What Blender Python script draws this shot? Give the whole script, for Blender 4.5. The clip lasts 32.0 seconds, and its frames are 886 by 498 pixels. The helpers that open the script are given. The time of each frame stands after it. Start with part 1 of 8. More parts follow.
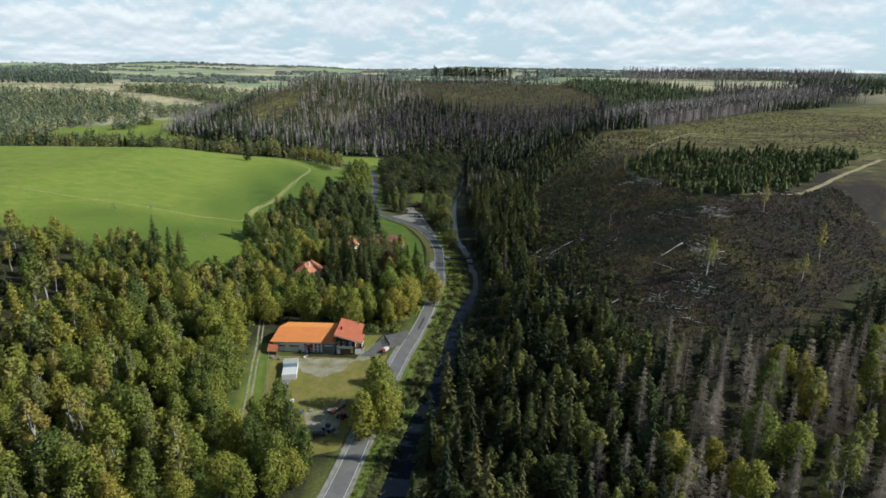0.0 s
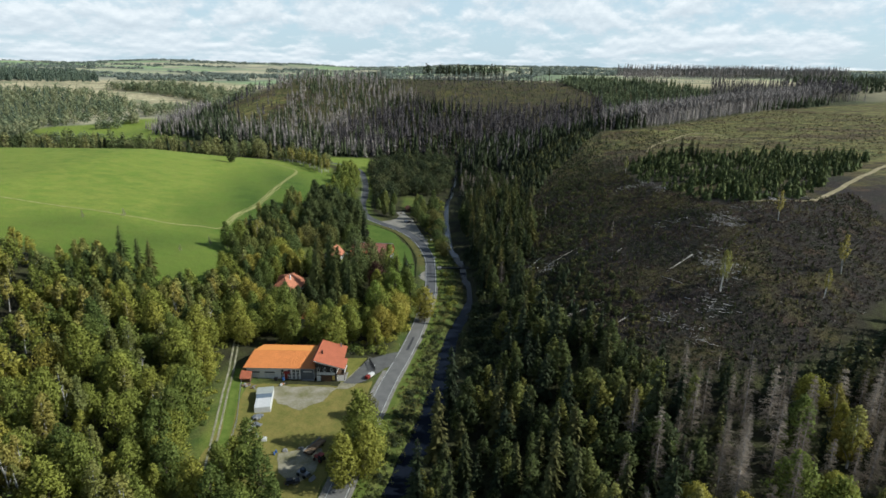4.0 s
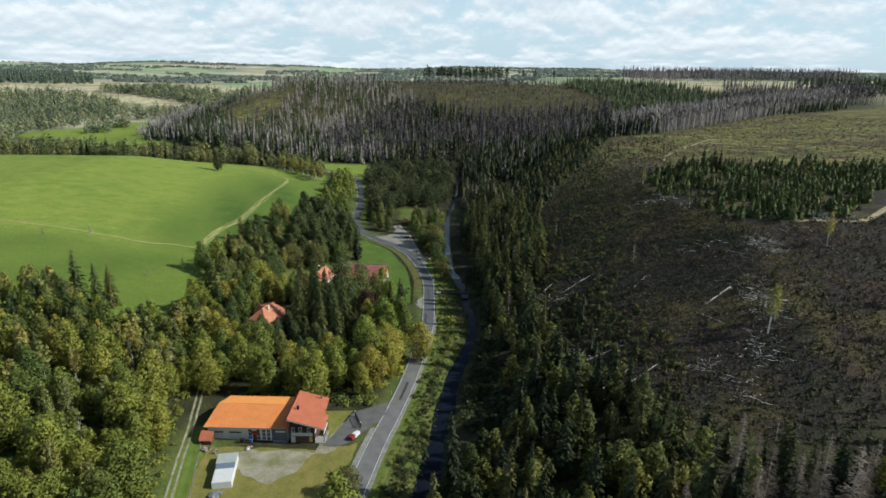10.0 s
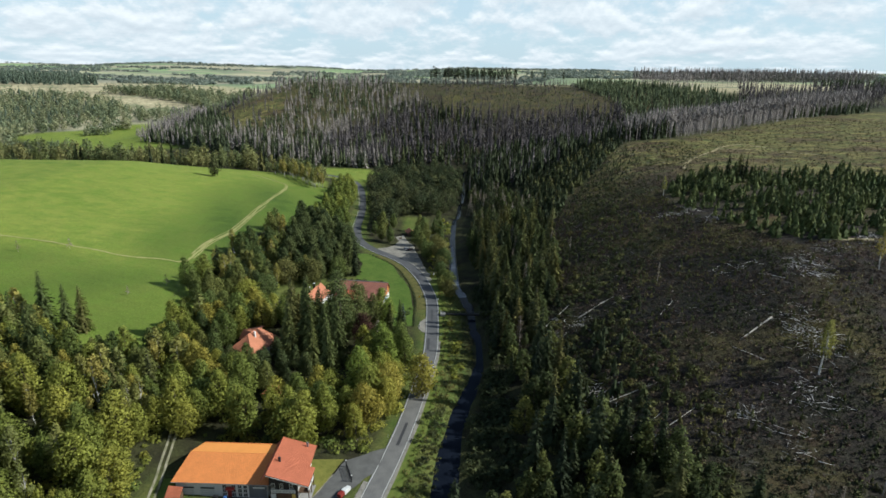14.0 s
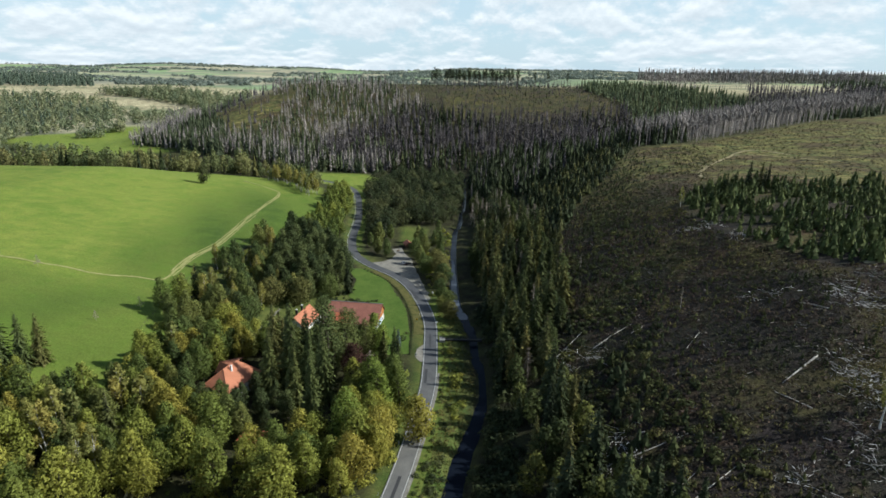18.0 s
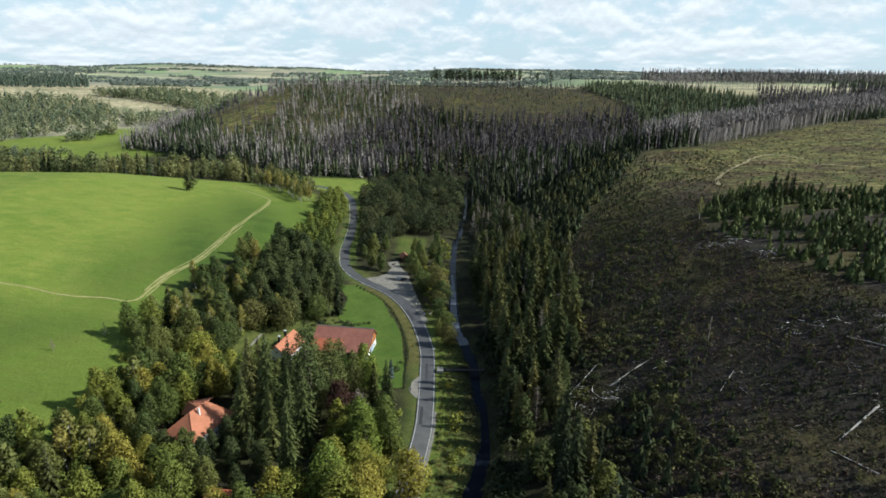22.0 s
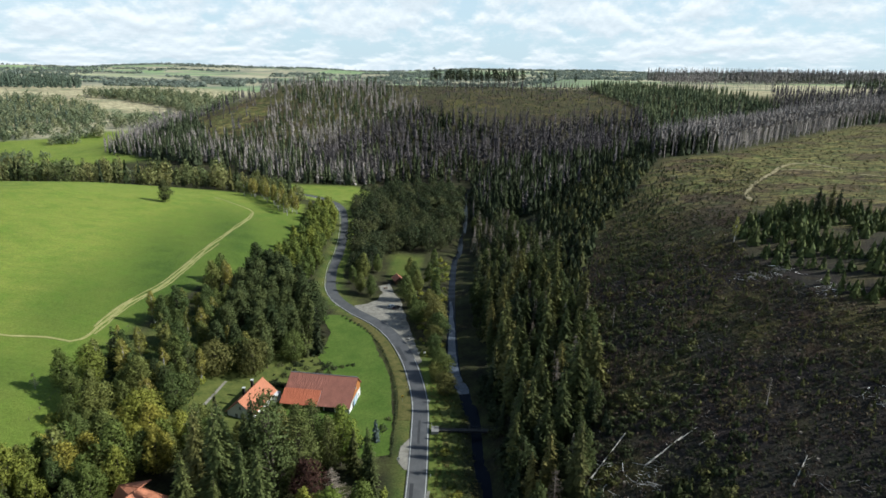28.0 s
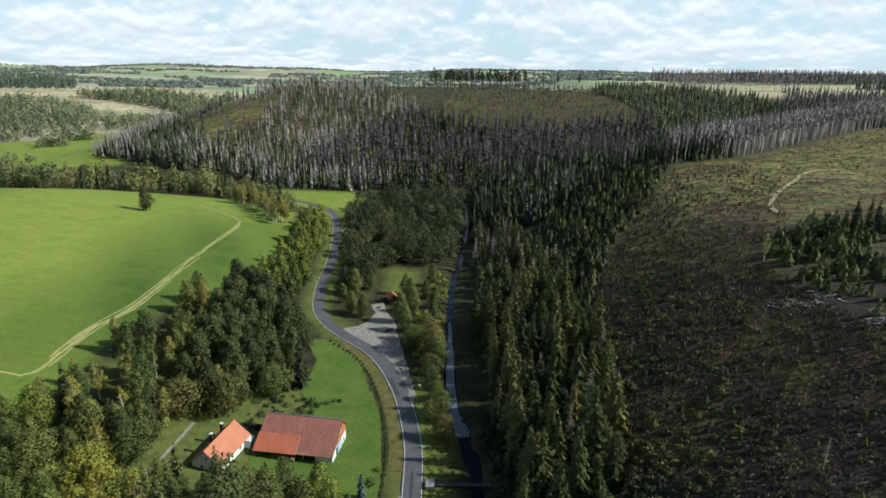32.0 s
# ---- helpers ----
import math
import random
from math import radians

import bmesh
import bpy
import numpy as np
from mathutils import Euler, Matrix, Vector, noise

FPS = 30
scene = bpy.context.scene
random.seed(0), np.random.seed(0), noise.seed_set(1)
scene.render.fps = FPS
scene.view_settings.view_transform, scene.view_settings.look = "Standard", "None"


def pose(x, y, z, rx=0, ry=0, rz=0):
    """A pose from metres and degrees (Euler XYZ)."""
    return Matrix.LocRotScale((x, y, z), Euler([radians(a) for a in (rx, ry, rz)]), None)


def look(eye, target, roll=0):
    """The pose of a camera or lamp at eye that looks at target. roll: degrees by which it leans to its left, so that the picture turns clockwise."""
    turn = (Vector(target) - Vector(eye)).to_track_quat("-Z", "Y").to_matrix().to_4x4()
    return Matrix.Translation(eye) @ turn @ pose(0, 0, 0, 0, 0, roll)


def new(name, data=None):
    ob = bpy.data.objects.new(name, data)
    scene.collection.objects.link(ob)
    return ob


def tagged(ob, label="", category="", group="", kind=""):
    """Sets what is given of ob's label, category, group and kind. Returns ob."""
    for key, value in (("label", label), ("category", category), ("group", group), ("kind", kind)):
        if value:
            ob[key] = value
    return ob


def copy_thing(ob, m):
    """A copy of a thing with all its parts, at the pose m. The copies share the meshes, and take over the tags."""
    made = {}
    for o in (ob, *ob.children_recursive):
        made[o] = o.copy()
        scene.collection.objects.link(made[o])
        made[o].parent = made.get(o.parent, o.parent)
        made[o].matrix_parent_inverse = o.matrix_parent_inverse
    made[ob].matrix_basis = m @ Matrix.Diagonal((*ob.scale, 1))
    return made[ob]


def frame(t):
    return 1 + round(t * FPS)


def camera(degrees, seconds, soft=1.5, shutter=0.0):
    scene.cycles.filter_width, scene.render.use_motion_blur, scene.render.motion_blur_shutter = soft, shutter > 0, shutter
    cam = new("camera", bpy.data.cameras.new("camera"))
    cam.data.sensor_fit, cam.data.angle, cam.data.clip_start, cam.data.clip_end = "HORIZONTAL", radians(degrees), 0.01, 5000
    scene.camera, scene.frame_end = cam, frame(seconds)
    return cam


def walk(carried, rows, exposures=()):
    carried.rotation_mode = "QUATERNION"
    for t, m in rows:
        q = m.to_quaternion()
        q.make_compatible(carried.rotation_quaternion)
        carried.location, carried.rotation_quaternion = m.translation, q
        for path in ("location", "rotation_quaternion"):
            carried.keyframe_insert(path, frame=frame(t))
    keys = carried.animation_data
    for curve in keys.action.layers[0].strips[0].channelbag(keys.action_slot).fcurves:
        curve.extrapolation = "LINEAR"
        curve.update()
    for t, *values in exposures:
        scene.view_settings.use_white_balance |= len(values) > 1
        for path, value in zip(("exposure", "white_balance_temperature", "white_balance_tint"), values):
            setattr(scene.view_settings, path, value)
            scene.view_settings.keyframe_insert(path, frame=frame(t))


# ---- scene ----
cam = camera(73.3, 32.0, 1.65)
PATH = [
    (0, (-1.494, 4.967, 114.135), (-1.539, 6.878, 113.548), 0.7),
    (0.5, (-1.504, 7.789, 114.122), (-1.521, 9.7, 113.533), 0.8),
    (1, (-1.435, 10.618, 114.105), (-1.454, 12.528, 113.514), 0.7),
    (1.5, (-1.304, 13.437, 114.102), (-1.323, 15.347, 113.509), 0.7),
    (2, (-1.172, 16.282, 114.106), (-1.192, 18.192, 113.514), 0.7),
    (2.5, (-1.097, 19.166, 114.104), (-1.118, 21.076, 113.51), 0.7),
    (3, (-1.018, 22.114, 114.104), (-1.04, 24.024, 113.51), 0.7),
    (3.5, (-0.942, 25.119, 114.109), (-0.965, 27.028, 113.515), 0.7),
    (5.5, (-0.808, 37.332, 114.241), (-0.833, 39.242, 113.648), 0.7),
    (6, (-0.779, 40.382, 114.251), (-0.805, 42.292, 113.658), 0.7),
    (6.5, (-0.696, 43.47, 114.261), (-0.722, 45.38, 113.669), 0.7),
    (7, (-0.615, 46.565, 114.277), (-0.641, 48.475, 113.686), 0.7),
    (7.5, (-0.581, 49.688, 114.297), (-0.607, 51.598, 113.705), 0.7),
    (8, (-0.558, 52.83, 114.307), (-0.585, 54.741, 113.716), 0.7),
    (8.5, (-0.55, 55.949, 114.305), (-0.578, 57.86, 113.714), 0.7),
    (9, (-0.553, 59.076, 114.276), (-0.581, 60.986, 113.687), 0.7),
    (9.5, (-0.509, 62.211, 114.236), (-0.537, 64.122, 113.647), 0.7),
    (10, (-0.478, 65.366, 114.217), (-0.507, 67.277, 113.628), 0.7),
    (10.5, (-0.453, 68.55, 114.246), (-0.482, 70.461, 113.658), 0.7),
    (11, (-0.447, 71.728, 114.264), (-0.48, 73.64, 113.677), 0.7),
    (11.5, (-0.403, 74.995, 114.291), (-0.442, 76.906, 113.705), 0.7),
    (12, (-0.319, 78.306, 114.326), (-0.364, 80.218, 113.739), 0.7),
    (12.5, (-0.195, 81.612, 114.348), (-0.244, 83.523, 113.762), 0.6),
    (13, (-0.104, 84.873, 114.382), (-0.155, 86.785, 113.796), 0.6),
    (13.5, (-0.068, 88.118, 114.402), (-0.12, 90.03, 113.816), 0.6),
    (14, (-0.059, 91.355, 114.425), (-0.111, 93.266, 113.839), 0.7),
    (14.5, (-0.089, 94.531, 114.47), (-0.14, 96.443, 113.884), 0.7),
    (16.5, (-0.046, 107.646, 114.871), (-0.1, 109.558, 114.286), 0.7),
    (17, (-0.037, 110.958, 114.919), (-0.092, 112.87, 114.335), 0.7),
    (17.5, (-0.018, 114.286, 114.966), (-0.073, 116.198, 114.382), 0.7),
    (18, (0.03, 117.629, 114.992), (-0.027, 119.541, 114.408), 0.7),
    (18.5, (0.077, 121.039, 115.027), (0.02, 122.951, 114.443), 0.7),
    (19, (0.107, 124.468, 115.075), (0.049, 126.38, 114.491), 0.6),
    (19.5, (0.106, 127.857, 115.128), (0.048, 129.769, 114.544), 0.6),
    (20, (0.133, 131.213, 115.159), (0.074, 133.125, 114.574), 0.6),
    (20.5, (0.169, 134.575, 115.175), (0.11, 136.487, 114.591), 0.6),
    (21, (0.227, 137.955, 115.187), (0.167, 139.867, 114.603), 0.6),
    (21.5, (0.293, 141.341, 115.201), (0.233, 143.253, 114.617), 0.7),
    (22, (0.359, 144.704, 115.224), (0.299, 146.616, 114.64), 0.6),
    (22.5, (0.461, 148.011, 115.265), (0.399, 149.923, 114.68), 0.6),
    (23, (0.539, 151.318, 115.295), (0.477, 153.229, 114.711), 0.6),
    (23.5, (0.571, 154.731, 115.326), (0.509, 156.643, 114.742), 0.6),
    (24, (0.595, 158.176, 115.368), (0.533, 160.088, 114.783), 0.6),
    (24.5, (0.601, 161.592, 115.412), (0.539, 163.504, 114.827), 0.6),
    (25, (0.588, 164.976, 115.442), (0.526, 166.888, 114.857), 0.7),
    (25.5, (0.602, 168.347, 115.458), (0.54, 170.259, 114.873), 0.7),
    (27.5, (0.718, 181.784, 115.511), (0.654, 183.696, 114.927), 0.6),
    (28, (0.739, 185.152, 115.51), (0.676, 187.063, 114.926), 0.6),
    (28.5, (0.781, 188.544, 115.517), (0.717, 190.456, 114.933), 0.6),
    (29, (0.781, 191.947, 115.521), (0.718, 193.859, 114.938), 0.7),
    (29.5, (0.767, 195.351, 115.519), (0.704, 197.263, 114.936), 0.7),
    (30, (0.786, 198.744, 115.497), (0.723, 200.656, 114.913), 0.7),
    (30.5, (0.88, 202.101, 115.456), (0.815, 204.013, 114.873), 0.6),
    (31, (0.991, 205.468, 115.424), (0.926, 207.38, 114.841), 0.6),
    (31.5, (1.065, 208.8, 115.394), (0.999, 210.712, 114.811), 0.6),
    (32, (1.14, 212.055, 115.362), (1.074, 213.967, 114.779), 0.6),
]
walk(cam, [(t, look(eye, target, roll)) for t, eye, target, roll in PATH], exposures=((0.0, -0.08, 6000, 4), (16.0, 0.02, 6000, 4), (32.0, 0.08, 6000, 4)))

# ---- world and sun ----
SUN_FROM = Vector((1.0, -0.06, 0.72)).normalized()
world = bpy.data.worlds.new("world")
scene.world = world
world.use_nodes = True
wt = world.node_tree
wt.nodes.clear()


def wnode(kind, **props):
    n = wt.nodes.new(kind)
    for k, v in props.items():
        if k == "operation":
            n.operation = v
        elif k == "data_type":
            n.data_type = v
    return n


def wmath(op, a, b=None):
    n = wnode("ShaderNodeMath", operation=op)
    for i, v in enumerate((a, b)):
        if v is None:
            continue
        if isinstance(v, (int, float)):
            n.inputs[i].default_value = v
        else:
            wt.links.new(v, n.inputs[i])
    return n.outputs[0]


sky = wnode("ShaderNodeTexSky")
sky.sky_type, sky.sun_disc = "NISHITA", False
sky.sun_elevation = math.asin(SUN_FROM.z)
sky.sun_rotation = math.atan2(SUN_FROM.x, SUN_FROM.y)
sky.air_density, sky.dust_density, sky.ozone_density, sky.altitude = 1.0, 1.2, 1.0, 500
coord = wnode("ShaderNodeTexCoord")
sep = wnode("ShaderNodeSeparateXYZ")
wt.links.new(coord.outputs["Generated"], sep.inputs[0])
# a deck of broken cumulus in perspective: smaller and closer towards the horizon
deck = wmath("ADD", wmath("MAXIMUM", sep.outputs[2], 0.0), 0.045)
comb = wnode("ShaderNodeCombineXYZ")
wt.links.new(wmath("MULTIPLY", sep.outputs[0], 8.0), comb.inputs[0])
wt.links.new(wmath("MULTIPLY", sep.outputs[1], 2.0), comb.inputs[1])
wt.links.new(wmath("MULTIPLY", wmath("LOGARITHM", deck, 2.718), 1.7), comb.inputs[2])


def cloud_noise(scale, detail, off, up):
    mp = wnode("ShaderNodeMapping")
    mp.inputs["Location"].default_value = (off, off * 0.7, up)
    wt.links.new(comb.outputs[0], mp.inputs[0])
    n = wnode("ShaderNodeTexNoise")
    n.inputs["Scale"].default_value, n.inputs["Detail"].default_value, n.inputs["Roughness"].default_value = scale, detail, 0.6
    wt.links.new(mp.outputs[0], n.inputs["Vector"])
    return n.outputs[0]


def wramp(fac, stops):
    r = wnode("ShaderNodeValToRGB")
    while len(r.color_ramp.elements) < len(stops):
        r.color_ramp.elements.new(0.5)
    for e, (p, c) in zip(r.color_ramp.elements, stops):
        e.position, e.color = p, (*c, 1)
    wt.links.new(fac, r.inputs[0])
    return r.outputs[0]


dens = wmath("ADD", wmath("MULTIPLY", cloud_noise(1.5, 9, 3.0, 0.0), 0.8), wmath("MULTIPLY", cloud_noise(0.42, 2, 9.0, 0.0), 0.2))
above = wmath("ADD", wmath("MULTIPLY", cloud_noise(1.5, 9, 3.0, 0.13), 0.8), wmath("MULTIPLY", cloud_noise(0.42, 2, 9.0, 0.13), 0.2))
cover = wramp(dens, [(0.42, (0, 0, 0)), (0.52, (1, 1, 1))])
# tops catch the sun, bases are grey
shade = wramp(wmath("ADD", wmath("MULTIPLY", wmath("SUBTRACT", dens, above), 3.0), 0.5), [(0.1, (6.6, 7.1, 7.6)), (0.5, (8.0, 8.4, 8.75)), (0.85, (9.9, 9.95, 10.0))])
mixer = wnode("ShaderNodeMix", data_type="RGBA")
thin = wnode("ShaderNodeMapRange")
thin.inputs[1].default_value, thin.inputs[2].default_value, thin.inputs[3].default_value, thin.inputs[4].default_value = 0.10, 0.42, 1.0, 0.04
wt.links.new(sep.outputs[2], thin.inputs[0])
wt.links.new(wmath("MULTIPLY", cover, thin.outputs[0]), mixer.inputs[0])
clear = wnode("ShaderNodeMix", data_type="RGBA")
wt.links.new(wmath("MULTIPLY", thin.outputs[0], 0.8), clear.inputs[0])
wt.links.new(sky.outputs[0], clear.inputs[6])
clear.inputs[7].default_value = (6.6, 8.0, 8.9, 1)
wt.links.new(clear.outputs[2], mixer.inputs[6])
wt.links.new(shade, mixer.inputs[7])
bg = wnode("ShaderNodeBackground")
bg.inputs[1].default_value = 0.1
wt.links.new(mixer.outputs[2], bg.inputs[0])
out = wnode("ShaderNodeOutputWorld")
wt.links.new(bg.outputs[0], out.inputs[0])

lamp = bpy.data.lights.new("sun", "SUN")
lamp.energy, lamp.angle, lamp.color = 6.0, radians(0.53), (1.0, 0.95, 0.87)
sun = new("sun", lamp)
sun.matrix_world = look(SUN_FROM * 500, (0, 0, 0))
scene.view_settings.exposure = 0.0

# ---- materials ----
class Nodes:
    """A material with a Principled surface and short ways to wire it."""

    def __init__(self, name, rough=0.9, metal=0.0, spec=0.3):
        self.mat = bpy.data.materials.new(name)
        self.mat.use_nodes = True
        self.t = self.mat.node_tree
        self.b = self.t.nodes["Principled BSDF"]
        self.b.inputs["Roughness"].default_value = rough
        self.b.inputs["Metallic"].default_value = metal
        self.b.inputs["Specular IOR Level"].default_value = spec

    def put(self, v, sock):
        if isinstance(v, (int, float)):
            sock.default_value = v
        elif isinstance(v, tuple):
            sock.default_value = (*v, 1) if len(v) == 3 and sock.type == "RGBA" else v
        else:
            self.t.links.new(v, sock)

    def pos(self):
        return self.t.nodes.new("ShaderNodeNewGeometry").outputs["Position"]

    def obj(self):
        return self.t.nodes.new("ShaderNodeTexCoord").outputs["Object"]

    def rnd(self):
        return self.t.nodes.new("ShaderNodeObjectInfo").outputs["Random"]

    def island(self):
        return self.t.nodes.new("ShaderNodeNewGeometry").outputs["Random Per Island"]

    def attr(self, name):
        n = self.t.nodes.new("ShaderNodeAttribute")
        n.attribute_name = name
        return n.outputs["Fac"]

    def noise(self, vec, scale, detail=4, rough=0.55, stretch=None):
        if stretch:
            mp = self.t.nodes.new("ShaderNodeMapping")
            mp.inputs["Scale"].default_value = stretch
            self.put(vec, mp.inputs[0])
            vec = mp.outputs[0]
        n = self.t.nodes.new("ShaderNodeTexNoise")
        n.inputs["Scale"].default_value, n.inputs["Detail"].default_value, n.inputs["Roughness"].default_value = scale, detail, rough
        self.put(vec, n.inputs["Vector"])
        return n.outputs[0]

    def ramp(self, fac, *stops):
        n = self.t.nodes.new("ShaderNodeValToRGB")
        while len(n.color_ramp.elements) < len(stops):
            n.color_ramp.elements.new(0.5)
        for e, (p, c) in zip(n.color_ramp.elements, stops):
            e.position, e.color = p, ((*c, 1) if isinstance(c, tuple) else (c, c, c, 1))
        self.put(fac, n.inputs[0])
        return n.outputs[0]

    def mix(self, fac, a, b, blend="MIX"):
        n = self.t.nodes.new("ShaderNodeMix")
        n.data_type, n.blend_type = "RGBA", blend
        self.put(fac, n.inputs[0])
        self.put(a, n.inputs[6])
        self.put(b, n.inputs[7])
        return n.outputs[2]

    def math(self, op, a, b=0.0):
        n = self.t.nodes.new("ShaderNodeMath")
        n.operation = op
        self.put(a, n.inputs[0])
        self.put(b, n.inputs[1])
        return n.outputs[0]

    def wave(self, vec, scale, axis="X"):
        n = self.t.nodes.new("ShaderNodeTexWave")
        n.bands_direction = axis
        n.inputs["Scale"].default_value = scale
        self.put(vec, n.inputs[0])
        return n.outputs[1]

    def color(self, v):
        self.put(v, self.b.inputs["Base Color"])
        return self

    def bump(self, h, strength=0.5, dist=0.1):
        n = self.t.nodes.new("ShaderNodeBump")
        n.inputs["Strength"].default_value, n.inputs["Distance"].default_value = strength, dist
        self.put(h, n.inputs["Height"])
        self.t.links.new(n.outputs[0], self.b.inputs["Normal"])
        return self

    def translucent(self, col, share):
        tr = self.t.nodes.new("ShaderNodeBsdfTranslucent")
        self.put(col, tr.inputs[0])
        mx = self.t.nodes.new("ShaderNodeMixShader")
        mx.inputs[0].default_value = share
        self.t.links.new(self.b.outputs[0], mx.inputs[1])
        self.t.links.new(tr.outputs[0], mx.inputs[2])
        self.t.links.new(mx.outputs[0], self.t.nodes["Material Output"].inputs[0])
        return self


def plain(name, c, rough=0.7, metal=0.0, vary=0.2, scale=0.8, spec=0.3):
    """Paint, metal or plaster with stains at two scales."""
    n = Nodes(name, rough, metal, spec)
    p = n.pos()
    dark = tuple(v * (1 - vary) for v in c)
    big = n.ramp(n.noise(p, scale, 5), (0.3, dark), (0.7, c))
    fine = n.ramp(n.noise(p, scale * 12, 3), (0.3, 1 - vary * 0.6), (0.7, 1.0))
    n.color(n.mix(1.0, big, fine, "MULTIPLY"))
    return n.mat


def leaves(name, stops, tree, share=0.42, rough=0.75, spread=0.30):
    """Foliage whose tone differs from tree to tree and from spray to spray."""
    n = Nodes(name, rough, 0, 0.15)
    base = n.ramp(n.attr("tint") if tree == "joined" else n.rnd(), *stops)
    leaf = n.ramp(n.island(), (0.0, 1 - 1.3 * spread), (0.6, 1.0), (1.0, 1 + spread))
    col = n.mix(1.0, base, leaf, "MULTIPLY")
    n.color(col)
    n.translucent(col, share)
    return n.mat


BROAD = [(0.0, (0.112, 0.150, 0.041)), (0.25, (0.180, 0.214, 0.048)), (0.55, (0.262, 0.280, 0.055)), (0.85, (0.322, 0.312, 0.060)), (1.0, (0.352, 0.296, 0.062))]
BIRCH = [(0.0, (0.205, 0.222, 0.070)), (0.6, (0.285, 0.272, 0.075)), (1.0, (0.345, 0.290, 0.076))]
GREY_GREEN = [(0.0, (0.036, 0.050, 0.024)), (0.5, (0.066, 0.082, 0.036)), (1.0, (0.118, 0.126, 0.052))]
NEEDLE = [(0.0, (0.026, 0.036, 0.017)), (0.5, (0.046, 0.058, 0.023)), (0.8, (0.085, 0.090, 0.030)), (1.0, (0.130, 0.118, 0.038))]
DEAD = [(0.0, (0.190, 0.155, 0.120)), (0.5, (0.300, 0.252, 0.200)), (1.0, (0.430, 0.365, 0.295))]
DEAD_FAR = [(0.0, (0.050, 0.045, 0.046)), (0.5, (0.095, 0.084, 0.085)), (1.0, (0.190, 0.168, 0.164))]
leaf_broad, leaf_broad_j = leaves("broad_leaves", BROAD, "own"), leaves("broad_leaves_joined", BROAD, "joined")
leaf_birch, leaf_birch_j = leaves("birch_leaves", BIRCH, "own"), leaves("birch_leaves_joined", BIRCH, "joined")
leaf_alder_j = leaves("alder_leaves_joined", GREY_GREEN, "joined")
# valley leaves lightened: the distance haze is put into the colour
leaf_midfar_j = leaves("hazy_valley_leaves_joined", [(0.0, (0.165, 0.205, 0.120)), (0.6, (0.245, 0.275, 0.150)), (1.0, (0.330, 0.330, 0.180))], "joined", spread=0.2)
leaf_belt_j = leaves("belt_leaves_joined", [(0.0, (0.105, 0.135, 0.058)), (0.5, (0.190, 0.210, 0.080)), (1.0, (0.290, 0.272, 0.105))], "joined")
# distant leaves paled and greyed to carry the haze
leaf_far_j = leaves("hazy_distant_leaves_joined", [(0.0, (0.170, 0.205, 0.175)), (1.0, (0.260, 0.285, 0.220))], "joined")
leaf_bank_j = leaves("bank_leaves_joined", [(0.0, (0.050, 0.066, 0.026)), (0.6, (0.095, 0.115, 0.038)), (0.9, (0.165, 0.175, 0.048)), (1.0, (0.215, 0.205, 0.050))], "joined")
leaf_dark = leaves("dark_leaves", [(0.0, (0.058, 0.080, 0.032)), (1.0, (0.125, 0.146, 0.052))], "own")
needle_garden = leaves("garden_needles", [(0.0, (0.095, 0.122, 0.042)), (0.6, (0.150, 0.168, 0.052)), (1.0, (0.190, 0.182, 0.060))], "own", 0.3)
needle_olive = leaves("olive_needles", [(0.0, (0.070, 0.086, 0.030)), (0.6, (0.125, 0.130, 0.042)), (1.0, (0.190, 0.165, 0.052))], "own", 0.25)
needle_young_j = leaves("young_needles_joined", [(0.0, (0.050, 0.072, 0.024)), (1.0, (0.108, 0.125, 0.040))], "joined", 0.15)
# hill and distant needles lightened for haze in the colour itself
needle_hill_j = leaves("hazy_hill_needles_joined", [(0.0, (0.056, 0.072, 0.038)), (0.5, (0.088, 0.106, 0.052)), (1.0, (0.145, 0.158, 0.072))], "joined", 0.2, spread=0.2)
needle_far_j = leaves("hazy_distant_needles_joined", [(0.0, (0.085, 0.115, 0.085)), (1.0, (0.135, 0.160, 0.100))], "joined", 0.12)
needle, needle_j = leaves("needles", NEEDLE, "own", 0.12), leaves("needles_joined", NEEDLE, "joined", 0.12)
dead_wood, dead_wood_j = leaves("dead_twigs", DEAD, "own", 0.3, 0.9), leaves("dead_twigs_joined", DEAD_FAR, "joined", 0.0, 0.9, 0.12)
# sunlight on the flank put into paler twigs; the shaded centre stays darker
sunlit_wood_j = leaves("sunlit_twigs_joined", [(0.0, (0.200, 0.176, 0.160)), (1.0, (0.370, 0.328, 0.296))], "joined", 0.0, 0.9, 0.12)
stand_wood_j = leaves("stand_twigs_joined", [(0.0, (0.150, 0.138, 0.130)), (1.0, (0.300, 0.268, 0.245))], "joined", 0.0, 0.9, 0.12)
leaf_mid = leaves("mid_green_leaves", [(0.0, (0.080, 0.112, 0.038)), (0.6, (0.145, 0.178, 0.052)), (1.0, (0.225, 0.230, 0.066))], "own")
leaf_round = leaves("olive_leaves", [(0.0, (0.130, 0.136, 0.044)), (1.0, (0.205, 0.192, 0.062))], "own")
leaf_bright = leaves("fresh_leaves", [(0.0, (0.165, 0.225, 0.045)), (1.0, (0.235, 0.270, 0.052))], "own")
leaf_purple = leaves("purple_leaves", [(0, (0.060, 0.030, 0.024)), (1, (0.085, 0.044, 0.030))], "own")
needle_blue = leaves("blue_needles", [(0, (0.085, 0.115, 0.110)), (1, (0.100, 0.130, 0.120))], "own", 0.1)


def bark(name, a, b, scale=3):
    n = Nodes(name, 0.95)
    n.color(n.ramp(n.noise(n.pos(), scale, 5, 0.6, (1, 1, 0.25)), (0.3, a), (0.7, b)))
    return n.mat


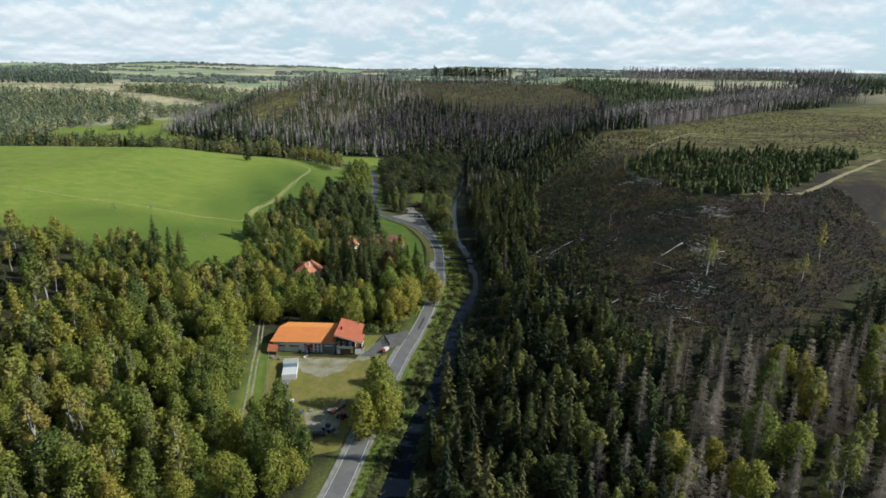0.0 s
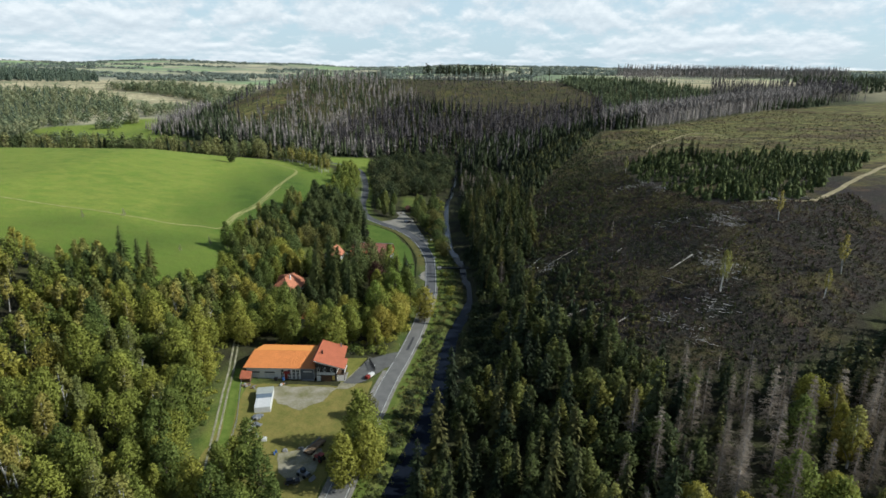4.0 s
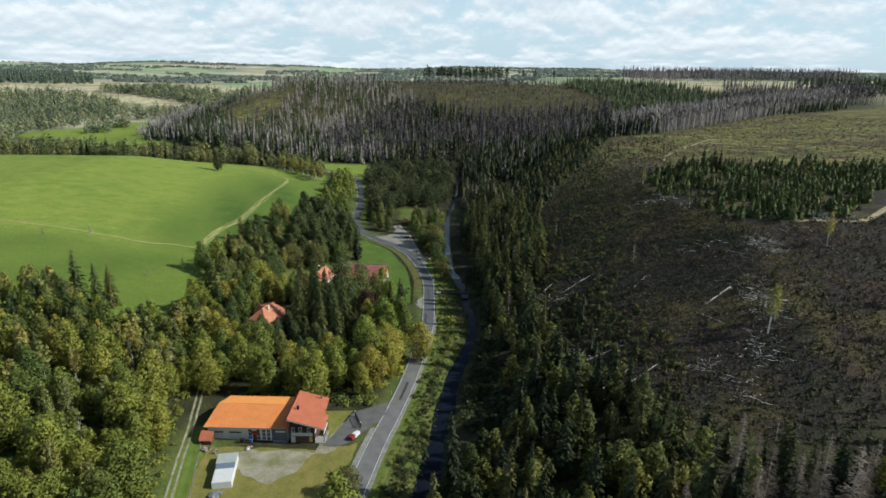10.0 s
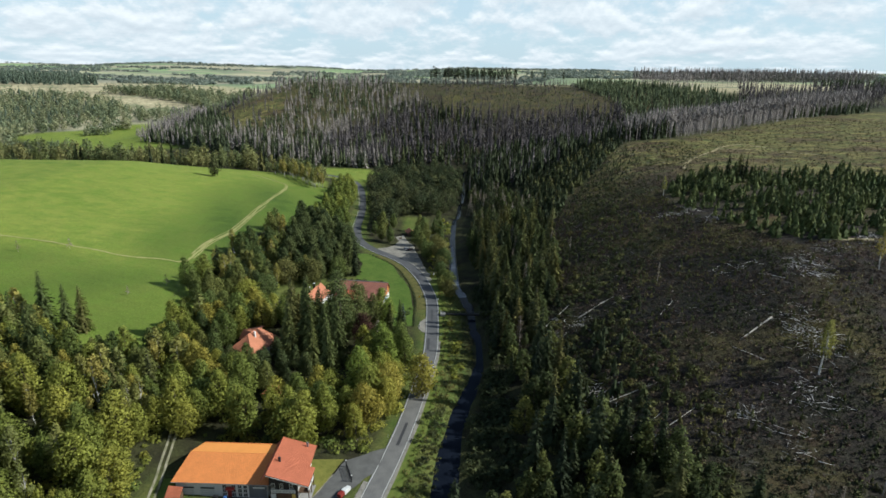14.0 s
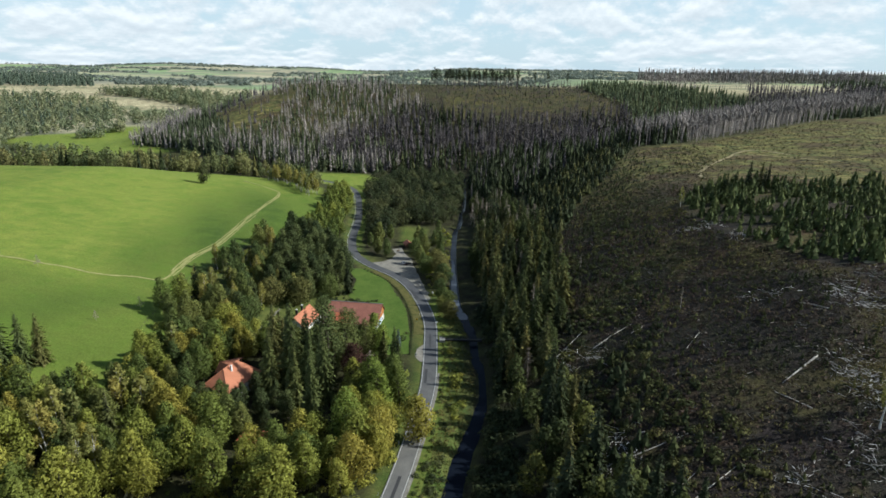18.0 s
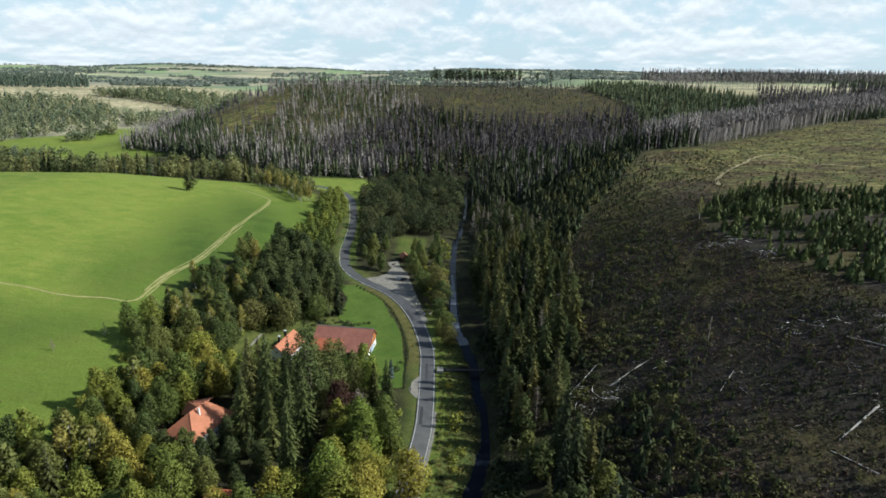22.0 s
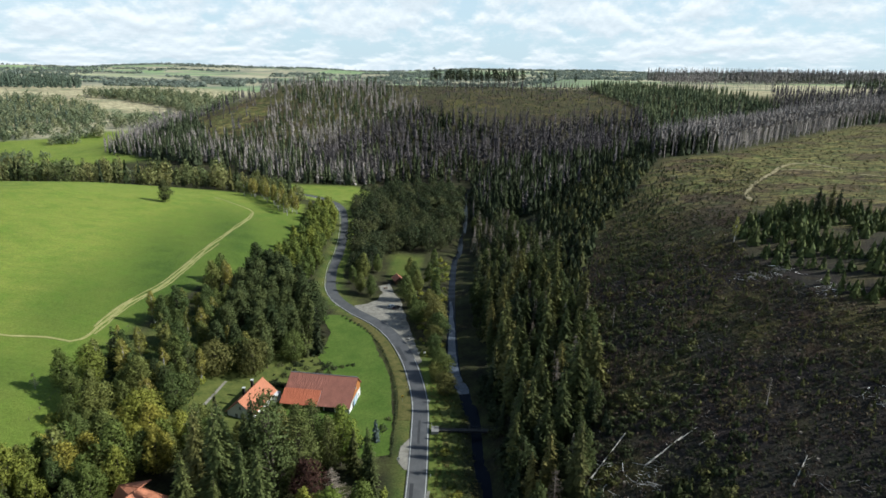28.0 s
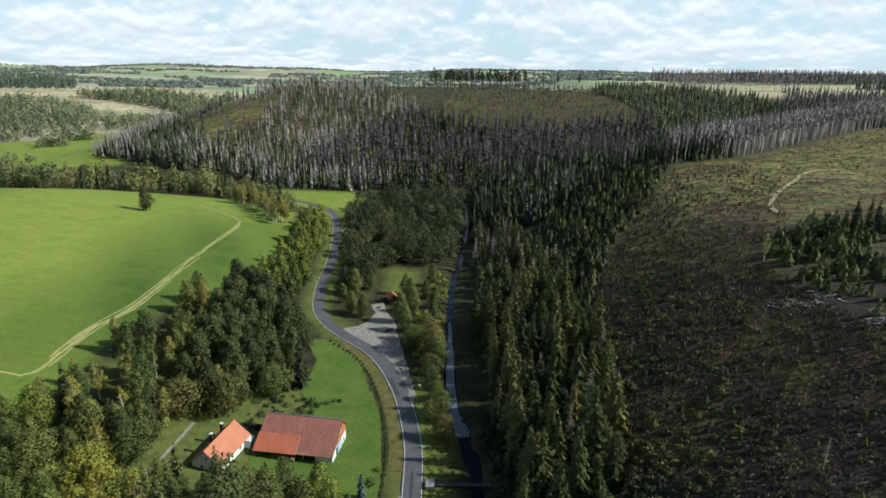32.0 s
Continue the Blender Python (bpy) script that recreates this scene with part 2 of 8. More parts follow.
bark_brown = bark("bark_brown", (0.05, 0.04, 0.03), (0.13, 0.11, 0.085))
bark_far = bark("bark_grey", (0.075, 0.066, 0.062), (0.165, 0.148, 0.138))
bark_birch = bark("bark_birch", (0.18, 0.16, 0.14), (0.62, 0.60, 0.55), 1.5)
bark_dead = bark("bark_dead", (0.20, 0.175, 0.16), (0.38, 0.34, 0.31))
wood_pale = bark("bleached_wood", (0.30, 0.27, 0.23), (0.62, 0.58, 0.51), 2)

# ground: meadow, lawn, clear-cut, forest floor and far fields by zone
g = Nodes("ground", 0.95, 0, 0.12)
P = g.pos()
big, mid, fine = g.noise(P, 0.012, 4), g.noise(P, 0.09, 6, 0.65), g.noise(P, 1.3, 5, 0.7)
grain = g.noise(P, 6.0, 3, 0.7)
meadow_c = g.mix(g.ramp(mid, (0.35, 0.0), (0.7, 1.0)), g.ramp(big, (0.35, (0.118, 0.185, 0.027)), (0.65, (0.172, 0.236, 0.037))), (0.225, 0.255, 0.050))
meadow_c = g.mix(1.0, meadow_c, g.ramp(fine, (0.3, 0.66), (0.7, 1.2)), "MULTIPLY")
meadow_c = g.mix(1.0, meadow_c, g.ramp(g.noise(P, 0.22, 5, 0.65, (0.5, 1.6, 1.0)), (0.34, 0.91), (0.66, 1.06)), "MULTIPLY")
meadow_c = g.mix(g.ramp(g.noise(P, 0.3, 4, 0.6, (1.5, 0.5, 1.0)), (0.66, 0.0), (0.76, 0.35)), meadow_c, (0.26, 0.25, 0.07))
floor_c = g.mix(g.ramp(mid, (0.4, 0.0), (0.65, 1.0)), (0.028, 0.026, 0.015), (0.062, 0.066, 0.024))
floor_c = g.mix(1.0, floor_c, g.ramp(fine, (0.3, 0.5), (0.7, 1.4)), "MULTIPLY")
# brown clear-cut ground, darkened to hold the slope's cloud shade in its colour
shaded_cut_c = g.mix(g.ramp(mid, (0.38, 0.0), (0.62, 1.0)), (0.033, 0.026, 0.024), (0.034, 0.032, 0.023))
shaded_cut_c = g.mix(g.ramp(g.noise(P, 0.035, 5, 0.6), (0.50, 0.0), (0.66, 0.8)), shaded_cut_c, (0.105, 0.090, 0.030))
shaded_cut_c = g.mix(g.ramp(g.noise(P, 0.05, 5, 0.65), (0.58, 0.0), (0.66, 0.8)), shaded_cut_c, (0.082, 0.053, 0.033))
shaded_cut_c = g.mix(1.0, shaded_cut_c, g.ramp(fine, (0.34, 0.45), (0.5, 0.95), (0.68, 1.6)), "MULTIPLY")
shaded_cut_c = g.mix(g.ramp(grain, (0.68, 0.0), (0.74, 0.7)), shaded_cut_c, (0.20, 0.18, 0.155))
dry_c = g.mix(g.ramp(mid, (0.38, 0.0), (0.62, 1.0)), (0.222, 0.186, 0.068), (0.098, 0.116, 0.036))
dry_c = g.mix(g.ramp(g.noise(P, 0.028, 5, 0.6, (0.7, 1.3, 1.0)), (0.52, 0.0), (0.60, 0.8)), dry_c, (0.098, 0.066, 0.040))
dry_c = g.mix(1.0, dry_c, g.ramp(fine, (0.32, 0.5), (0.68, 1.35)), "MULTIPLY")
rows_n = g.noise(P, 0.2, 6, 0.65, (0.6, 1.4, 1.0))
dry_c = g.mix(1.0, dry_c, g.ramp(rows_n, (0.36, 0.4), (0.5, 0.85), (0.64, 1.5)), "MULTIPLY")
streak = g.noise(P, 0.45, 5, 0.7, (0.3, 1.5, 1.0))
dry_c = g.mix(1.0, dry_c, g.ramp(streak, (0.34, 0.35), (0.5, 0.9), (0.66, 1.6)), "MULTIPLY")
rough_c = g.mix(g.ramp(mid, (0.35, 0.0), (0.65, 1.0)), (0.070, 0.108, 0.024), (0.135, 0.140, 0.040))
rough_c = g.mix(1.0, rough_c, g.ramp(fine, (0.3, 0.6), (0.7, 1.25)), "MULTIPLY")
vor = g.t.nodes.new("ShaderNodeTexVoronoi")
vor.inputs["Scale"].default_value = 0.0034
mp = g.t.nodes.new("ShaderNodeMapping")
mp.inputs["Scale"].default_value = (0.55, 1.0, 0.0)
g.put(P, mp.inputs[0])
g.put(mp.outputs[0], vor.inputs["Vector"])
pick = g.t.nodes.new("ShaderNodeSeparateColor")
g.put(vor.outputs["Color"], pick.inputs[0])
# far fields lightened, with the plateau's haze painted into their colour
hazy_far_c = g.ramp(pick.outputs[0], (0.0, (0.36, 0.33, 0.22)), (0.3, (0.48, 0.43, 0.28)), (0.5, (0.27, 0.36, 0.17)), (0.7, (0.22, 0.31, 0.14)), (0.9, (0.34, 0.32, 0.22)))
hazy_far_c = g.mix(g.ramp(g.noise(P, 0.006, 6, 0.65), (0.42, 0.0), (0.6, 0.7)), hazy_far_c, (0.15, 0.165, 0.13))
col = g.mix(g.attr("far"), floor_c, hazy_far_c)
col = g.mix(g.attr("cut"), col, shaded_cut_c)
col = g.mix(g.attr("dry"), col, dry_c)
tan_c = g.mix(1.0, g.ramp(mid, (0.35, (0.40, 0.345, 0.205)), (0.65, (0.56, 0.49, 0.31))), g.ramp(rows_n, (0.36, 0.6), (0.64, 1.25)), "MULTIPLY")
tan_c = g.mix(1.0, tan_c, g.ramp(g.noise(P, 0.03, 6, 0.7, (0.5, 1.6, 1.0)), (0.36, 0.5), (0.5, 0.95), (0.64, 1.2)), "MULTIPLY")
tan_c = g.mix(g.ramp(g.noise(P, 0.011, 4, 0.6), (0.5, 0.0), (0.58, 0.7)), tan_c, (0.16, 0.19, 0.10))
col = g.mix(g.attr("tan"), col, tan_c)
col = g.mix(g.attr("rough"), col, rough_c)
# cloud shadow painted as darker grass, plus duller grass below the track
meadow_c = g.mix(g.math("MULTIPLY", g.attr("meadow_shade"), g.ramp(mid, (0.25, 0.6), (0.6, 1.0))), meadow_c, g.mix(1.0, (0.056, 0.098, 0.017), g.ramp(fine, (0.3, 0.72), (0.7, 1.2)), "MULTIPLY"))
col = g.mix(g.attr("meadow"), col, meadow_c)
g.color(col)
g.bump(g.math("ADD", fine, g.math("MULTIPLY", grain, 0.4)), 0.6, 0.5)
ground_mat = g.mat

a = Nodes("asphalt", 0.85, 0, 0.3)
ap = a.pos()
along = a.t.nodes.new("ShaderNodeSeparateXYZ")
a.put(ap, along.inputs[0])
# asphalt goes darker and bluer along y, from 268 m on
up_valley = a.ramp(a.math("MULTIPLY", a.math("SUBTRACT", along.outputs[1], 268.0), 0.012), (0.0, 0.0), (1.0, 1.0))
ac = a.mix(a.ramp(a.noise(ap, 0.25, 5), (0.35, 0.0), (0.7, 1.0)), a.mix(up_valley, (0.125, 0.122, 0.116), (0.068, 0.070, 0.073)), a.mix(up_valley, (0.170, 0.164, 0.152), (0.098, 0.099, 0.102)))
a.color(a.mix(1.0, ac, a.ramp(a.noise(ap, 5, 4), (0.3, 0.8), (0.7, 1.1)), "MULTIPLY"))
asphalt = a.mat
line_paint = plain("line_paint", (0.62, 0.62, 0.58), 0.6, 0, 0.35, 1.5)


def loose(name, c1, c2, scale=0.5):
    n = Nodes(name, 0.95, 0, 0.1)
    p = n.pos()
    c = n.ramp(n.noise(p, scale, 6, 0.65), (0.32, c1), (0.68, c2))
    n.color(n.mix(1.0, c, n.ramp(n.noise(p, scale * 14, 3), (0.3, 0.75), (0.7, 1.15)), "MULTIPLY"))
    n.bump(n.noise(p, scale * 14, 3), 0.5, 0.05)
    return n.mat


gravel = loose("gravel", (0.16, 0.15, 0.125), (0.30, 0.28, 0.24))
gravel_grassy = loose("grassy_gravel", (0.17, 0.16, 0.075), (0.33, 0.30, 0.235), 0.22)
yard_grass = loose("dry_yard_grass", (0.135, 0.138, 0.034), (0.225, 0.185, 0.056), 0.18)
track_earth = loose("track_earth", (0.215, 0.225, 0.070), (0.35, 0.32, 0.145), 0.3)
trail_earth = loose("trail_earth", (0.22, 0.19, 0.10), (0.38, 0.32, 0.20), 0.3)
track_pale = loose("pale_track", (0.12, 0.125, 0.05), (0.36, 0.33, 0.25), 0.5)
verge = loose("verge_grass", (0.085, 0.128, 0.024), (0.160, 0.178, 0.042), 0.3)
lawn = loose("lawn", (0.062, 0.108, 0.019), (0.098, 0.142, 0.028), 0.12)
garden_grass = loose("garden_grass", (0.060, 0.082, 0.022), (0.128, 0.138, 0.038), 0.35)

w = Nodes("river_water", 0.12, 0, 0.1)
w.b.inputs["IOR"].default_value = 1.25
wp = w.pos()
w.color(w.ramp(w.noise(wp, 0.15, 4), (0.3, (0.005, 0.007, 0.012)), (0.7, (0.009, 0.012, 0.019))))
w.bump(w.noise(wp, 1.2, 5, 0.6, (1, 0.5, 1)), 0.12, 0.06)
water = w.mat
foam = plain("rapids", (0.15, 0.175, 0.22), 0.4, 0, 0.75, 0.9)


def tiles(name, c, course=0.42, vary=0.25):
    """Clay tiles: courses in relief, weathered tone."""
    n = Nodes(name, 0.75, 0, 0.25)
    p, o = n.pos(), n.obj()
    base = n.ramp(n.noise(p, 0.35, 5, 0.6), (0.3, tuple(v * (1 - vary) for v in c)), (0.7, c))
    n.color(n.mix(1.0, base, n.ramp(n.noise(p, 3.5, 4), (0.3, 0.8), (0.7, 1.1)), "MULTIPLY"))
    n.bump(n.wave(o, 1.0 / course, "X"), 0.5, 0.05)
    return n.mat


tile_orange = tiles("orange_tiles", (0.70, 0.245, 0.070), 0.42, 0.14)
tile_red = tiles("red_tiles", (0.46, 0.140, 0.072), 0.42, 0.2)
tile_clay = tiles("clay_tiles", (0.48, 0.190, 0.105), 0.42, 0.18)
tile_barn = tiles("barn_tiles", (0.31, 0.128, 0.092), 0.42, 0.3)
plaster = plain("white_plaster", (0.70, 0.69, 0.66), 0.9, 0, 0.12, 0.5)
concrete = plain("concrete", (0.34, 0.33, 0.31), 0.9, 0, 0.25, 0.7)
dark_boards = plain("dark_boards", (0.030, 0.027, 0.026), 0.8, 0, 0.3, 2)
brown_boards = plain("brown_boards", (0.13, 0.075, 0.042), 0.85, 0, 0.35, 2)
orange_boards = plain("orange_boards", (0.45, 0.17, 0.05), 0.8, 0, 0.3, 1.5)
white_paint = plain("white_paint", (0.62, 0.62, 0.60), 0.5, 0, 0.1, 1.0)
grey_metal = plain("grey_metal", (0.36, 0.37, 0.38), 0.45, 0.6, 0.25, 1.5)
dark_metal = plain("dark_metal", (0.05, 0.05, 0.055), 0.5, 0.4, 0.3, 1.5)
red_paint = plain("red_paint", (0.26, 0.035, 0.025), 0.5, 0, 0.25, 1.5)
blue_paint = plain("blue_paint", (0.06, 0.14, 0.36), 0.5, 0, 0.25, 1.5)
sky_blue_paint = plain("pale_blue_paint", (0.30, 0.44, 0.58), 0.6, 0, 0.2, 1.5)
black_rubber = plain("black_rubber", (0.02, 0.02, 0.02), 0.9, 0, 0.2, 2)
glass_dark = plain("window_glass", (0.025, 0.03, 0.035), 0.06, 0, 0.1, 1.0, 0.6)
stone = plain("grey_stone", (0.30, 0.29, 0.27), 0.95, 0, 0.3, 0.8)
timber = plain("stacked_timber", (0.36, 0.25, 0.15), 0.9, 0, 0.4, 1.2)

# ---- lie of the land ----
def smooth(a, b, x):
    t = np.clip((np.asarray(x, float) - a) / (b - a), 0, 1)
    return t * t * (3 - 2 * t)


def bank_profile(x):
    """Height of the clear-cut slope above the river, by distance east."""
    xs = [14, 39, 61, 91, 105, 122, 142, 160, 200, 300, 400, 700, 3000]
    zs = [0, 9.2, 20, 31.5, 37, 44, 47.5, 50, 51.5, 55, 59.5, 66, 80]
    f = lambda v: np.interp(v, xs, zs, left=0)
    return (f(x - 8) + f(x - 4) + 2 * f(x) + f(x + 4) + f(x + 8)) / 6


def height(x, y):
    x, y = np.asarray(x, float), np.asarray(y, float)
    # meadow hill to the west
    w = 0.145 * 12 * np.log1p(np.exp(np.clip((-x - 60 - 24 * (1 - smooth(270, 350, y))) / 12, -30, 30)))
    w = np.minimum(w, 34 + 0.02 * w) * (1 - 0.93 * smooth(585, 800, y - 0.06 * x))
    # clear-cut hill to the east, ending in a gully
    e = bank_profile(x) * (0.3 + 0.7 * smooth(165, 300, y + 0.35 * (85 - x))) * (1 - 0.45 * smooth(-10, 110, y - 640 - 0.81 * (x - 130)))
    # wooded hill in the bend of the valley
    c = 84 * smooth(770, 1170, y + 0.05 * x) * smooth(-540, -270, x) * (1 - 0.3 * smooth(1250, 1600, y) * (1 - smooth(120, 330, x)))
    # rolling plateau behind
    f = 58 * smooth(1080, 1750, y) + 18 * smooth(1900, 4600, y) + 5 * np.sin(x / 310 + 1) * smooth(1200, 2000, y)
    f = f + 17 * smooth(3600, 4700, y) * (1 + 0.5 * np.sin(x / 420) + 0.3 * np.sin(x / 170 + 2)) + 8 * smooth(-900, -2500, x) * smooth(900, 2500, y)
    # swell added so the grass turns from the sun in the painted cloud shade
    w = w + 2.6 * np.exp(-((x + 132 + 0.05 * (y - 500)) / 17) ** 2 - ((y - 500) / 85) ** 2)
    k = 5.0
    m = np.maximum(np.maximum(e, c), f)
    z = w + m + k * np.log(np.exp((e - m) / k) + np.exp((c - m) / k) + np.exp((f - m) / k)) - k * np.log(3) * np.exp(-m / 3)
    return z



# centre lines, as (y, x) knots along the valley
RIVER = [(60, -33), (144, -18.2), (166, -15), (185, -11), (204, -7), (232, -3), (265, 0), (288, 5.5), (302, 9), (315, 9.8), (330, 9.5), (346, 8), (362, 7), (385, 2), (403, -2), (446, -3), (483, -4.5), (531, -4), (574, 0), (658, 3), (764, 4), (830, 20)]
ROAD = [(20, -62), (100, -41), (141, -34), (163, -31.3), (190, -28.2), (210, -25.5), (228, -22.8), (243, -19.8), (262, -16.6), (280, -14.3), (312, -11.2), (330, -11), (352, -11.8), (372, -13), (390, -16.3), (408, -21.2), (427, -29), (441, -38.3), (454, -51.8), (466, -62), (478, -68), (492, -71.5), (515, -75), (543, -77), (588, -83), (638, -93), (670, -104), (692, -122), (704, -140), (714, -165)]


def line(knots, step=3.0):
    """A smooth line through knots given as (y, x)."""
    p = np.array([(x, y) for y, x in knots], float)
    out_pts = []
    for i in range(len(p) - 1):
        p0, p1, p2, p3 = p[max(i - 1, 0)], p[i], p[i + 1], p[min(i + 2, len(p) - 1)]
        n = max(2, int(np.linalg.norm(p2 - p1) / step))
        for s in np.arange(n) / n:
            out_pts.append(0.5 * (2 * p1 + (p2 - p0) * s + (2 * p0 - 5 * p1 + 4 * p2 - p3) * s ** 2 + (3 * p1 - p0 - 3 * p2 + p3) * s ** 3))
    out_pts.append(p[-1])
    return np.array(out_pts)


def distance(x, y, pts):
    """Distance of points to a line."""
    x, y = np.asarray(x, float), np.asarray(y, float)
    best = np.full(x.shape, 1e9)
    for a0, b0 in zip(pts[:-1], pts[1:]):
        d = b0 - a0
        s = np.clip(((x - a0[0]) * d[0] + (y - a0[1]) * d[1]) / (d @ d), 0, 1)
        best = np.minimum(best, np.hypot(x - a0[0] - s * d[0], y - a0[1] - s * d[1]))
    return best


def inside(x, y, poly):
    x, y = np.asarray(x, float), np.asarray(y, float)
    r = np.zeros(x.shape, bool)
    for (x0, y0), (x1, y1) in zip(poly, poly[1:] + poly[:1]):
        if y0 != y1:
            r ^= ((y0 > y) != (y1 > y)) & (x < (x1 - x0) * (y - y0) / (y1 - y0) + x0)
    return r


def soft(x, y, poly, edge=4.0):
    """1 inside a plot, falling to 0 over its edge."""
    d = distance(x, y, np.array(poly + poly[:1], float))
    d = np.where(inside(x, y, poly), d, -d)
    return smooth(-edge, edge, d)


river_line, road_line = line(RIVER), line(ROAD)
river_coarse, road_coarse = line(RIVER, 12), line(ROAD, 12)


def river_half(y):
    return np.interp(y, [60, 245, 262, 300, 420, 540, 680, 760], [2.9, 2.9, 2.0, 1.7, 1.3, 0.9, 0.6, 0.3])


def ground_z(x, y):
    x, y = np.asarray(x, float), np.asarray(y, float)
    z = height(x, y)
    near = (np.abs(x) < 220) & (y < 850)
    d = np.full(x.shape, 1e9)
    r = np.full(x.shape, 1e9)
    if near.any():
        d[near] = distance(x[near], y[near], river_coarse)
        r[near] = distance(x[near], y[near], road_coarse)
    half = river_half(y)
    z = z - 2.3 * (1 - smooth(half - 1.5, half + 3.5, d))
    z = z - 0.25 * (1 - smooth(3.0, 7.0, r))
    z = z + 0.5 * np.sin(x / 17.0 + 0.6 * np.sin(y / 23.0)) * np.cos(y / 19.0) * smooth(38, 70, x) * smooth(700, 600, y)
    return z


MEADOW = [(-900, 300), (-300, 300), (-232, 322), (-190, 306), (-165, 302), (-152, 287), (-127, 285), (-119, 302), (-117, 336), (-124, 350), (-134, 385), (-133, 433), (-124, 470), (-110, 484), (-103, 530), (-108, 583), (-120, 620), (-128, 655), (-200, 690), (-300, 690), (-450, 660), (-900, 680)]
LAWN = [(-57, 404), (-57, 428), (-66, 446), (-56, 448), (-47, 441), (-40, 430), (-34.5, 413), (-26, 391), (-22, 364), (-20.6, 343), (-30, 340), (-45, 346), (-62, 348), (-63, 372), (-60, 386), (-52, 392)]
FLOOR_GREEN = [(-200, 738), (-172, 705), (-118, 678), (-96, 660), (-84, 690), (-84, 735), (-110, 772), (-180, 772)]
VALLEY_GREEN = [(-363, 862), (-401, 852), (-480, 836), (-560, 905), (-690, 990), (-700, 1060), (-640, 1110), (-600, 1180), (-560, 1180), (-505, 1061), (-430, 930)]
RIVER_STRIP = [(-30, 150), (-18, 150), (-5, 225), (4, 300), (0, 380), (-8, 420), (-14, 412), (-8, 380), (-6, 320), (-14, 270), (-22, 220)]
CUT = [(40, 245), (62, 232), (78, 216), (105, 206), (135, 222), (165, 246), (230, 280), (500, 330), (700, 500), (700, 1000), (431, 850), (363, 796), (274, 724), (201, 664), (154, 648), (132, 610), (100, 548), (78, 511), (60, 462), (44, 430), (32, 385), (26, 345), (34, 300)]
HUT_GREEN = [(-40, 505), (-24, 498), (-24, 545), (-44, 548)]
HILL_BARE = [(-120, 1060), (-40, 1000), (30, 965), (130, 958), (210, 975), (330, 1000), (360, 1110), (330, 1230), (90, 1240), (-150, 1230)]
HILL_LEFT_BARE = [(-540, 1180), (-480, 1040), (-430, 950), (-355, 908), (-318, 926), (-276, 948), (-262, 985), (-268, 1030), (-300, 1075), (-325, 1180), (-420, 1260)]
HILL = [(-500, 1000), (-440, 900), (-340, 860), (-260, 835), (-180, 775), (-110, 775), (-20, 782), (60, 802), (190, 760), (270, 810), (320, 900), (360, 985), (320, 1010), (200, 985), (130, 968), (30, 975), (-40, 1010), (-90, 1070), (-150, 1180), (-250, 1200), (-330, 1190), (-470, 1180)]
FIELD_TAN = [(-1150, 1480), (-900, 1330), (-560, 1330), (-420, 1130), (-320, 1100), (-330, 1300), (-480, 1560), (-860, 1930), (-1080, 1800), (-1300, 1640)]

# one sheet of ground to the horizon, finer near the valley


def axis(spans):
    out_pts = []
    for a0, b0, step in spans:
        out_pts += list(np.arange(a0, b0, step))
    return np.array(out_pts + [spans[-1][1]], float)


gx = axis([(-5200, -1400, 140), (-1400, -480, 24), (-480, -130, 7), (-130, 160, 3.6), (160, 420, 7), (420, 1400, 24), (1400, 5200, 140)])
gy = axis([(-500, 60, 40), (60, 130, 6), (130, 480, 3.8), (480, 760, 6), (760, 1400, 13), (1400, 2400, 40), (2400, 4960, 110)])
GX, GY = np.meshgrid(gx, gy)
GZ = ground_z(GX, GY)


def grid_mesh(name, X, Y, Z):
    ny, nx = X.shape
    idx = np.arange(ny * nx).reshape(ny, nx)
    f = np.stack([idx[:-1, :-1], idx[:-1, 1:], idx[1:, 1:], idx[1:, :-1]], -1).reshape(-1, 4)
    return mesh_of(name, np.stack([X, Y, Z], -1).reshape(-1, 3), f)


def mesh_of(name, v, f, smooth_faces=False, nv=None):
    """A mesh from arrays: f is an (n, k) array or a list of such arrays; nv: normals at the vertices."""
    v = np.asarray(v, np.float32)
    f = [np.asarray(q, np.int32) for q in (f if isinstance(f, list) else [f])]
    f = [q for q in f if len(q)]
    sizes = np.concatenate([np.full(len(q), q.shape[1], np.int32) for q in f])
    me = bpy.data.meshes.new(name)
    me.vertices.add(len(v))
    me.vertices.foreach_set("co", v.ravel())
    me.loops.add(int(sizes.sum()))
    me.loops.foreach_set("vertex_index", np.concatenate([q.ravel() for q in f]))
    me.polygons.add(len(sizes))
    me.polygons.foreach_set("loop_start", np.concatenate([[0], np.cumsum(sizes)[:-1]]).astype(np.int32))
    me.polygons.foreach_set("use_smooth", np.full(len(sizes), smooth_faces or nv is not None))
    me.update(calc_edges=True)
    if nv is not None:
        me.normals_split_custom_set_from_vertices(np.asarray(nv, np.float32))
    return me


me = grid_mesh("ground", GX, GY, GZ)
me.polygons.foreach_set("use_smooth", np.full(len(me.polygons), True))
me.materials.append(ground_mat)
fx, fy = GX.ravel(), GY.ravel()
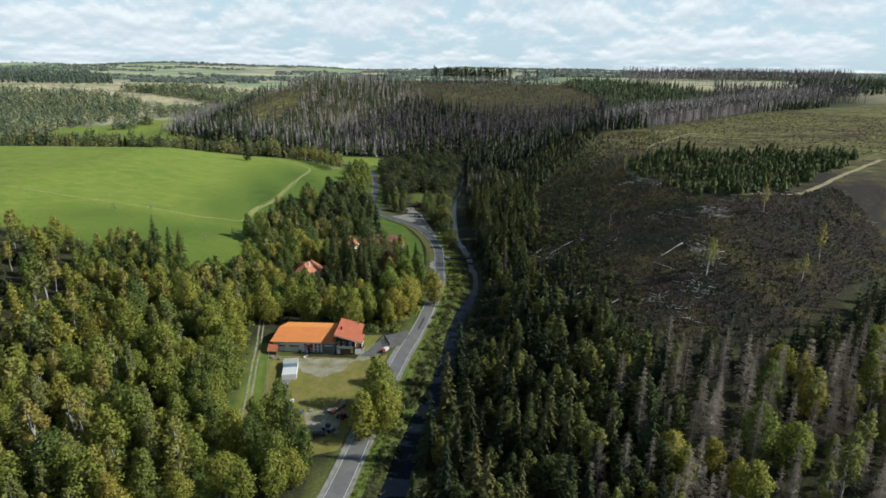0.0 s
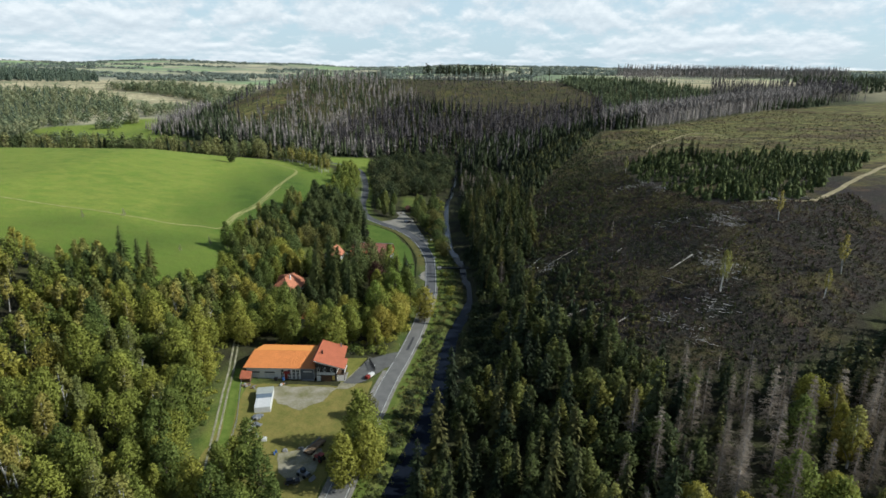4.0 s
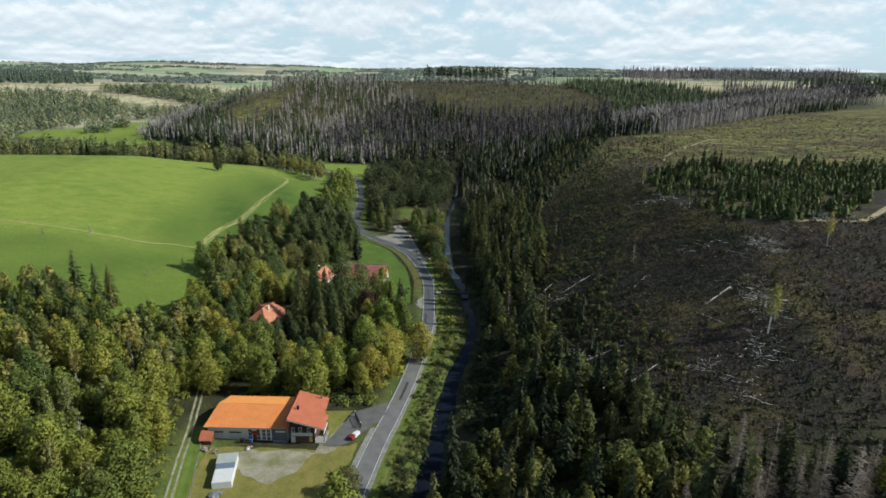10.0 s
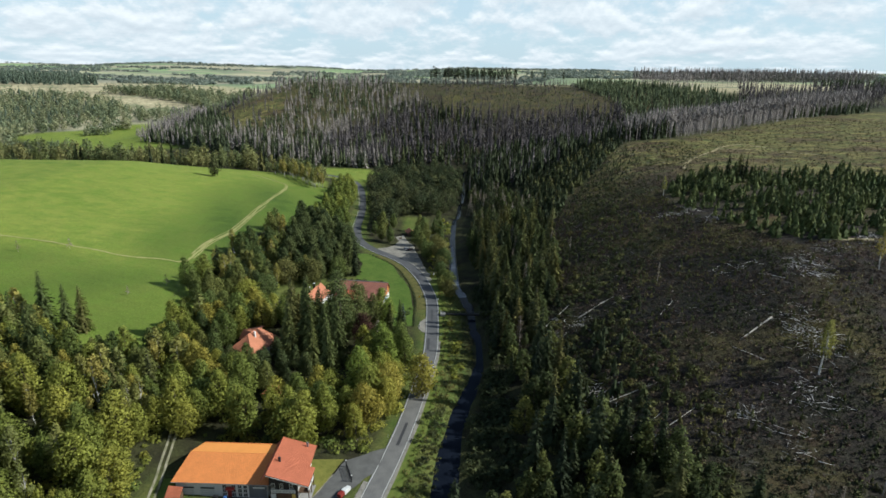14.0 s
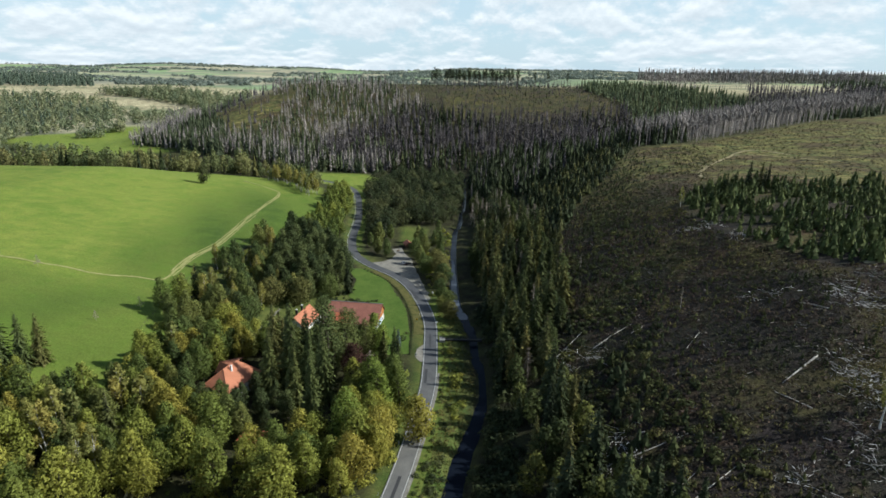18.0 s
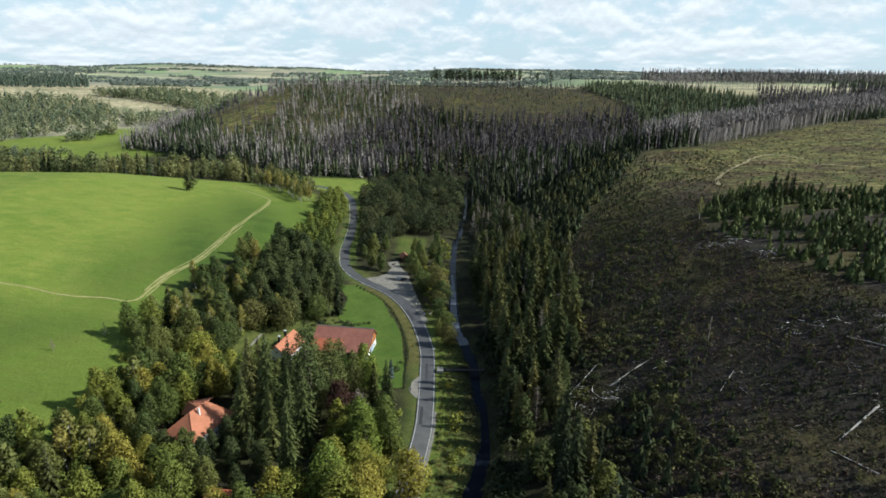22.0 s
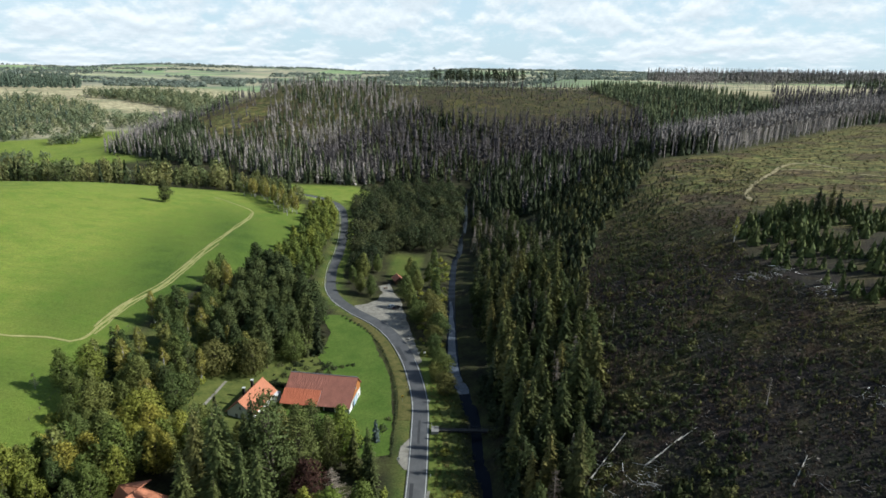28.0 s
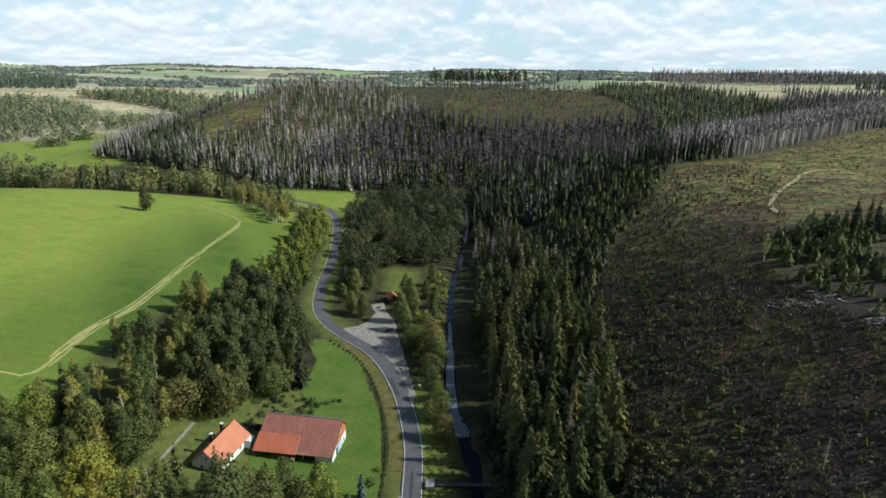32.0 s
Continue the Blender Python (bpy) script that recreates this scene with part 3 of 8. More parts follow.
# far land is open; the near hollows are woods floor
far_zone = smooth(1180, 1300, fy + 0.35 * np.abs(fx + 100) * (fx < -100))
zones = {
    "far": np.maximum(far_zone, smooth(520, 800, fx) * 0.6),
    "cut": np.maximum.reduce([soft(fx, fy, CUT, 5), soft(fx, fy, HILL_LEFT_BARE, 20), soft(fx, fy, HILL_BARE, 18) * 0.8, soft(fx, fy, HILL, 12) * 0.6]),
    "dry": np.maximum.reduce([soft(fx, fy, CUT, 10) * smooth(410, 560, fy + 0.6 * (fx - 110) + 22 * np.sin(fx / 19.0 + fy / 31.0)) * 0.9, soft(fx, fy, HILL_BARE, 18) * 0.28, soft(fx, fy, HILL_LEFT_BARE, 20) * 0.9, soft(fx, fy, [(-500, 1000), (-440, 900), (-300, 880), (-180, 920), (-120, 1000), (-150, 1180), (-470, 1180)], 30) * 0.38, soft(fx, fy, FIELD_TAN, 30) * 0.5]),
    "tan": np.maximum(soft(fx, fy, FIELD_TAN, 30) * 0.9, soft(fx, fy, [(80, 1190), (420, 1090), (900, 1200), (1000, 1650), (400, 1630), (100, 1400)], 25) * 0.8),
    "rough": np.maximum.reduce([soft(fx, fy, RIVER_STRIP, 3), (1 - smooth(5, 9, distance(fx, fy, road_coarse))) * 0.9, soft(fx, fy, HUT_GREEN, 3) * 0.7, soft(fx, fy, [(-96, 120), (-64, 120), (-66, 225), (-86, 235)], 3) * 0.8, soft(fx, fy, [(-145, 192), (-118, 196), (-110, 204), (-122, 212), (-146, 208)], 4) * 0.8, soft(fx, fy, [(-135, 336), (-100, 345), (-60, 340), (-60, 420), (-110, 460), (-130, 400)], 5) * 0.7]),
    # meadow painted dark under the cloud shadow, and duller south of the track
    "meadow_shade": np.maximum(np.exp(-((fx + 136 + 0.06 * (fy - 490)) / 54) ** 4 - ((fy - 492) / 118) ** 4) * (0.85 + 0.15 * np.sin(fx / 9.0 + fy / 15.0)), 0.75 * np.exp(-((fx + 185) / 75) ** 4 - ((fy - 338) / 42) ** 6) * (0.85 + 0.15 * np.sin(fx / 11.0 - fy / 13.0))),
    "meadow": np.maximum.reduce([soft(fx, fy, MEADOW, 3.5), soft(fx, fy, FLOOR_GREEN, 4), soft(fx, fy, VALLEY_GREEN, 14), soft(fx, fy, HUT_GREEN, 3) * 0.25, soft(fx, fy, [(-72, 118), (-65, 118), (-69, 190), (-75, 224), (-82, 226), (-77, 190), (-71, 150)], 2) * 0.75]),
}
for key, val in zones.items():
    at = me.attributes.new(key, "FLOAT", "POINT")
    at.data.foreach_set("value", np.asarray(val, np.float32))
ground = tagged(new("ground", me), "valley ground with meadow, brown clear-cut slope and forest floor", "ground", kind="structure")


def ribbon(name, pts, half, lift, mat, label, category, left=None, wobble=0.0, across=4, kind="structure", parent=None, zmin=None):
    """A strip of surface laid along a line, with skirts at both sides."""
    pts = np.asarray(pts, float)
    t = np.gradient(pts, axis=0)
    t /= np.linalg.norm(t, axis=1)[:, None]
    nrm = np.stack([t[:, 1], -t[:, 0]], 1)
    n = len(pts)
    h = np.broadcast_to(np.asarray(half, float), (n,))
    l = h if left is None else np.broadcast_to(np.asarray(left, float), (n,))
    rng = np.random.default_rng(len(pts))
    wob = wobble * np.convolve(rng.normal(0, 1, n + 4), np.ones(5) / 5, "valid")[:n]
    rows = []
    for j in range(across + 1):
        s = -l + (l + h) * j / across + (wob if j in (0, across) else 0)
        q = pts + nrm * s[:, None]
        z = ground_z(q[:, 0], q[:, 1]) if zmin is None else np.full(n, zmin)
        rows.append(np.column_stack([q, z]))
    rows = np.array(rows)
    if lift is not None:
        if name == "road":
            rows[:, :, 2] = height(pts[:, 0], pts[:, 1])[None, :]
        rows[:, :, 2] += lift
    skirt0, skirt1 = rows[:1].copy(), rows[-1:].copy()
    skirt0[:, :, 2] -= 0.4
    skirt1[:, :, 2] -= 0.4
    rows = np.concatenate([skirt0, rows, skirt1])
    m2 = grid_mesh(name, rows[:, :, 0], rows[:, :, 1], rows[:, :, 2])
    m2.materials.append(mat)
    ob = new(name, m2)
    if parent:
        ob.parent = parent
        return ob
    return tagged(ob, label, category, kind=kind)


road = ribbon("road", road_line, 3.1, 0.03, asphalt, "grey asphalt country road winding along the river", "road", across=4)


def offset(pts, d):
    t = np.gradient(np.asarray(pts, float), axis=0)
    t /= np.linalg.norm(t, axis=1)[:, None]
    return pts + np.stack([t[:, 1], -t[:, 0]], 1) * d


def on_road(name, pts, half, lift, mat):
    """A thin painted strip at the road's height."""
    t = np.gradient(pts, axis=0)
    t /= np.linalg.norm(t, axis=1)[:, None]
    nrm = np.stack([t[:, 1], -t[:, 0]], 1)
    c = pts
    a0, b0 = c - nrm * half, c + nrm * half
    z = height(c[:, 0], c[:, 1]) + 0.03 + lift
    m2 = grid_mesh(name, np.stack([a0[:, 0], b0[:, 0]]), np.stack([a0[:, 1], b0[:, 1]]), np.stack([z, z]))
    m2.materials.append(mat)
    ob = new(name, m2)
    ob.parent = road
    return ob


for side in (-2.72, 2.72):
    on_road("edge_line", offset(road_line, side), 0.10, 0.012, line_paint)
rng0 = np.random.default_rng(5)
for y0 in (176, 251, 318, 348, 404):
    k = int(np.argmin(np.abs(road_line[:, 1] - y0)))
    seg = offset(road_line[k:k + 5], rng0.uniform(-1.5, 1.5))
    on_road("repair_patch", seg, rng0.uniform(0.4, 0.8), 0.006, plain("patch_tar", (0.05, 0.05, 0.052), 0.7))

river = ribbon("river", river_line, river_half(river_line[:, 1]) + 1.6, -1.15, water, "dark slow river between grassy wooded banks", "river", zmin=0.0)
river.name = "water"


def patch(name, poly, lift, mat, label, category, step=2.5, jag=0.35, seed=1):
    """A plot of other surface draped on the ground, with an uneven rim."""
    rng = np.random.default_rng(seed)
    p = np.array(poly, float)
    rim = []
    for a0, b0 in zip(p, np.roll(p, -1, 0)):
        n = max(1, int(np.linalg.norm(b0 - a0) / step))
        for s in np.arange(n) / n:
            rim.append(a0 + (b0 - a0) * s + rng.normal(0, jag, 2))
    bm = bmesh.new()
    vs = [bm.verts.new((x, y, 0)) for x, y in rim]
    bm.faces.new(vs)
    bmesh.ops.triangulate(bm, faces=bm.faces[:])
    for _ in range(3):
        long = [e for e in bm.edges if e.calc_length() > 5]
        if not long:
            break
        bmesh.ops.subdivide_edges(bm, edges=long, cuts=1)
        bmesh.ops.triangulate(bm, faces=bm.faces[:])
    co = np.array([v.co for v in bm.verts])
    z = ground_z(co[:, 0], co[:, 1]) + lift
    for v, q in zip(bm.verts, z):
        v.co.z = q
    bmesh.ops.recalc_face_normals(bm, faces=bm.faces[:])
    if sum(f.normal.z for f in bm.faces) < 0:
        bmesh.ops.reverse_faces(bm, faces=bm.faces[:])
    m2 = bpy.data.meshes.new(name)
    bm.to_mesh(m2)
    bm.free()
    m2.materials.append(mat)
    return tagged(new(name, m2), label, category, kind="structure")


patch("yard_grass", [(-75, 172), (-74, 222), (-39, 223), (-29, 226), (-33, 190), (-37, 162), (-46, 158)], 0.10, yard_grass, "dry yellow-green grass of the works yard", "grass", seed=2)
patch("yard_gravel", [(-72, 219), (-50, 222), (-38, 220), (-31, 229), (-29, 236), (-32, 241), (-39, 233), (-44, 212), (-52, 206), (-60, 210)], 0.17, gravel_grassy, "worn gravel turning place before the hall", "gravel", seed=3)
patch("yard_gravel", [(-52, 182), (-46, 184), (-39, 185), (-38.5, 174), (-44, 168), (-50, 174)], 0.17, gravel_grassy, "grey rubble-strewn corner of the yard", "gravel", seed=4)
patch("house_lawn", [(-43.5, 226), (-43.5, 243.6), (-33.4, 244.4), (-37.9, 230.6), (-40, 225)], 0.2, loose("house_lawn", (0.125, 0.130, 0.030), (0.190, 0.185, 0.045), 0.4), "yellow-green lawn beside the dark house", "lawn", jag=0.1, seed=12)
patch("driveway", [(-39.9, 224.4), (-37.6, 230.3), (-32.8, 244), (-28, 246.5), (-23.5, 249.8), (-20.5, 251), (-22.0, 240), (-25.6, 236.5), (-28.2, 232), (-31, 226.8), (-35.3, 224)], 0.26, plain("drive_tar", (0.13, 0.128, 0.12), 0.9, 0, 0.3, 0.4), "grey tarred drive joining the road", "driveway", jag=0.15, seed=5)
patch("parking_bay", [(-53, 460), (-47, 463), (-42, 470), (-41, 479), (-44, 490), (-39, 494), (-35, 480), (-30, 470), (-27, 455), (-23, 440), (-18, 418), (-14.5, 405), (-16, 402), (-24, 415), (-31, 426), (-40, 438), (-50, 450)], 0.14, gravel, "pale gravel lay-by beside the road bend", "parking", seed=6)
patch("bus_bay", [(-15.2, 336), (-17.6, 340), (-17.4, 347), (-15, 352), (-13.6, 352), (-12.8, 336)], 0.15, gravel, "small pale gravel lay-by at the garden fence", "gravel", jag=0.15, seed=7)
for lo, hi in ((130, 400), (492, 2000)):
    ribbon("verge", offset(road_line[(road_line[:, 1] > lo) & (road_line[:, 1] < hi)], 5.2), 2.0, 0.12, verge, "rough grass verge of the road", "verge", wobble=0.6)
patch("garden_grass", [(-63, 347), (-82, 341), (-100, 340), (-98, 372), (-92, 392), (-76, 400), (-58, 404), (-51, 392), (-60, 386)], 0.06, garden_grass, "rough green grass of the cottage garden", "grass", jag=0.5, seed=9)
ribbon("verge", offset(road_line[(road_line[:, 1] > 362) & (road_line[:, 1] < 450)], -5.6), 2.3, 0.14, loose("dry_verge", (0.058, 0.066, 0.020), (0.135, 0.118, 0.042), 0.4), "dry yellowish grass verge beside the hedge", "verge", wobble=0.5)
patch("lawn", LAWN, 0.12, lawn, "bright green mown lawn round the barn", "lawn", jag=0.25, seed=8)
ribbon("road_shoulder", offset(road_line[road_line[:, 1] < 330], 3.5), 0.5, 0.26, gravel, "gravel shoulder of the road", "shoulder", wobble=0.2, across=1)
ribbon("road_shoulder", offset(road_line[road_line[:, 1] < 236], -3.7), 0.8, 0.24, gravel, "gravel shoulder of the road", "shoulder", wobble=0.3, across=1)

FOREST_TRACK = line([(95, -56), (138, -64), (157, -67.5), (175, -71), (192, -74.8), (212, -79.5), (235, -85), (262, -92)])
for side in (-0.85, 0.85):
    ribbon("forest_track", offset(FOREST_TRACK, side), 0.32, 0.14, track_pale, "pale sandy wheel track along the wood's edge", "track", wobble=0.22)
ribbon("track_verge", offset(FOREST_TRACK[FOREST_TRACK[:, 1] < 232], 2.9), 1.5, 0.12, loose("track_grass", (0.090, 0.140, 0.024), (0.150, 0.190, 0.038), 0.4), "fresh green grass strip beside the forest track", "grass", wobble=0.4)
MEADOW_TRACK = line([(386, -300), (386.5, -257), (388, -231), (388, -200), (386, -177), (389, -158), (392, -147), (424, -148), (455, -144), (510, -146), (560, -147), (595, -149), (612, -160), (640, -195)])
ribbon("meadow_track", MEADOW_TRACK, 0.6, 0.13, track_earth, "worn earth track across the meadow", "track", wobble=0.9)
for side, a0, b0 in ((-1.9, 400, 600), (2.2, 396, 520)):
    ribbon("meadow_track", offset(MEADOW_TRACK[(MEADOW_TRACK[:, 1] > a0) & (MEADOW_TRACK[:, 1] < b0) & (MEADOW_TRACK[:, 0] > -152)], side), 0.3, 0.13, track_earth, "faint side track of yellowed grass in the meadow", "track", wobble=0.8)
HILL_TRAIL = line([(330, 148), (325, 178), (340, 200), (362, 222), (405, 267), (428, 294)])
ribbon("hill_trail", HILL_TRAIL, 1.4, 0.2, trail_earth, "pale earth trail round the young plantation", "track", wobble=0.7)
ribbon("hill_trail", line([(500, 154), (515, 158), (540, 172), (556, 185), (598, 217), (614, 240), (600, 247), (585, 252)]), 1.2, 0.2, trail_earth, "pale earth trail on the cleared hill", "track", wobble=0.7)
ribbon("hill_trail", line([(588, 212), (585, 228), (572, 246), (552, 270)]), 0.9, 0.2, trail_earth, "pale earth trail on the cleared hill", "track", wobble=0.7)
ribbon("garden_path", line([(338, -90), (350, -87.5), (366, -86), (378, -85.2)]), 0.5, 0.12, gravel, "grey garden path beside the white house", "path", across=1)
ribbon("rapids", river_line[(river_line[:, 1] > 381) & (river_line[:, 1] < 476)], np.interp(river_line[(river_line[:, 1] > 381) & (river_line[:, 1] < 476), 1], [381, 384, 395, 440, 476], [1.6, 2.5, 1.9, 1.4, 0.5]), -1.10, foam, "pale broken water of the river's rapids", "water", wobble=0.6, zmin=0.0)

# ---- trees ----
def merge(parts):
    vs, fs, off = [], [], 0
    for v, f in parts:
        if len(v):
            vs.append(v)
            fs.append(f + off)
            off += len(v)
    return np.concatenate(vs), np.concatenate(fs)


def tube(pts, radii, sides=5):
    """A tapered stem along points, as quads."""
    pts = np.asarray(pts, float)
    a = np.arange(sides) * 2 * math.pi / sides
    v, f = [], []
    for i, (p, r) in enumerate(zip(pts, radii)):
        d = pts[min(i + 1, len(pts) - 1)] - pts[max(i - 1, 0)]
        d = d / np.linalg.norm(d)
        u = np.cross(d, (0.3, 0.9, 0.1) if abs(d[2]) > 0.5 else (0, 0, 1))
        u /= np.linalg.norm(u)
        w2 = np.cross(d, u)
        v.append(p + r * (np.cos(a)[:, None] * u + np.sin(a)[:, None] * w2))
        if i:
            j = np.arange(sides)
            k = (j + 1) % sides
            f.append(np.stack([(i - 1) * sides + j, (i - 1) * sides + k, i * sides + k, i * sides + j], 1))
    return np.concatenate(v), np.concatenate(f)


def unit(a):
    return a / (np.linalg.norm(a, axis=-1, keepdims=True) + 1e-9)


def clumps(rng, centre, normal, size, fold=0.35, outward=None):
    """Leaf sprays: one ragged triangle each; lit as part of the mass that faces outward."""
    n = len(centre)
    t = unit(np.cross(normal, rng.normal(0, 1, (n, 3))))
    b = unit(np.cross(normal, t))
    s = size[:, None] * 0.62
    up = unit(normal)
    v = []
    for k in range(3):
        a = 2.1 * k + rng.uniform(-0.5, 0.5, (n, 1))
        v.append(centre + (t * np.cos(a) + b * np.sin(a)) * s * rng.uniform(0.7, 1.2, (n, 1)) + up * s * rng.uniform(-fold, fold, (n, 1)))
    v = np.stack(v, 1)
    f = np.arange(3 * n).reshape(n, 3)
    o = normal if outward is None else outward
    nv = np.repeat(unit(unit(o) * 0.9 + up * 0.42 + rng.normal(0, 0.2, (n, 3))), 3, axis=0)
    return v.reshape(-1, 3), f, nv


def broadleaf(seed, h=17, wide=4.2, base=0.22, lobes=16, n=1150, leaf=0.95, slim=1.0, tip=0.8, gaps=0.0):
    """A tree with many small boughs of leaves set into an egg-shaped crown. n: quads' worth of leaves; tip: how pointed; gaps: how broken."""
    rng = np.random.default_rng(seed)
    n = int(2 * n)
    leaf = leaf * 0.74
    lobes = int(lobes * 2.0)
    lean = rng.normal(0, 0.03, 2)
    axis_pts = np.array([(lean[0] * z + 0.25 * math.sin(z * 0.4 + seed), lean[1] * z + 0.2 * math.cos(z * 0.35 + seed), z) for z in np.linspace(-0.4, h * 0.88, 7)])
    r0 = 0.017 * h
    trunk = [tube(axis_pts, np.linspace(r0, 0.03, 7), 6)]
    cen, rad, joints = [], [], []
    phase = rng.uniform(0, 6.28, 3)
    for i in range(lobes):
        u = (i + rng.uniform(0.2, 0.8)) / lobes
        z = h * (base + (1 - base) * (0.06 + 0.88 * u))
        prof = (math.sin(math.pi * min(1.0, 0.10 + 0.86 * u ** tip)) ** 0.75)
        ang = i * 2.4 + rng.uniform(-0.6, 0.6)
        prof *= 1 + 0.16 * math.sin(ang + phase[0]) + 0.12 * math.sin(2 * ang + phase[1] + 3 * u)
        size = wide * (0.20 + 0.16 * prof) * rng.uniform(0.75, 1.3)
        off = max(0.0, wide * prof * rng.uniform(0.62, 1.0) - size * 0.55)
        c = np.array([math.cos(ang) * off, math.sin(ang) * off, z])
        c[:2] += lean * z
        if rng.uniform() < gaps:
            continue
        cen.append(c)
        rad.append(np.array([1.0, 1.0, 0.95 * slim]) * size)
        if i % 4 == 0:
            k = min(5, 1 + int(5 * max(0, z / h - 0.25)))
            p0 = axis_pts[k]
            joints.append((42 + 12 * (len(trunk) - 1), 6 * k))
            trunk.append(tube([p0, (p0 + c) / 2 + (0, 0, 0.1), c], [r0 * 0.4, r0 * 0.25, 0.02], 4))
    wood_v, wood_f = merge(trunk)
    wood_f = np.concatenate([wood_f, np.array([(a, a + 1, b + 1, b) for a, b in joints]).reshape(-1, 4)]).astype(int)
    cen, rad = np.array(cen), np.array(rad)
    pick = rng.choice(len(cen), n, p=(rad[:, 0] ** 2) / (rad[:, 0] ** 2).sum())
    d = unit(rng.normal(0, 1, (n, 3)) * (1, 1, 0.9) + (0, 0, 0.22))
    p = cen[pick] + d * rad[pick] * rng.uniform(0.55, 1.12, (n, 1))
    nrm = unit(d + rng.normal(0, 0.6, (n, 3)))
    mass = unit(p - (lean[0] * h * 0.5, lean[1] * h * 0.5, h * (0.35 + base * 0.3))) * 0.85 + d * 0.62
    return (wood_v, wood_f), clumps(rng, p, nrm, leaf * rng.uniform(0.6, 1.3, n), 0.35, mass)


def facing(v, nrm):
    """Loose triangles turned so that each one's front looks along its given normal."""
    t = v.reshape(-1, 3, 3)
    back = (np.cross(t[:, 1] - t[:, 0], t[:, 2] - t[:, 0]) * nrm).sum(1) < 0
    f = np.arange(len(v)).reshape(-1, 3)
    f[back] = f[back][:, ::-1]
    return v, f, np.repeat(nrm, 3, axis=0)


def spruce(seed, h=20, wide=3.0, whorls=24, per=8, base=0.10, droop=0.35, sprays=4, full=0.72, fine=1.0):
    """A conifer: whorls of drooping boughs, each carrying ragged sprays of needles."""
    rng = np.random.default_rng(seed)
    trunk = tube([(0, 0, -0.4), (0.05, 0, h * 0.5), (0, 0.03, h)], [h * 0.013, h * 0.008, 0.02], 6)
    v = []
    phase = rng.uniform(0, 6.28, 2)
    for i in range(whorls):
        u = (i + rng.uniform(0.1, 0.9)) / whorls
        z = h * (base + (1 - base) * u)
        ln = wide * (1 - u) ** full * rng.uniform(0.72, 1.15) + 0.25
        m = max(3, int(per * (1 - 0.45 * u)))
        for j in range(m):
            a = j * 2 * math.pi / m + i * 0.9 + rng.uniform(-0.4, 0.4)
            lj = ln * rng.uniform(0.55, 1.15) * (1 + 0.14 * math.sin(a + phase[0] + 2.5 * u) + 0.1 * math.sin(3 * a + phase[1]))
            c, s = math.cos(a), math.sin(a)
            out_v, side = np.array([c, s, 0.0]), np.array([-s, c, 0.0])
            k = max(1, int(round(sprays * min(1.0, lj / (0.6 * wide)))))
            for q in range(k):
                w0 = 1.0 if k == 1 else 0.28 + 0.72 * (q + rng.uniform(0, 0.6)) / k
                size = (0.30 * lj + 0.30) * (1.1 - 0.35 * w0) * (2.2 / (1 + min(k, 4) * 0.3)) * fine
                mid = out_v * lj * w0 * 0.8 + (0, 0, z - droop * lj * w0 ** 1.4 + rng.uniform(-0.15, 0.15))
                sk = side * rng.uniform(-0.25, 0.25) * size
                v += [mid - out_v * size * 0.75 + (0, 0, 0.12 * size) + sk, mid + side * size * rng.uniform(0.3, 0.6) - (0, 0, size * rng.uniform(0.2, 0.85)), mid + out_v * size * 0.6 - side * size * rng.uniform(0.2, 0.5) - (0, 0, size * rng.uniform(0.15, 0.75))]
    v = np.array(v)
    cen = v.reshape(-1, 3, 3).mean(1)
    return trunk, facing(v, unit(unit(cen * (1, 1, 0)) * 0.8 + (0, 0, 0.5) + rng.normal(0, 0.32, cen.shape)))


def skirted(seed, h=20, wide=3.6, tiers=7, per=6, base=0.04, keep=1.0, stem=0.2, full=0.85):
    """A far conifer: ragged skirts of hanging boughs one over another; keep below 1 leaves it half bare."""
    rng = np.random.default_rng(seed)
    trunk = tube([(0, 0, -0.4), (rng.normal(0, 0.15), rng.normal(0, 0.15), h)], [stem, 0.05], 3)
    v, nrm = [], []
    step = h * (1 - base) / tiers
    for i in range(tiers):
        z0 = h * base + step * i
        r = wide * (1 - i / tiers) ** full
        m = max(4, int(per * (1 - 0.3 * i / tiers)))
        for j in range(m):
            if rng.uniform() > keep:
                continue
            a0 = (j + rng.uniform(-0.3, 0.3)) * 2 * math.pi / m + i * 0.8
            a1 = a0 + 2 * math.pi / m * rng.uniform(0.6, 1.25)
            r0, r1 = r * rng.uniform(0.65, 1.2, 2)
            d0, d1 = rng.uniform(-0.45, 0.35, 2) * step
            am = (a0 + a1) / 2
            v += [(0.1 * math.cos(am), 0.1 * math.sin(am), min(h, z0 + step * rng.uniform(1.5, 2.2))), (r0 * math.cos(a0), r0 * math.sin(a0), z0 + d0), (r1 * math.cos(a1), r1 * math.sin(a1), z0 + d1)]
            nrm.append((math.cos(am), math.sin(am), 0.35))
    nrm = np.array(nrm)
    return trunk, facing(np.array(v), unit(nrm + rng.normal(0, 0.25, nrm.shape)))


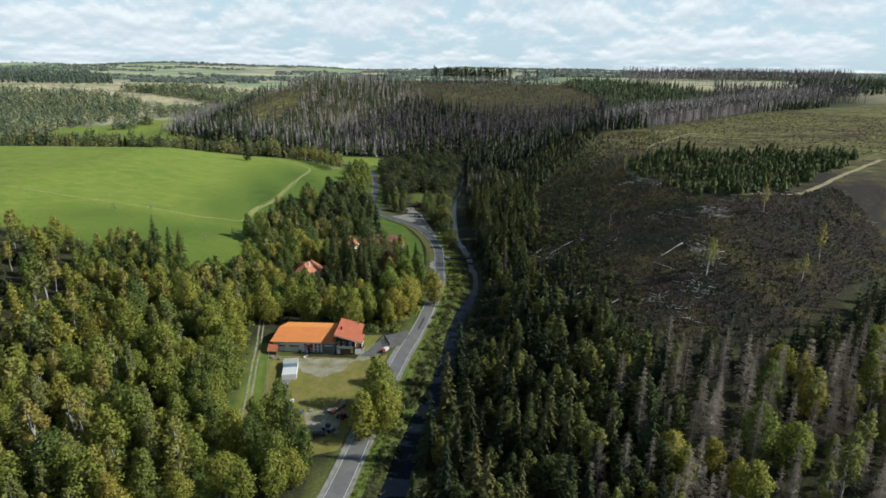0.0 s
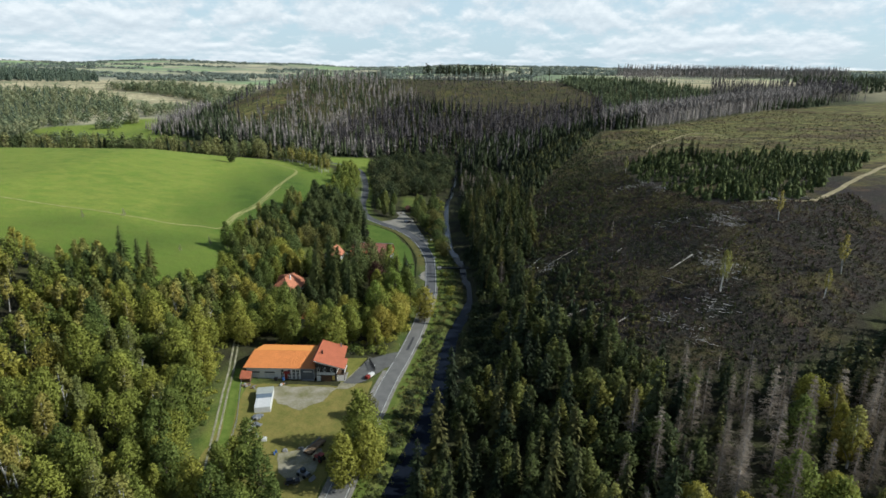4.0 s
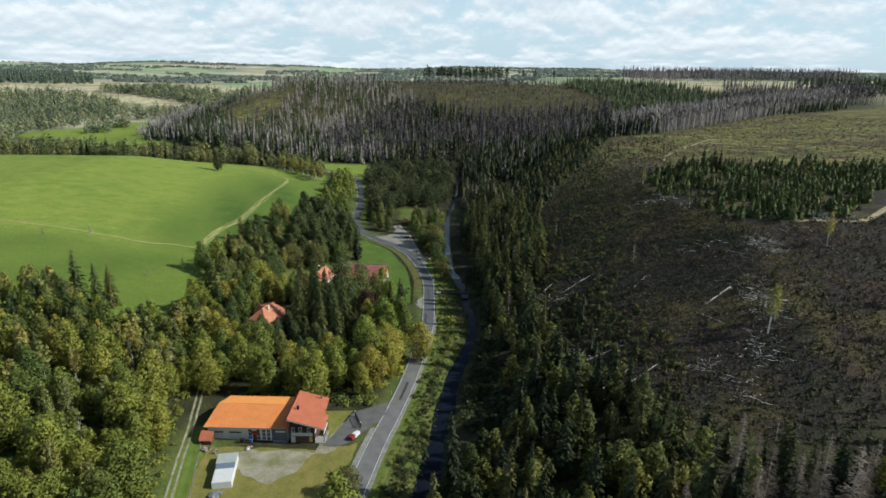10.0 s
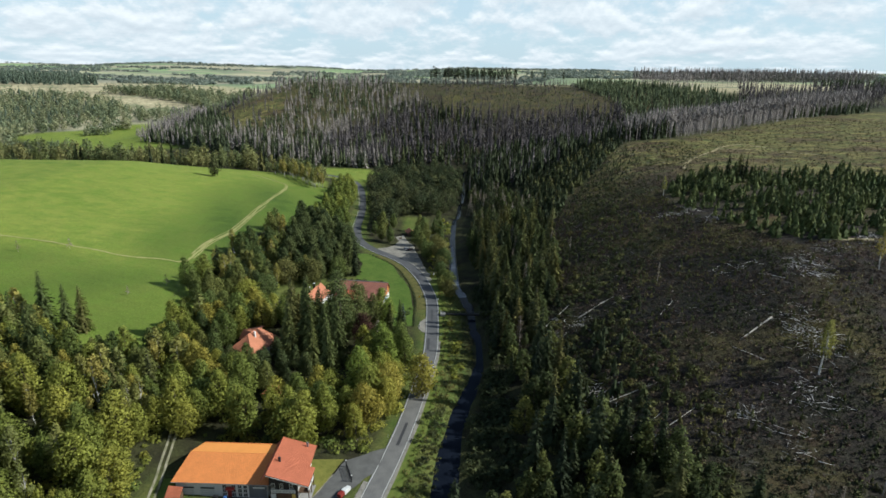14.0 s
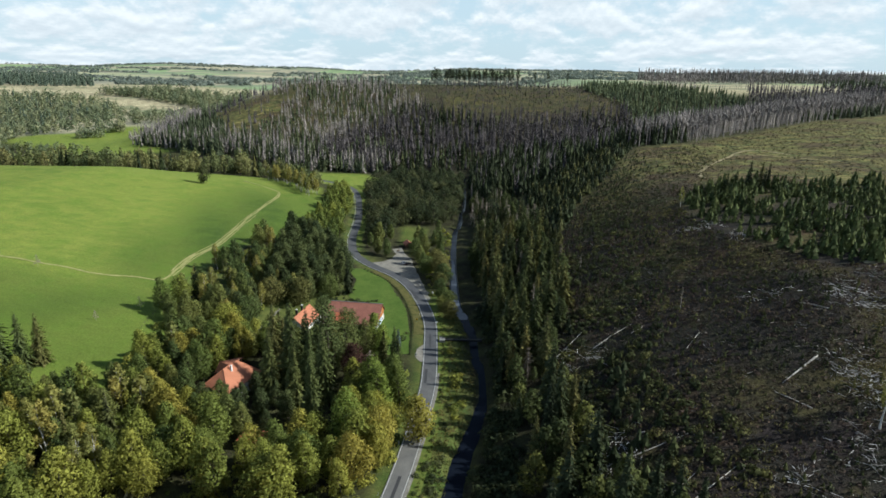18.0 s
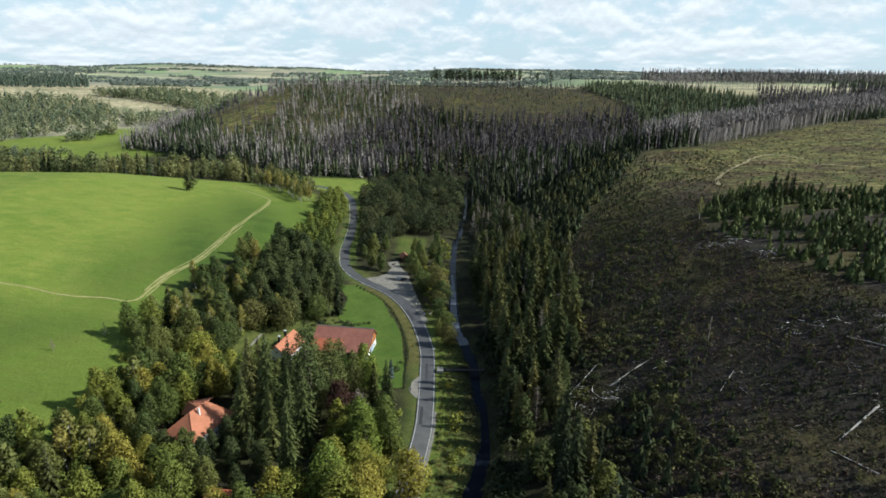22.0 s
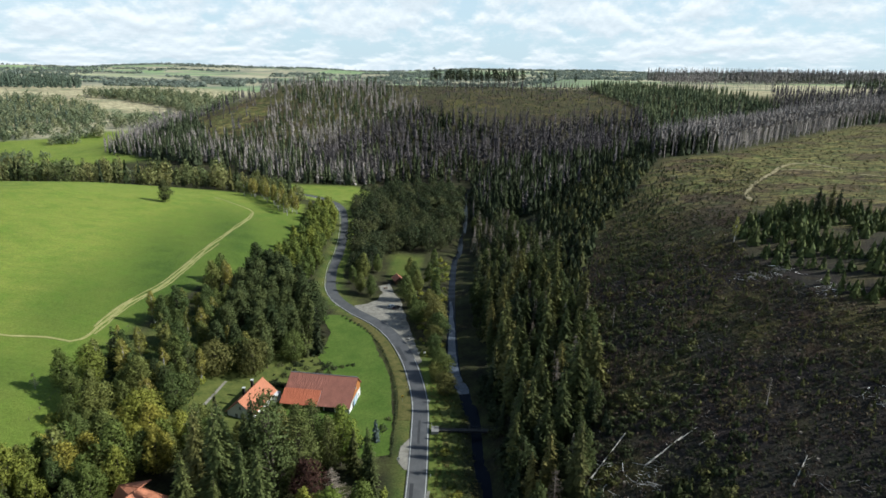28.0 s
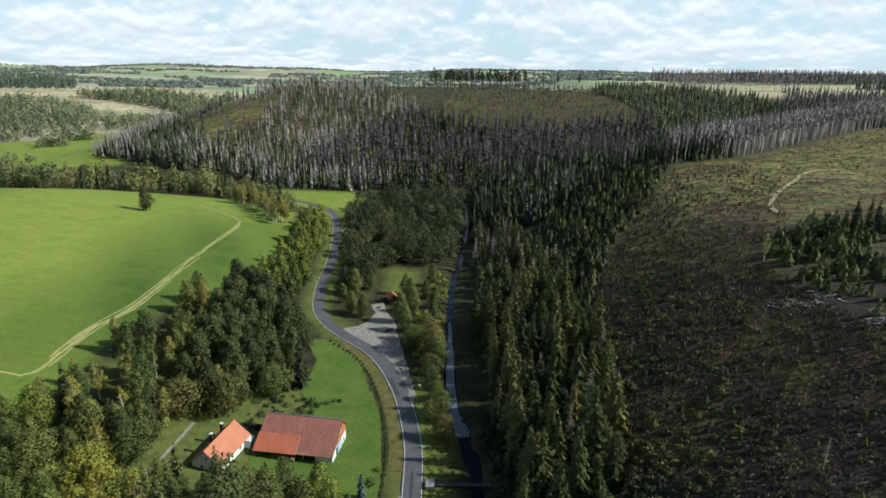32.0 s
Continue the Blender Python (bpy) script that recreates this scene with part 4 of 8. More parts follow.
def dead_spruce(seed, h=23, wide=2.1, whorls=26, per=6, twigs=3, thick=0.10, base=0.18, snapped=0.0, stem=0.0105):
    rng = np.random.default_rng(seed)
    top = h * (1 - snapped)
    trunk = tube([(0, 0, -0.4), (0.1, 0.05, top * 0.5), (0.15, 0.0, top)], [h * stem, h * stem * 0.66, 0.03 + h * 0.006 * snapped], 5)
    v, f, k = [], [], 0
    for i in range(whorls):
        u = (i + rng.uniform(0, 1)) / whorls
        z = h * (base + (1 - base) * u)
        if z > top:
            break
        ln = wide * (1.03 - u) ** 0.95 * rng.uniform(0.6, 1.12) + 0.15
        for j in range(per):
            a = rng.uniform(0, 2 * math.pi)
            lj = ln * rng.uniform(0.5, 1.1)
            c, s = math.cos(a), math.sin(a)
            root = np.array([c * 0.05, s * 0.05, z])
            tip = np.array([c * lj, s * lj, z + lj * rng.uniform(-0.3, 0.3)])
            up = np.array([0, 0, thick]) + np.array([-s, c, 0]) * thick * 0.5
            v += [root + up * 0.7, root - up * 0.7, tip - up * 0.4, tip + up * 0.4]
            f.append((k, k + 1, k + 2, k + 3))
            k += 4
            for q in range(twigs):
                s0 = rng.uniform(0.3, 1.0)
                p0 = root + (tip - root) * s0
                d = np.array([c, s, 0]) * 0.4 + np.array([-s, c, 0]) * rng.choice([-1, 1]) * rng.uniform(0.3, 1) + np.array([0, 0, rng.uniform(-1.0, 0.3)])
                e = p0 + d * (0.38 * lj + 0.3)
                wv = np.array([0, 0, thick * 0.6])
                v += [p0 + wv, p0 - wv, e - wv * 0.6, e + wv * 0.6]
                f.append((k, k + 1, k + 2, k + 3))
                k += 4
    return trunk, (np.array(v), np.array(f))


def shrub(seed, n=60, r=1.2, leaf=0.6):
    rng = np.random.default_rng(seed)
    n, leaf = int(1.7 * n), 0.85 * leaf
    d = rng.normal(0, 1, (n, 3))
    d[:, 2] = np.abs(d[:, 2]) * 0.8
    d /= np.linalg.norm(d, axis=1)[:, None]
    p = d * r * rng.uniform(0.5, 1.05, (n, 1)) + (0, 0, 0.15)
    return clumps(rng, p, d + rng.normal(0, 0.3, (n, 3)), leaf * rng.uniform(0.6, 1.2, n))


def forest(name, spots, shapes, mat_crown, mat_trunk, label, category, seed=0, low=0.75, high=1.2, trunks=True, tint=(0, 1)):
    """Many trees of a wood joined into one object: spots are (x, y)."""
    rng = np.random.default_rng(seed)
    spots = np.asarray(spots, float)
    if not len(spots):
        return None
    z = ground_z(spots[:, 0], spots[:, 1])
    which = rng.integers(0, len(shapes), len(spots))
    vs, fs, tn, nr, off = [], ([], []), [], [], 0
    for (x, y), zz0, w0 in zip(spots, z, which):
        (tv, tf), crown = shapes[w0]
        s = rng.uniform(low, high)
        sw = s * rng.uniform(0.85, 1.15)
        a0 = rng.uniform(0, 6.28)
        R = np.array([[math.cos(a0) * sw, -math.sin(a0) * sw, 0], [math.sin(a0) * sw, math.cos(a0) * sw, 0], [0, 0, s]])
        t0 = rng.uniform(*tint) if tint != "field" else float(np.clip(0.5 + 0.42 * math.sin(x / 11 + 1.3 * math.sin(y / 17)) * math.cos(y / 13 + 0.9 * math.sin(x / 8)) + rng.normal(0, 0.2), 0, 1))
        for k, (v, f, *nn) in enumerate((crown, (tv, tf))):
            if k and not trunks:
                continue
            if nn:
                nr.append((nn[0] @ np.array([[math.cos(a0), -math.sin(a0), 0], [math.sin(a0), math.cos(a0), 0], [0, 0, 1]]).T).astype(np.float32))
            else:
                nr.append(np.zeros((len(v), 3), np.float32))
            vs.append((v @ R.T + (x, y, zz0)).astype(np.float32))
            fs[k].append((f + off).astype(np.int32))
            tn.append(np.full(len(v), t0, np.float32))
            off += len(v)
    fs = [np.concatenate(q) for q in fs if q]
    m2 = mesh_of(name, np.concatenate(vs), fs, nv=np.concatenate(nr) if len(shapes[0][1]) > 2 else None)
    at = m2.attributes.new("tint", "FLOAT", "POINT")
    at.data.foreach_set("value", np.concatenate(tn))
    m2.materials.append(mat_crown)
    m2.materials.append(mat_trunk)
    m2.polygons.foreach_set("material_index", np.concatenate([np.full(len(q), k, np.int32) for k, q in enumerate(fs)]))
    return tagged(new(name, m2), label, category, kind="stuff")


def tree_kind(name, shape, mat_crown, mat_trunk, label, category, group):
    """A single tree: an Empty at its foot with trunk and crown."""
    (tv, tf), (cv, cf, *nn) = shape
    root = tagged(new(name), label, category, group)
    for nm, v, f, m in (("trunk", tv, tf, mat_trunk), ("crown", cv, cf, mat_crown)):
        m2 = mesh_of(nm, v, f, nv=nn[0] if nn and nm == "crown" else None)
        m2.materials.append(m)
        new(nm, m2).parent = root
    return root


def plant(models, spots, seed=0, low=0.8, high=1.2):
    """Copies of single trees, each at its own spot, turn and size."""
    rng = np.random.default_rng(seed)
    spots = np.asarray(spots, float)
    z = ground_z(spots[:, 0], spots[:, 1])
    for i, ((x, y), zz0) in enumerate(zip(spots, z)):
        ob = models[int(rng.integers(len(models)))]
        s = rng.uniform(low, high)
        c = ob if ob.name not in planted else copy_thing(ob, Matrix())
        planted.add(ob.name)
        c.matrix_basis = Matrix.LocRotScale((x, y, zz0), Euler((0, 0, rng.uniform(0, 6.28))), (s * rng.uniform(0.9, 1.1), s * rng.uniform(0.9, 1.1), s))


planted = set()


def scatter(poly, gap, seed, keep=1.0, holes=(), river_gap=0.0, road_gap=0.0):
    """Uneven spots over a plot, at about one a gap squared."""
    rng = np.random.default_rng(seed)
    p = np.array(poly, float)
    x0, y0 = p.min(0)
    x1, y1 = p.max(0)
    X, Y = np.meshgrid(np.arange(x0, x1, gap), np.arange(y0, y1, gap))
    X = X + (np.arange(X.shape[0]) % 2)[:, None] * gap * 0.5
    q = np.stack([X.ravel(), Y.ravel()], 1) + rng.uniform(-0.42, 0.42, (X.size, 2)) * gap
    q = q[rng.uniform(0, 1, len(q)) < keep]
    ok = inside(q[:, 0], q[:, 1], list(map(tuple, poly)))
    for hole in holes:
        ok &= ~inside(q[:, 0], q[:, 1], hole)
    if river_gap:
        ok &= distance(q[:, 0], q[:, 1], river_coarse) > river_gap
    if road_gap:
        ok &= distance(q[:, 0], q[:, 1], road_coarse) > road_gap
    return q[ok]


def at_ground(x, y, turn=0.0, dz=0.0):
    return pose(x, y, float(ground_z(np.array([x]), np.array([y]))[0]) + dz, 0, 0, turn)

HOUSES = [[(-92, 284), (-70, 284), (-70, 317), (-92, 317)], [(-72, 270), (-56, 270), (-56, 284), (-72, 284)], [(-84, 352), (-60, 352), (-60, 376), (-84, 376)], [(-64, 358), (-32, 358), (-32, 382), (-64, 382)]]
WEST_WOOD = [(-250, 90), (-250, 300), (-232, 314), (-190, 304), (-165, 302), (-152, 288), (-126, 286), (-117, 302), (-112, 336), (-98, 300), (-97, 262), (-91, 236), (-87, 215), (-81, 190), (-75, 160), (-68, 120), (-63, 90)]
GARDEN_WOOD = [(-97, 250), (-97, 300), (-112, 336), (-88, 346), (-62, 342), (-40, 338), (-24, 330), (-18.5, 305), (-20, 275), (-26, 252), (-45, 249), (-80, 250)]
GARDEN_WEST = [(-126, 348), (-100, 345), (-93, 352), (-92, 392), (-82, 402), (-88, 440), (-100, 472), (-118, 466), (-128, 430), (-130, 385)]
TALL_CLUMP = [(-92, 400), (-82, 396), (-64, 402), (-59, 412), (-60, 430), (-70, 448), (-82, 462), (-100, 480), (-108, 470)]
ROADSIDE = [(-80, 478), (-83, 520), (-86, 560), (-92, 600), (-102, 640), (-116, 640), (-110, 583), (-102, 530), (-106, 490)]
ALDERS = [(-66, 505), (-69, 530), (-72, 560), (-78, 600), (-86, 640), (-92, 672), (-78, 740), (-12, 765), (2, 740), (0, 640), (-6, 560), (-22, 550), (-46, 550), (-48, 508), (-57, 484)]
BANK_NEAR = [(-16, 120), (-8, 166), (-2, 200), (8, 222), (22, 238), (21, 262), (17, 284), (16, 300), (40, 300), (40, 250), (58, 226), (72, 208), (62, 150), (50, 120)]
BANK_FAR = [(16, 300), (32, 300), (42, 340), (50, 390), (54, 430), (56, 470), (44, 560), (24, 610), (9, 610), (9, 560), (7, 480), (8, 430), (12, 390), (17, 345)]
DEAD_NEAR = [(28, 118), (34, 150), (52, 178), (74, 200), (104, 192), (135, 200), (170, 206), (210, 190), (190, 120), (110, 90), (50, 95)]
EAST_SPRUCE = [(66, 214), (104, 200), (135, 212), (165, 234), (205, 262), (300, 285), (300, 215), (200, 190), (150, 190), (110, 188), (72, 196)]
LOG_GLADE = [(28, 308), (44, 306), (66, 318), (76, 330), (52, 342), (34, 328)]
SCRUB = [(36, 300), (30, 345), (34, 385), (46, 430), (60, 462), (78, 511), (100, 548), (132, 612), (150, 648), (120, 665), (60, 620), (46, 540), (56, 480), (44, 430)]
PLANTATION = [(124, 448), (120, 410), (127, 368), (134, 338), (150, 328), (178, 330), (215, 366), (262, 412), (290, 442), (240, 475), (187, 470), (150, 482)]
GULLY = [(8, 600), (60, 612), (118, 662), (152, 652), (204, 674), (184, 730), (130, 790), (30, 800), (10, 760)]
DEAD_STAND = [(150, 656), (201, 668), (274, 728), (363, 800), (431, 851), (580, 970), (530, 1020), (400, 905), (330, 860), (240, 780), (170, 720)]
HILL_EAST = [(228, 930), (300, 950), (385, 985), (430, 1030), (395, 1090), (330, 1130), (280, 1190), (225, 1200), (190, 1150), (205, 1090), (236, 1030)]
BEHIND_MEADOW = [(-122, 668), (-134, 652), (-200, 690), (-300, 690), (-450, 660), (-620, 680), (-640, 760), (-400, 780), (-250, 770), (-150, 705)]

broad_shapes = [broadleaf(1, 18, 4.7, 0.06, 30, 1500, 0.85, 1.15), broadleaf(2, 19, 5.2, 0.05, 34, 1650, 0.88, 1.1, 0.72), broadleaf(3, 17.5, 4.0, 0.08, 26, 1200, 0.8, 1.2, 0.68, 0.1), broadleaf(4, 17, 5.0, 0.05, 30, 1500, 0.85, 1.1, 0.9), broadleaf(5, 15.5, 6.9, 0.04, 36, 1800, 0.85, 0.95, 1.05)]
birch_shapes = [broadleaf(11, 18.5, 3.3, 0.20, 17, 800, 0.78, 1.25, 0.62, 0.12), broadleaf(12, 17, 2.7, 0.26, 15, 620, 0.75, 1.3, 0.6, 0.2)]
broad_mid = [broadleaf(21, 18, 4.6, 0.06, 17, 400, 1.4, 1.2, 0.75), broadleaf(22, 18, 4.2, 0.08, 16, 370, 1.4, 1.25, 0.68), broadleaf(23, 16, 4.4, 0.06, 15, 340, 1.4, 1.2, 0.85)]
alder_mid = [broadleaf(31, 11.5, 5.4, 0.02, 13, 300, 1.1, 0.9, 1.15), broadleaf(32, 9.5, 5.0, 0.02, 11, 270, 1.1, 0.9, 1.2), broadleaf(33, 14, 5.0, 0.03, 13, 300, 1.1, 1.0, 1.0)]
broad_belt = [broadleaf(45, 16, 6.0, 0.02, 13, 170, 1.9, 1.1, 1.0), broadleaf(46, 13, 5.6, 0.02, 12, 150, 1.9, 1.0, 1.0), broadleaf(44, 18, 4.6, 0.03, 12, 150, 1.9, 1.2)]
broad_dot = [broadleaf(47, 14, 6.0, 0.02, 8, 46, 3.0, 1.0, 1.0), broadleaf(48, 12, 5.6, 0.02, 7, 42, 2.9, 1.0, 1.0), broadleaf(49, 18, 4.4, 0.02, 8, 40, 2.7)]
spruce_shapes = [spruce(1, 20, 4.6, 26, 9, 0.04), spruce(2, 23, 4.9, 29, 9, 0.05), spruce(3, 17, 4.3, 23, 9, 0.03)]
spruce_mid = [spruce(11, 19, 4.4, 17, 7, 0.05, 0.35, 3), spruce(12, 16, 4.0, 15, 7, 0.05, 0.35, 3)]
spruce_young = [skirted(21, 6.0, 2.0, 5, 6, 0.02), skirted(22, 4.6, 1.9, 4, 6, 0.02), skirted(23, 7.4, 2.0, 6, 6, 0.02)]
spruce_far = [skirted(31, 20, 3.4, 7, 6), skirted(32, 24, 3.7, 8, 6), skirted(37, 17, 3.1, 6, 6)]
dead_shapes = [dead_spruce(1, 19, 3.8, 20, 10, 4, 0.08, 0.04), dead_spruce(2, 16, 3.4, 18, 10, 4, 0.08, 0.03), dead_spruce(3, 21, 4.0, 22, 10, 4, 0.08, 0.05), dead_spruce(4, 17, 3.4, 18, 10, 4, 0.08, 0.03, 0.12)]
dead_mid = [skirted(45, 25, 1.7, 14, 6, 0.40, 0.4, 0.34), skirted(46, 23, 1.5, 13, 6, 0.46, 0.4, 0.34)]
dead_far = [skirted(41, 24, 2.7, 17, 7, 0.04, 0.5, 0.22), skirted(42, 21, 2.4, 15, 7, 0.06, 0.45, 0.22), skirted(43, 27, 2.3, 18, 7, 0.14, 0.45, 0.22), skirted(44, 20, 2.8, 15, 7, 0.04, 0.5, 0.22)]


def part_of(spots, test):
    m = np.array([bool(test(x, y)) for x, y in spots])
    return spots[m], spots[~m]


# the wood west of the yard: single trees near, joined beyond
BROAD_LABELS = ["broadleaved tree with dense olive-green crown", "tall rounded broadleaved tree in early autumn green", "slender broadleaved tree with yellowing leaves", "spreading broadleaved tree, dark green crown", "low broad-crowned tree with dense olive leaves"]
broad_models = [tree_kind("broadleaf_tree", s, leaf_broad, bark_brown, l, "tree", "broadleaved trees") for s, l in zip(broad_shapes, BROAD_LABELS)]
birch_models = [tree_kind("birch_tree", s, leaf_birch, bark_birch, "slender birch with white stem and yellowish leaves", "tree", "birches") for s in birch_shapes]
CLEARING = [(-140, 194), (-120, 196), (-112, 204), (-122, 210), (-142, 206)]
w_spots = scatter(WEST_WOOD, 8.7, 1, 0.94, [CLEARING])
near_w, far_w = part_of(w_spots, lambda x, y: x > -138 and y > 118 and y < 262)
rng1 = np.random.default_rng(77)
pick = rng1.uniform(0, 1, len(near_w)) < 0.4
plant(birch_models, near_w[pick], 3, 0.75, 1.25)
plant(broad_models, near_w[~pick], 4, 0.65, 1.22)
plant(broad_models, [(-76, 147), (-80, 166), (-84, 181), (-73, 134), (-87, 197), (-90, 212), (-92, 226), (-78, 157)], 305, 0.7, 1.05)
pick = rng1.uniform(0, 1, len(far_w))
forest("wood", far_w[pick < 0.5], broad_mid, leaf_broad_j, bark_brown, "dense broadleaved wood in early autumn", "wood", 5, 0.42, 1.0)
forest("birch_wood", far_w[(pick >= 0.5) & (pick < 0.84)], [broadleaf(51, 16, 2.8, 0.34, 10, 230, 1.2, 1.3)], leaf_birch_j, bark_birch, "birches with pale stems in the wood", "wood", 6, 0.75, 1.15)
forest("spruce_wood", far_w[pick >= 0.84], spruce_mid, needle_j, bark_brown, "dark spruces among the broadleaved wood", "wood", 7, 0.6, 1.0)
plant([tree_kind("larch_tree", broadleaf(61, 17, 3.4, 0.15, 14, 800, 0.8, 1.2), leaf_birch, bark_dead, "thin grey-green tree with half-bare crown", "tree", "half-bare trees")], [(-168, 300), (-176, 296), (-185, 304), (-160, 296)], 8)

under = scatter([(-168, 120), (-175, 290), (-152, 282), (-126, 281), (-112, 330), (-98, 300), (-95, 236), (-91, 215), (-85, 190), (-79, 160), (-72, 120)], 6.2, 360, 0.9, [CLEARING])
forest("undergrowth", under, broad_belt, leaf_broad_j, bark_brown, "low bushes and saplings under the wood", "undergrowth", 361, 0.3, 0.58, tint=(0.1, 0.9))

# trees round the houses
g_spots = scatter(GARDEN_WOOD, 8.3, 9, 0.95, HOUSES + [[(-74, 298), (-54, 280), (-42, 282), (-40, 304), (-20, 318), (-22, 344), (-74, 344)]], 0, 6.0)
plant(broad_models, scatter([(-94, 284), (-72, 284), (-72, 296), (-94, 296)], 6.0, 109, 0.95), 110, 0.5, 0.62)
plant(broad_models, g_spots, 10, 0.72, 1.1)
MEADOW_EDGE = [(-170, 250), (-97, 256), (-97, 300), (-108, 336), (-119, 322), (-120, 296), (-132, 288), (-150, 288), (-162, 298), (-178, 298), (-190, 290)]
gw = scatter(GARDEN_WEST, 8.0, 11, 0.85, HOUSES)
mid_models = [tree_kind("broadleaf_tree", s0, leaf_mid, bark_brown, "mid-green broadleaved tree at the garden's edge", "tree", "broadleaved trees") for s0 in broad_shapes[:3]]
plant(mid_models + birch_models[:1], gw, 12, 0.55, 0.95)
plant(mid_models + broad_models[:2], scatter(MEADOW_EDGE, 7.4, 306, 0.95), 307, 0.6, 0.95)
tc = scatter(TALL_CLUMP, 6.8, 13, 1.0)
dark_models = [tree_kind("dark_broadleaf", s, leaf_dark, bark_brown, "tall dark green broadleaved tree behind the garden", "tree", "dark broadleaved trees") for s in broad_shapes[:3]]
plant(dark_models, tc, 14, 0.95, 1.25)
plant(dark_models, [(-92, 366), (-96, 373), (-90, 385), (-82, 386), (-98, 360), (-101, 351), (-105, 367), (-74, 391), (-94, 394), (-86, 392)], 114, 0.6, 0.95)
plant(dark_models, [(-79, 296.5), (-74, 299), (-86, 293), (-71, 303), (-76, 294), (-83, 291)], 117, 0.5, 0.62)
spruce_models = [tree_kind("spruce_tree", s, needle, bark_brown, "tall dark green spruce with drooping branches", "tree", "spruces") for s in spruce_shapes]
plant(spruce_models, [(-64, 346), (-76, 348), (-120, 370), (-63, 404), (-58, 408)], 15, 0.85, 1.05)
tall_models = [tree_kind("tall_spruce", spruce(151 + k, 30, 7.0, 56, 13, 0.03, 0.34, 6, 0.62, 0.62), needle_garden, bark_brown, "very tall dense spruce towering over the garden houses", "tree", "tall spruces") for k in range(2)]
larch_models = [tree_kind("broad_conifer", broadleaf(171 + k, 30, 6.6, 0.04, 60, 2300, 0.78, 0.8, 0.55), needle_garden, bark_brown, "broad feathery olive conifer before the barn", "tree", "broad conifers") for k in range(2)]
for k, (x, y, h) in enumerate(((-60.2, 311.8, 34), (-46.9, 303.9, 28), (-47.2, 287.8, 27), (-68, 317, 30), (-71, 325, 26), (-64, 323, 28), (-56, 300, 23), (-66.5, 306, 25), (-53, 309, 26), (-24.8, 329.9, 18))):
    plant(tall_models, [(x, y)], 310 + k, h / 29, h / 29)
for k, (x, y, h) in enumerate(((-48.5, 319.3, 35), (-43.5, 326, 27), (-42.8, 337.6, 21.5), (-50, 333, 22), (-37, 335, 19))):
    plant(larch_models, [(x, y)], 330 + k, h / 29, h / 29)
plant(dark_models, [(-66, 292), (-61, 283), (-57, 292), (-72, 288), (-52, 281), (-63, 298)], 303, 0.5, 0.8)
plant(mid_models, [(-79, 290), (-73, 282), (-86, 287), (-68, 281), (-93, 296), (-96, 306), (-94, 318), (-88, 326), (-97, 328), (-82, 330), (-78, 337), (-104, 322), (-103, 333)], 304, 0.6, 0.85)
for k, (x, y, h) in enumerate(((-159, 299, 24), (-153, 302, 19), (-150, 307, 17), (-150, 278, 22), (-165, 290, 18), (-172, 298, 15), (-128, 272, 16), (-112, 262, 15), (-141, 246, 17))):
    plant(tall_models if h > 16 else spruce_models, [(x, y)], 350 + k, h / (26 if h > 16 else 20), h / (26 if h > 16 else 20))
plant(spruce_models, [(-44, 343), (-31, 339), (-26, 334), (-40, 336), (-52, 350)], 115, 0.42, 0.6)
bright_models = [tree_kind("broadleaf_tree", broadleaf(161 + k, 18.5, 5.2, 0.06, 30, 1500, 0.85, 1.1), leaf_bright, bark_brown, "broadleaved tree with fresh light green crown", "tree", "broadleaved trees") for k in range(2)]
plant([tree_kind("bare_garden_tree", dead_spruce(97, 13.5, 5.2, 14, 7, 4, 0.07, 0.25), dead_wood, bark_dead, "bare grey tree with forked twigs in the garden", "tree", "")], [(-32.7, 318.3)], 302, 1, 1)
plant([tree_kind("copper_beech", broadleaf(71, 14, 5.0, 0.1, 18, 1300, 0.8), leaf_purple, bark_brown, "copper-leaved tree among the garden trees", "tree", "")], [(-39.3, 316.9)], 16, 1.22, 1.22)
plant([tree_kind("blue_spruce", spruce(81, 8, 2.2, 16, 8, 0.04), needle_blue, bark_brown, "small blue-grey spruce on the lawn", "tree", "")], [(-25.5, 350)], 17, 1, 1)
plant(bright_models, [(-25.8, 296), (-34.4, 336.9), (-29.5, 303), (-34.7, 279)], 301, 1.0, 1.15)
plant(broad_models, [(-26, 178), (-24, 172), (-30, 168), (-28, 186), (-12, 281.5)], 18, 0.85, 1.15)
plant(broad_models, [(-56, 160), (-62, 165), (-60, 152), (-52, 148), (-66, 156), (-50, 140), (-57, 136), (-64, 142), (-58, 173), (-50, 160), (-45, 152), (-61, 170), (-46, 144)], 19, 0.75, 1.05)
plant(mid_models, [(-13, 489), (-17, 500), (-16, 520), (-12, 470), (-15, 460), (-48, 512), (-54, 500), (-52, 478), (-46, 474), (-58, 490), (-27, 470), (-24, 460), (-29, 506), (-22, 482), (-25, 494), (-21, 451)], 20, 0.6, 0.85)
round_models = [tree_kind("broadleaf_tree", broadleaf(131 + k, 13, 6.2, 0.03, 26, 1400, 0.8, 0.95, 1.15), [leaf_mid, leaf_round][k], bark_brown, "broad round-crowned tree beside the road", "tree", "broadleaved trees") for k in range(2)]
plant(round_models, [(-19.5, 442), (-11, 437), (-9, 428), (-14, 449), (-77, 385), (-66, 400), (-90, 381), (-93, 356), (-114, 347), (-83, 389)], 120, 0.9, 1.2)
plant(round_models, [(-9.8, 413), (-4.5, 379), (-5, 392), (-36.5, 346), (-8, 402), (-28.5, 203), (-8.5, 390), (-10.5, 421)], 121, 0.58, 0.8)
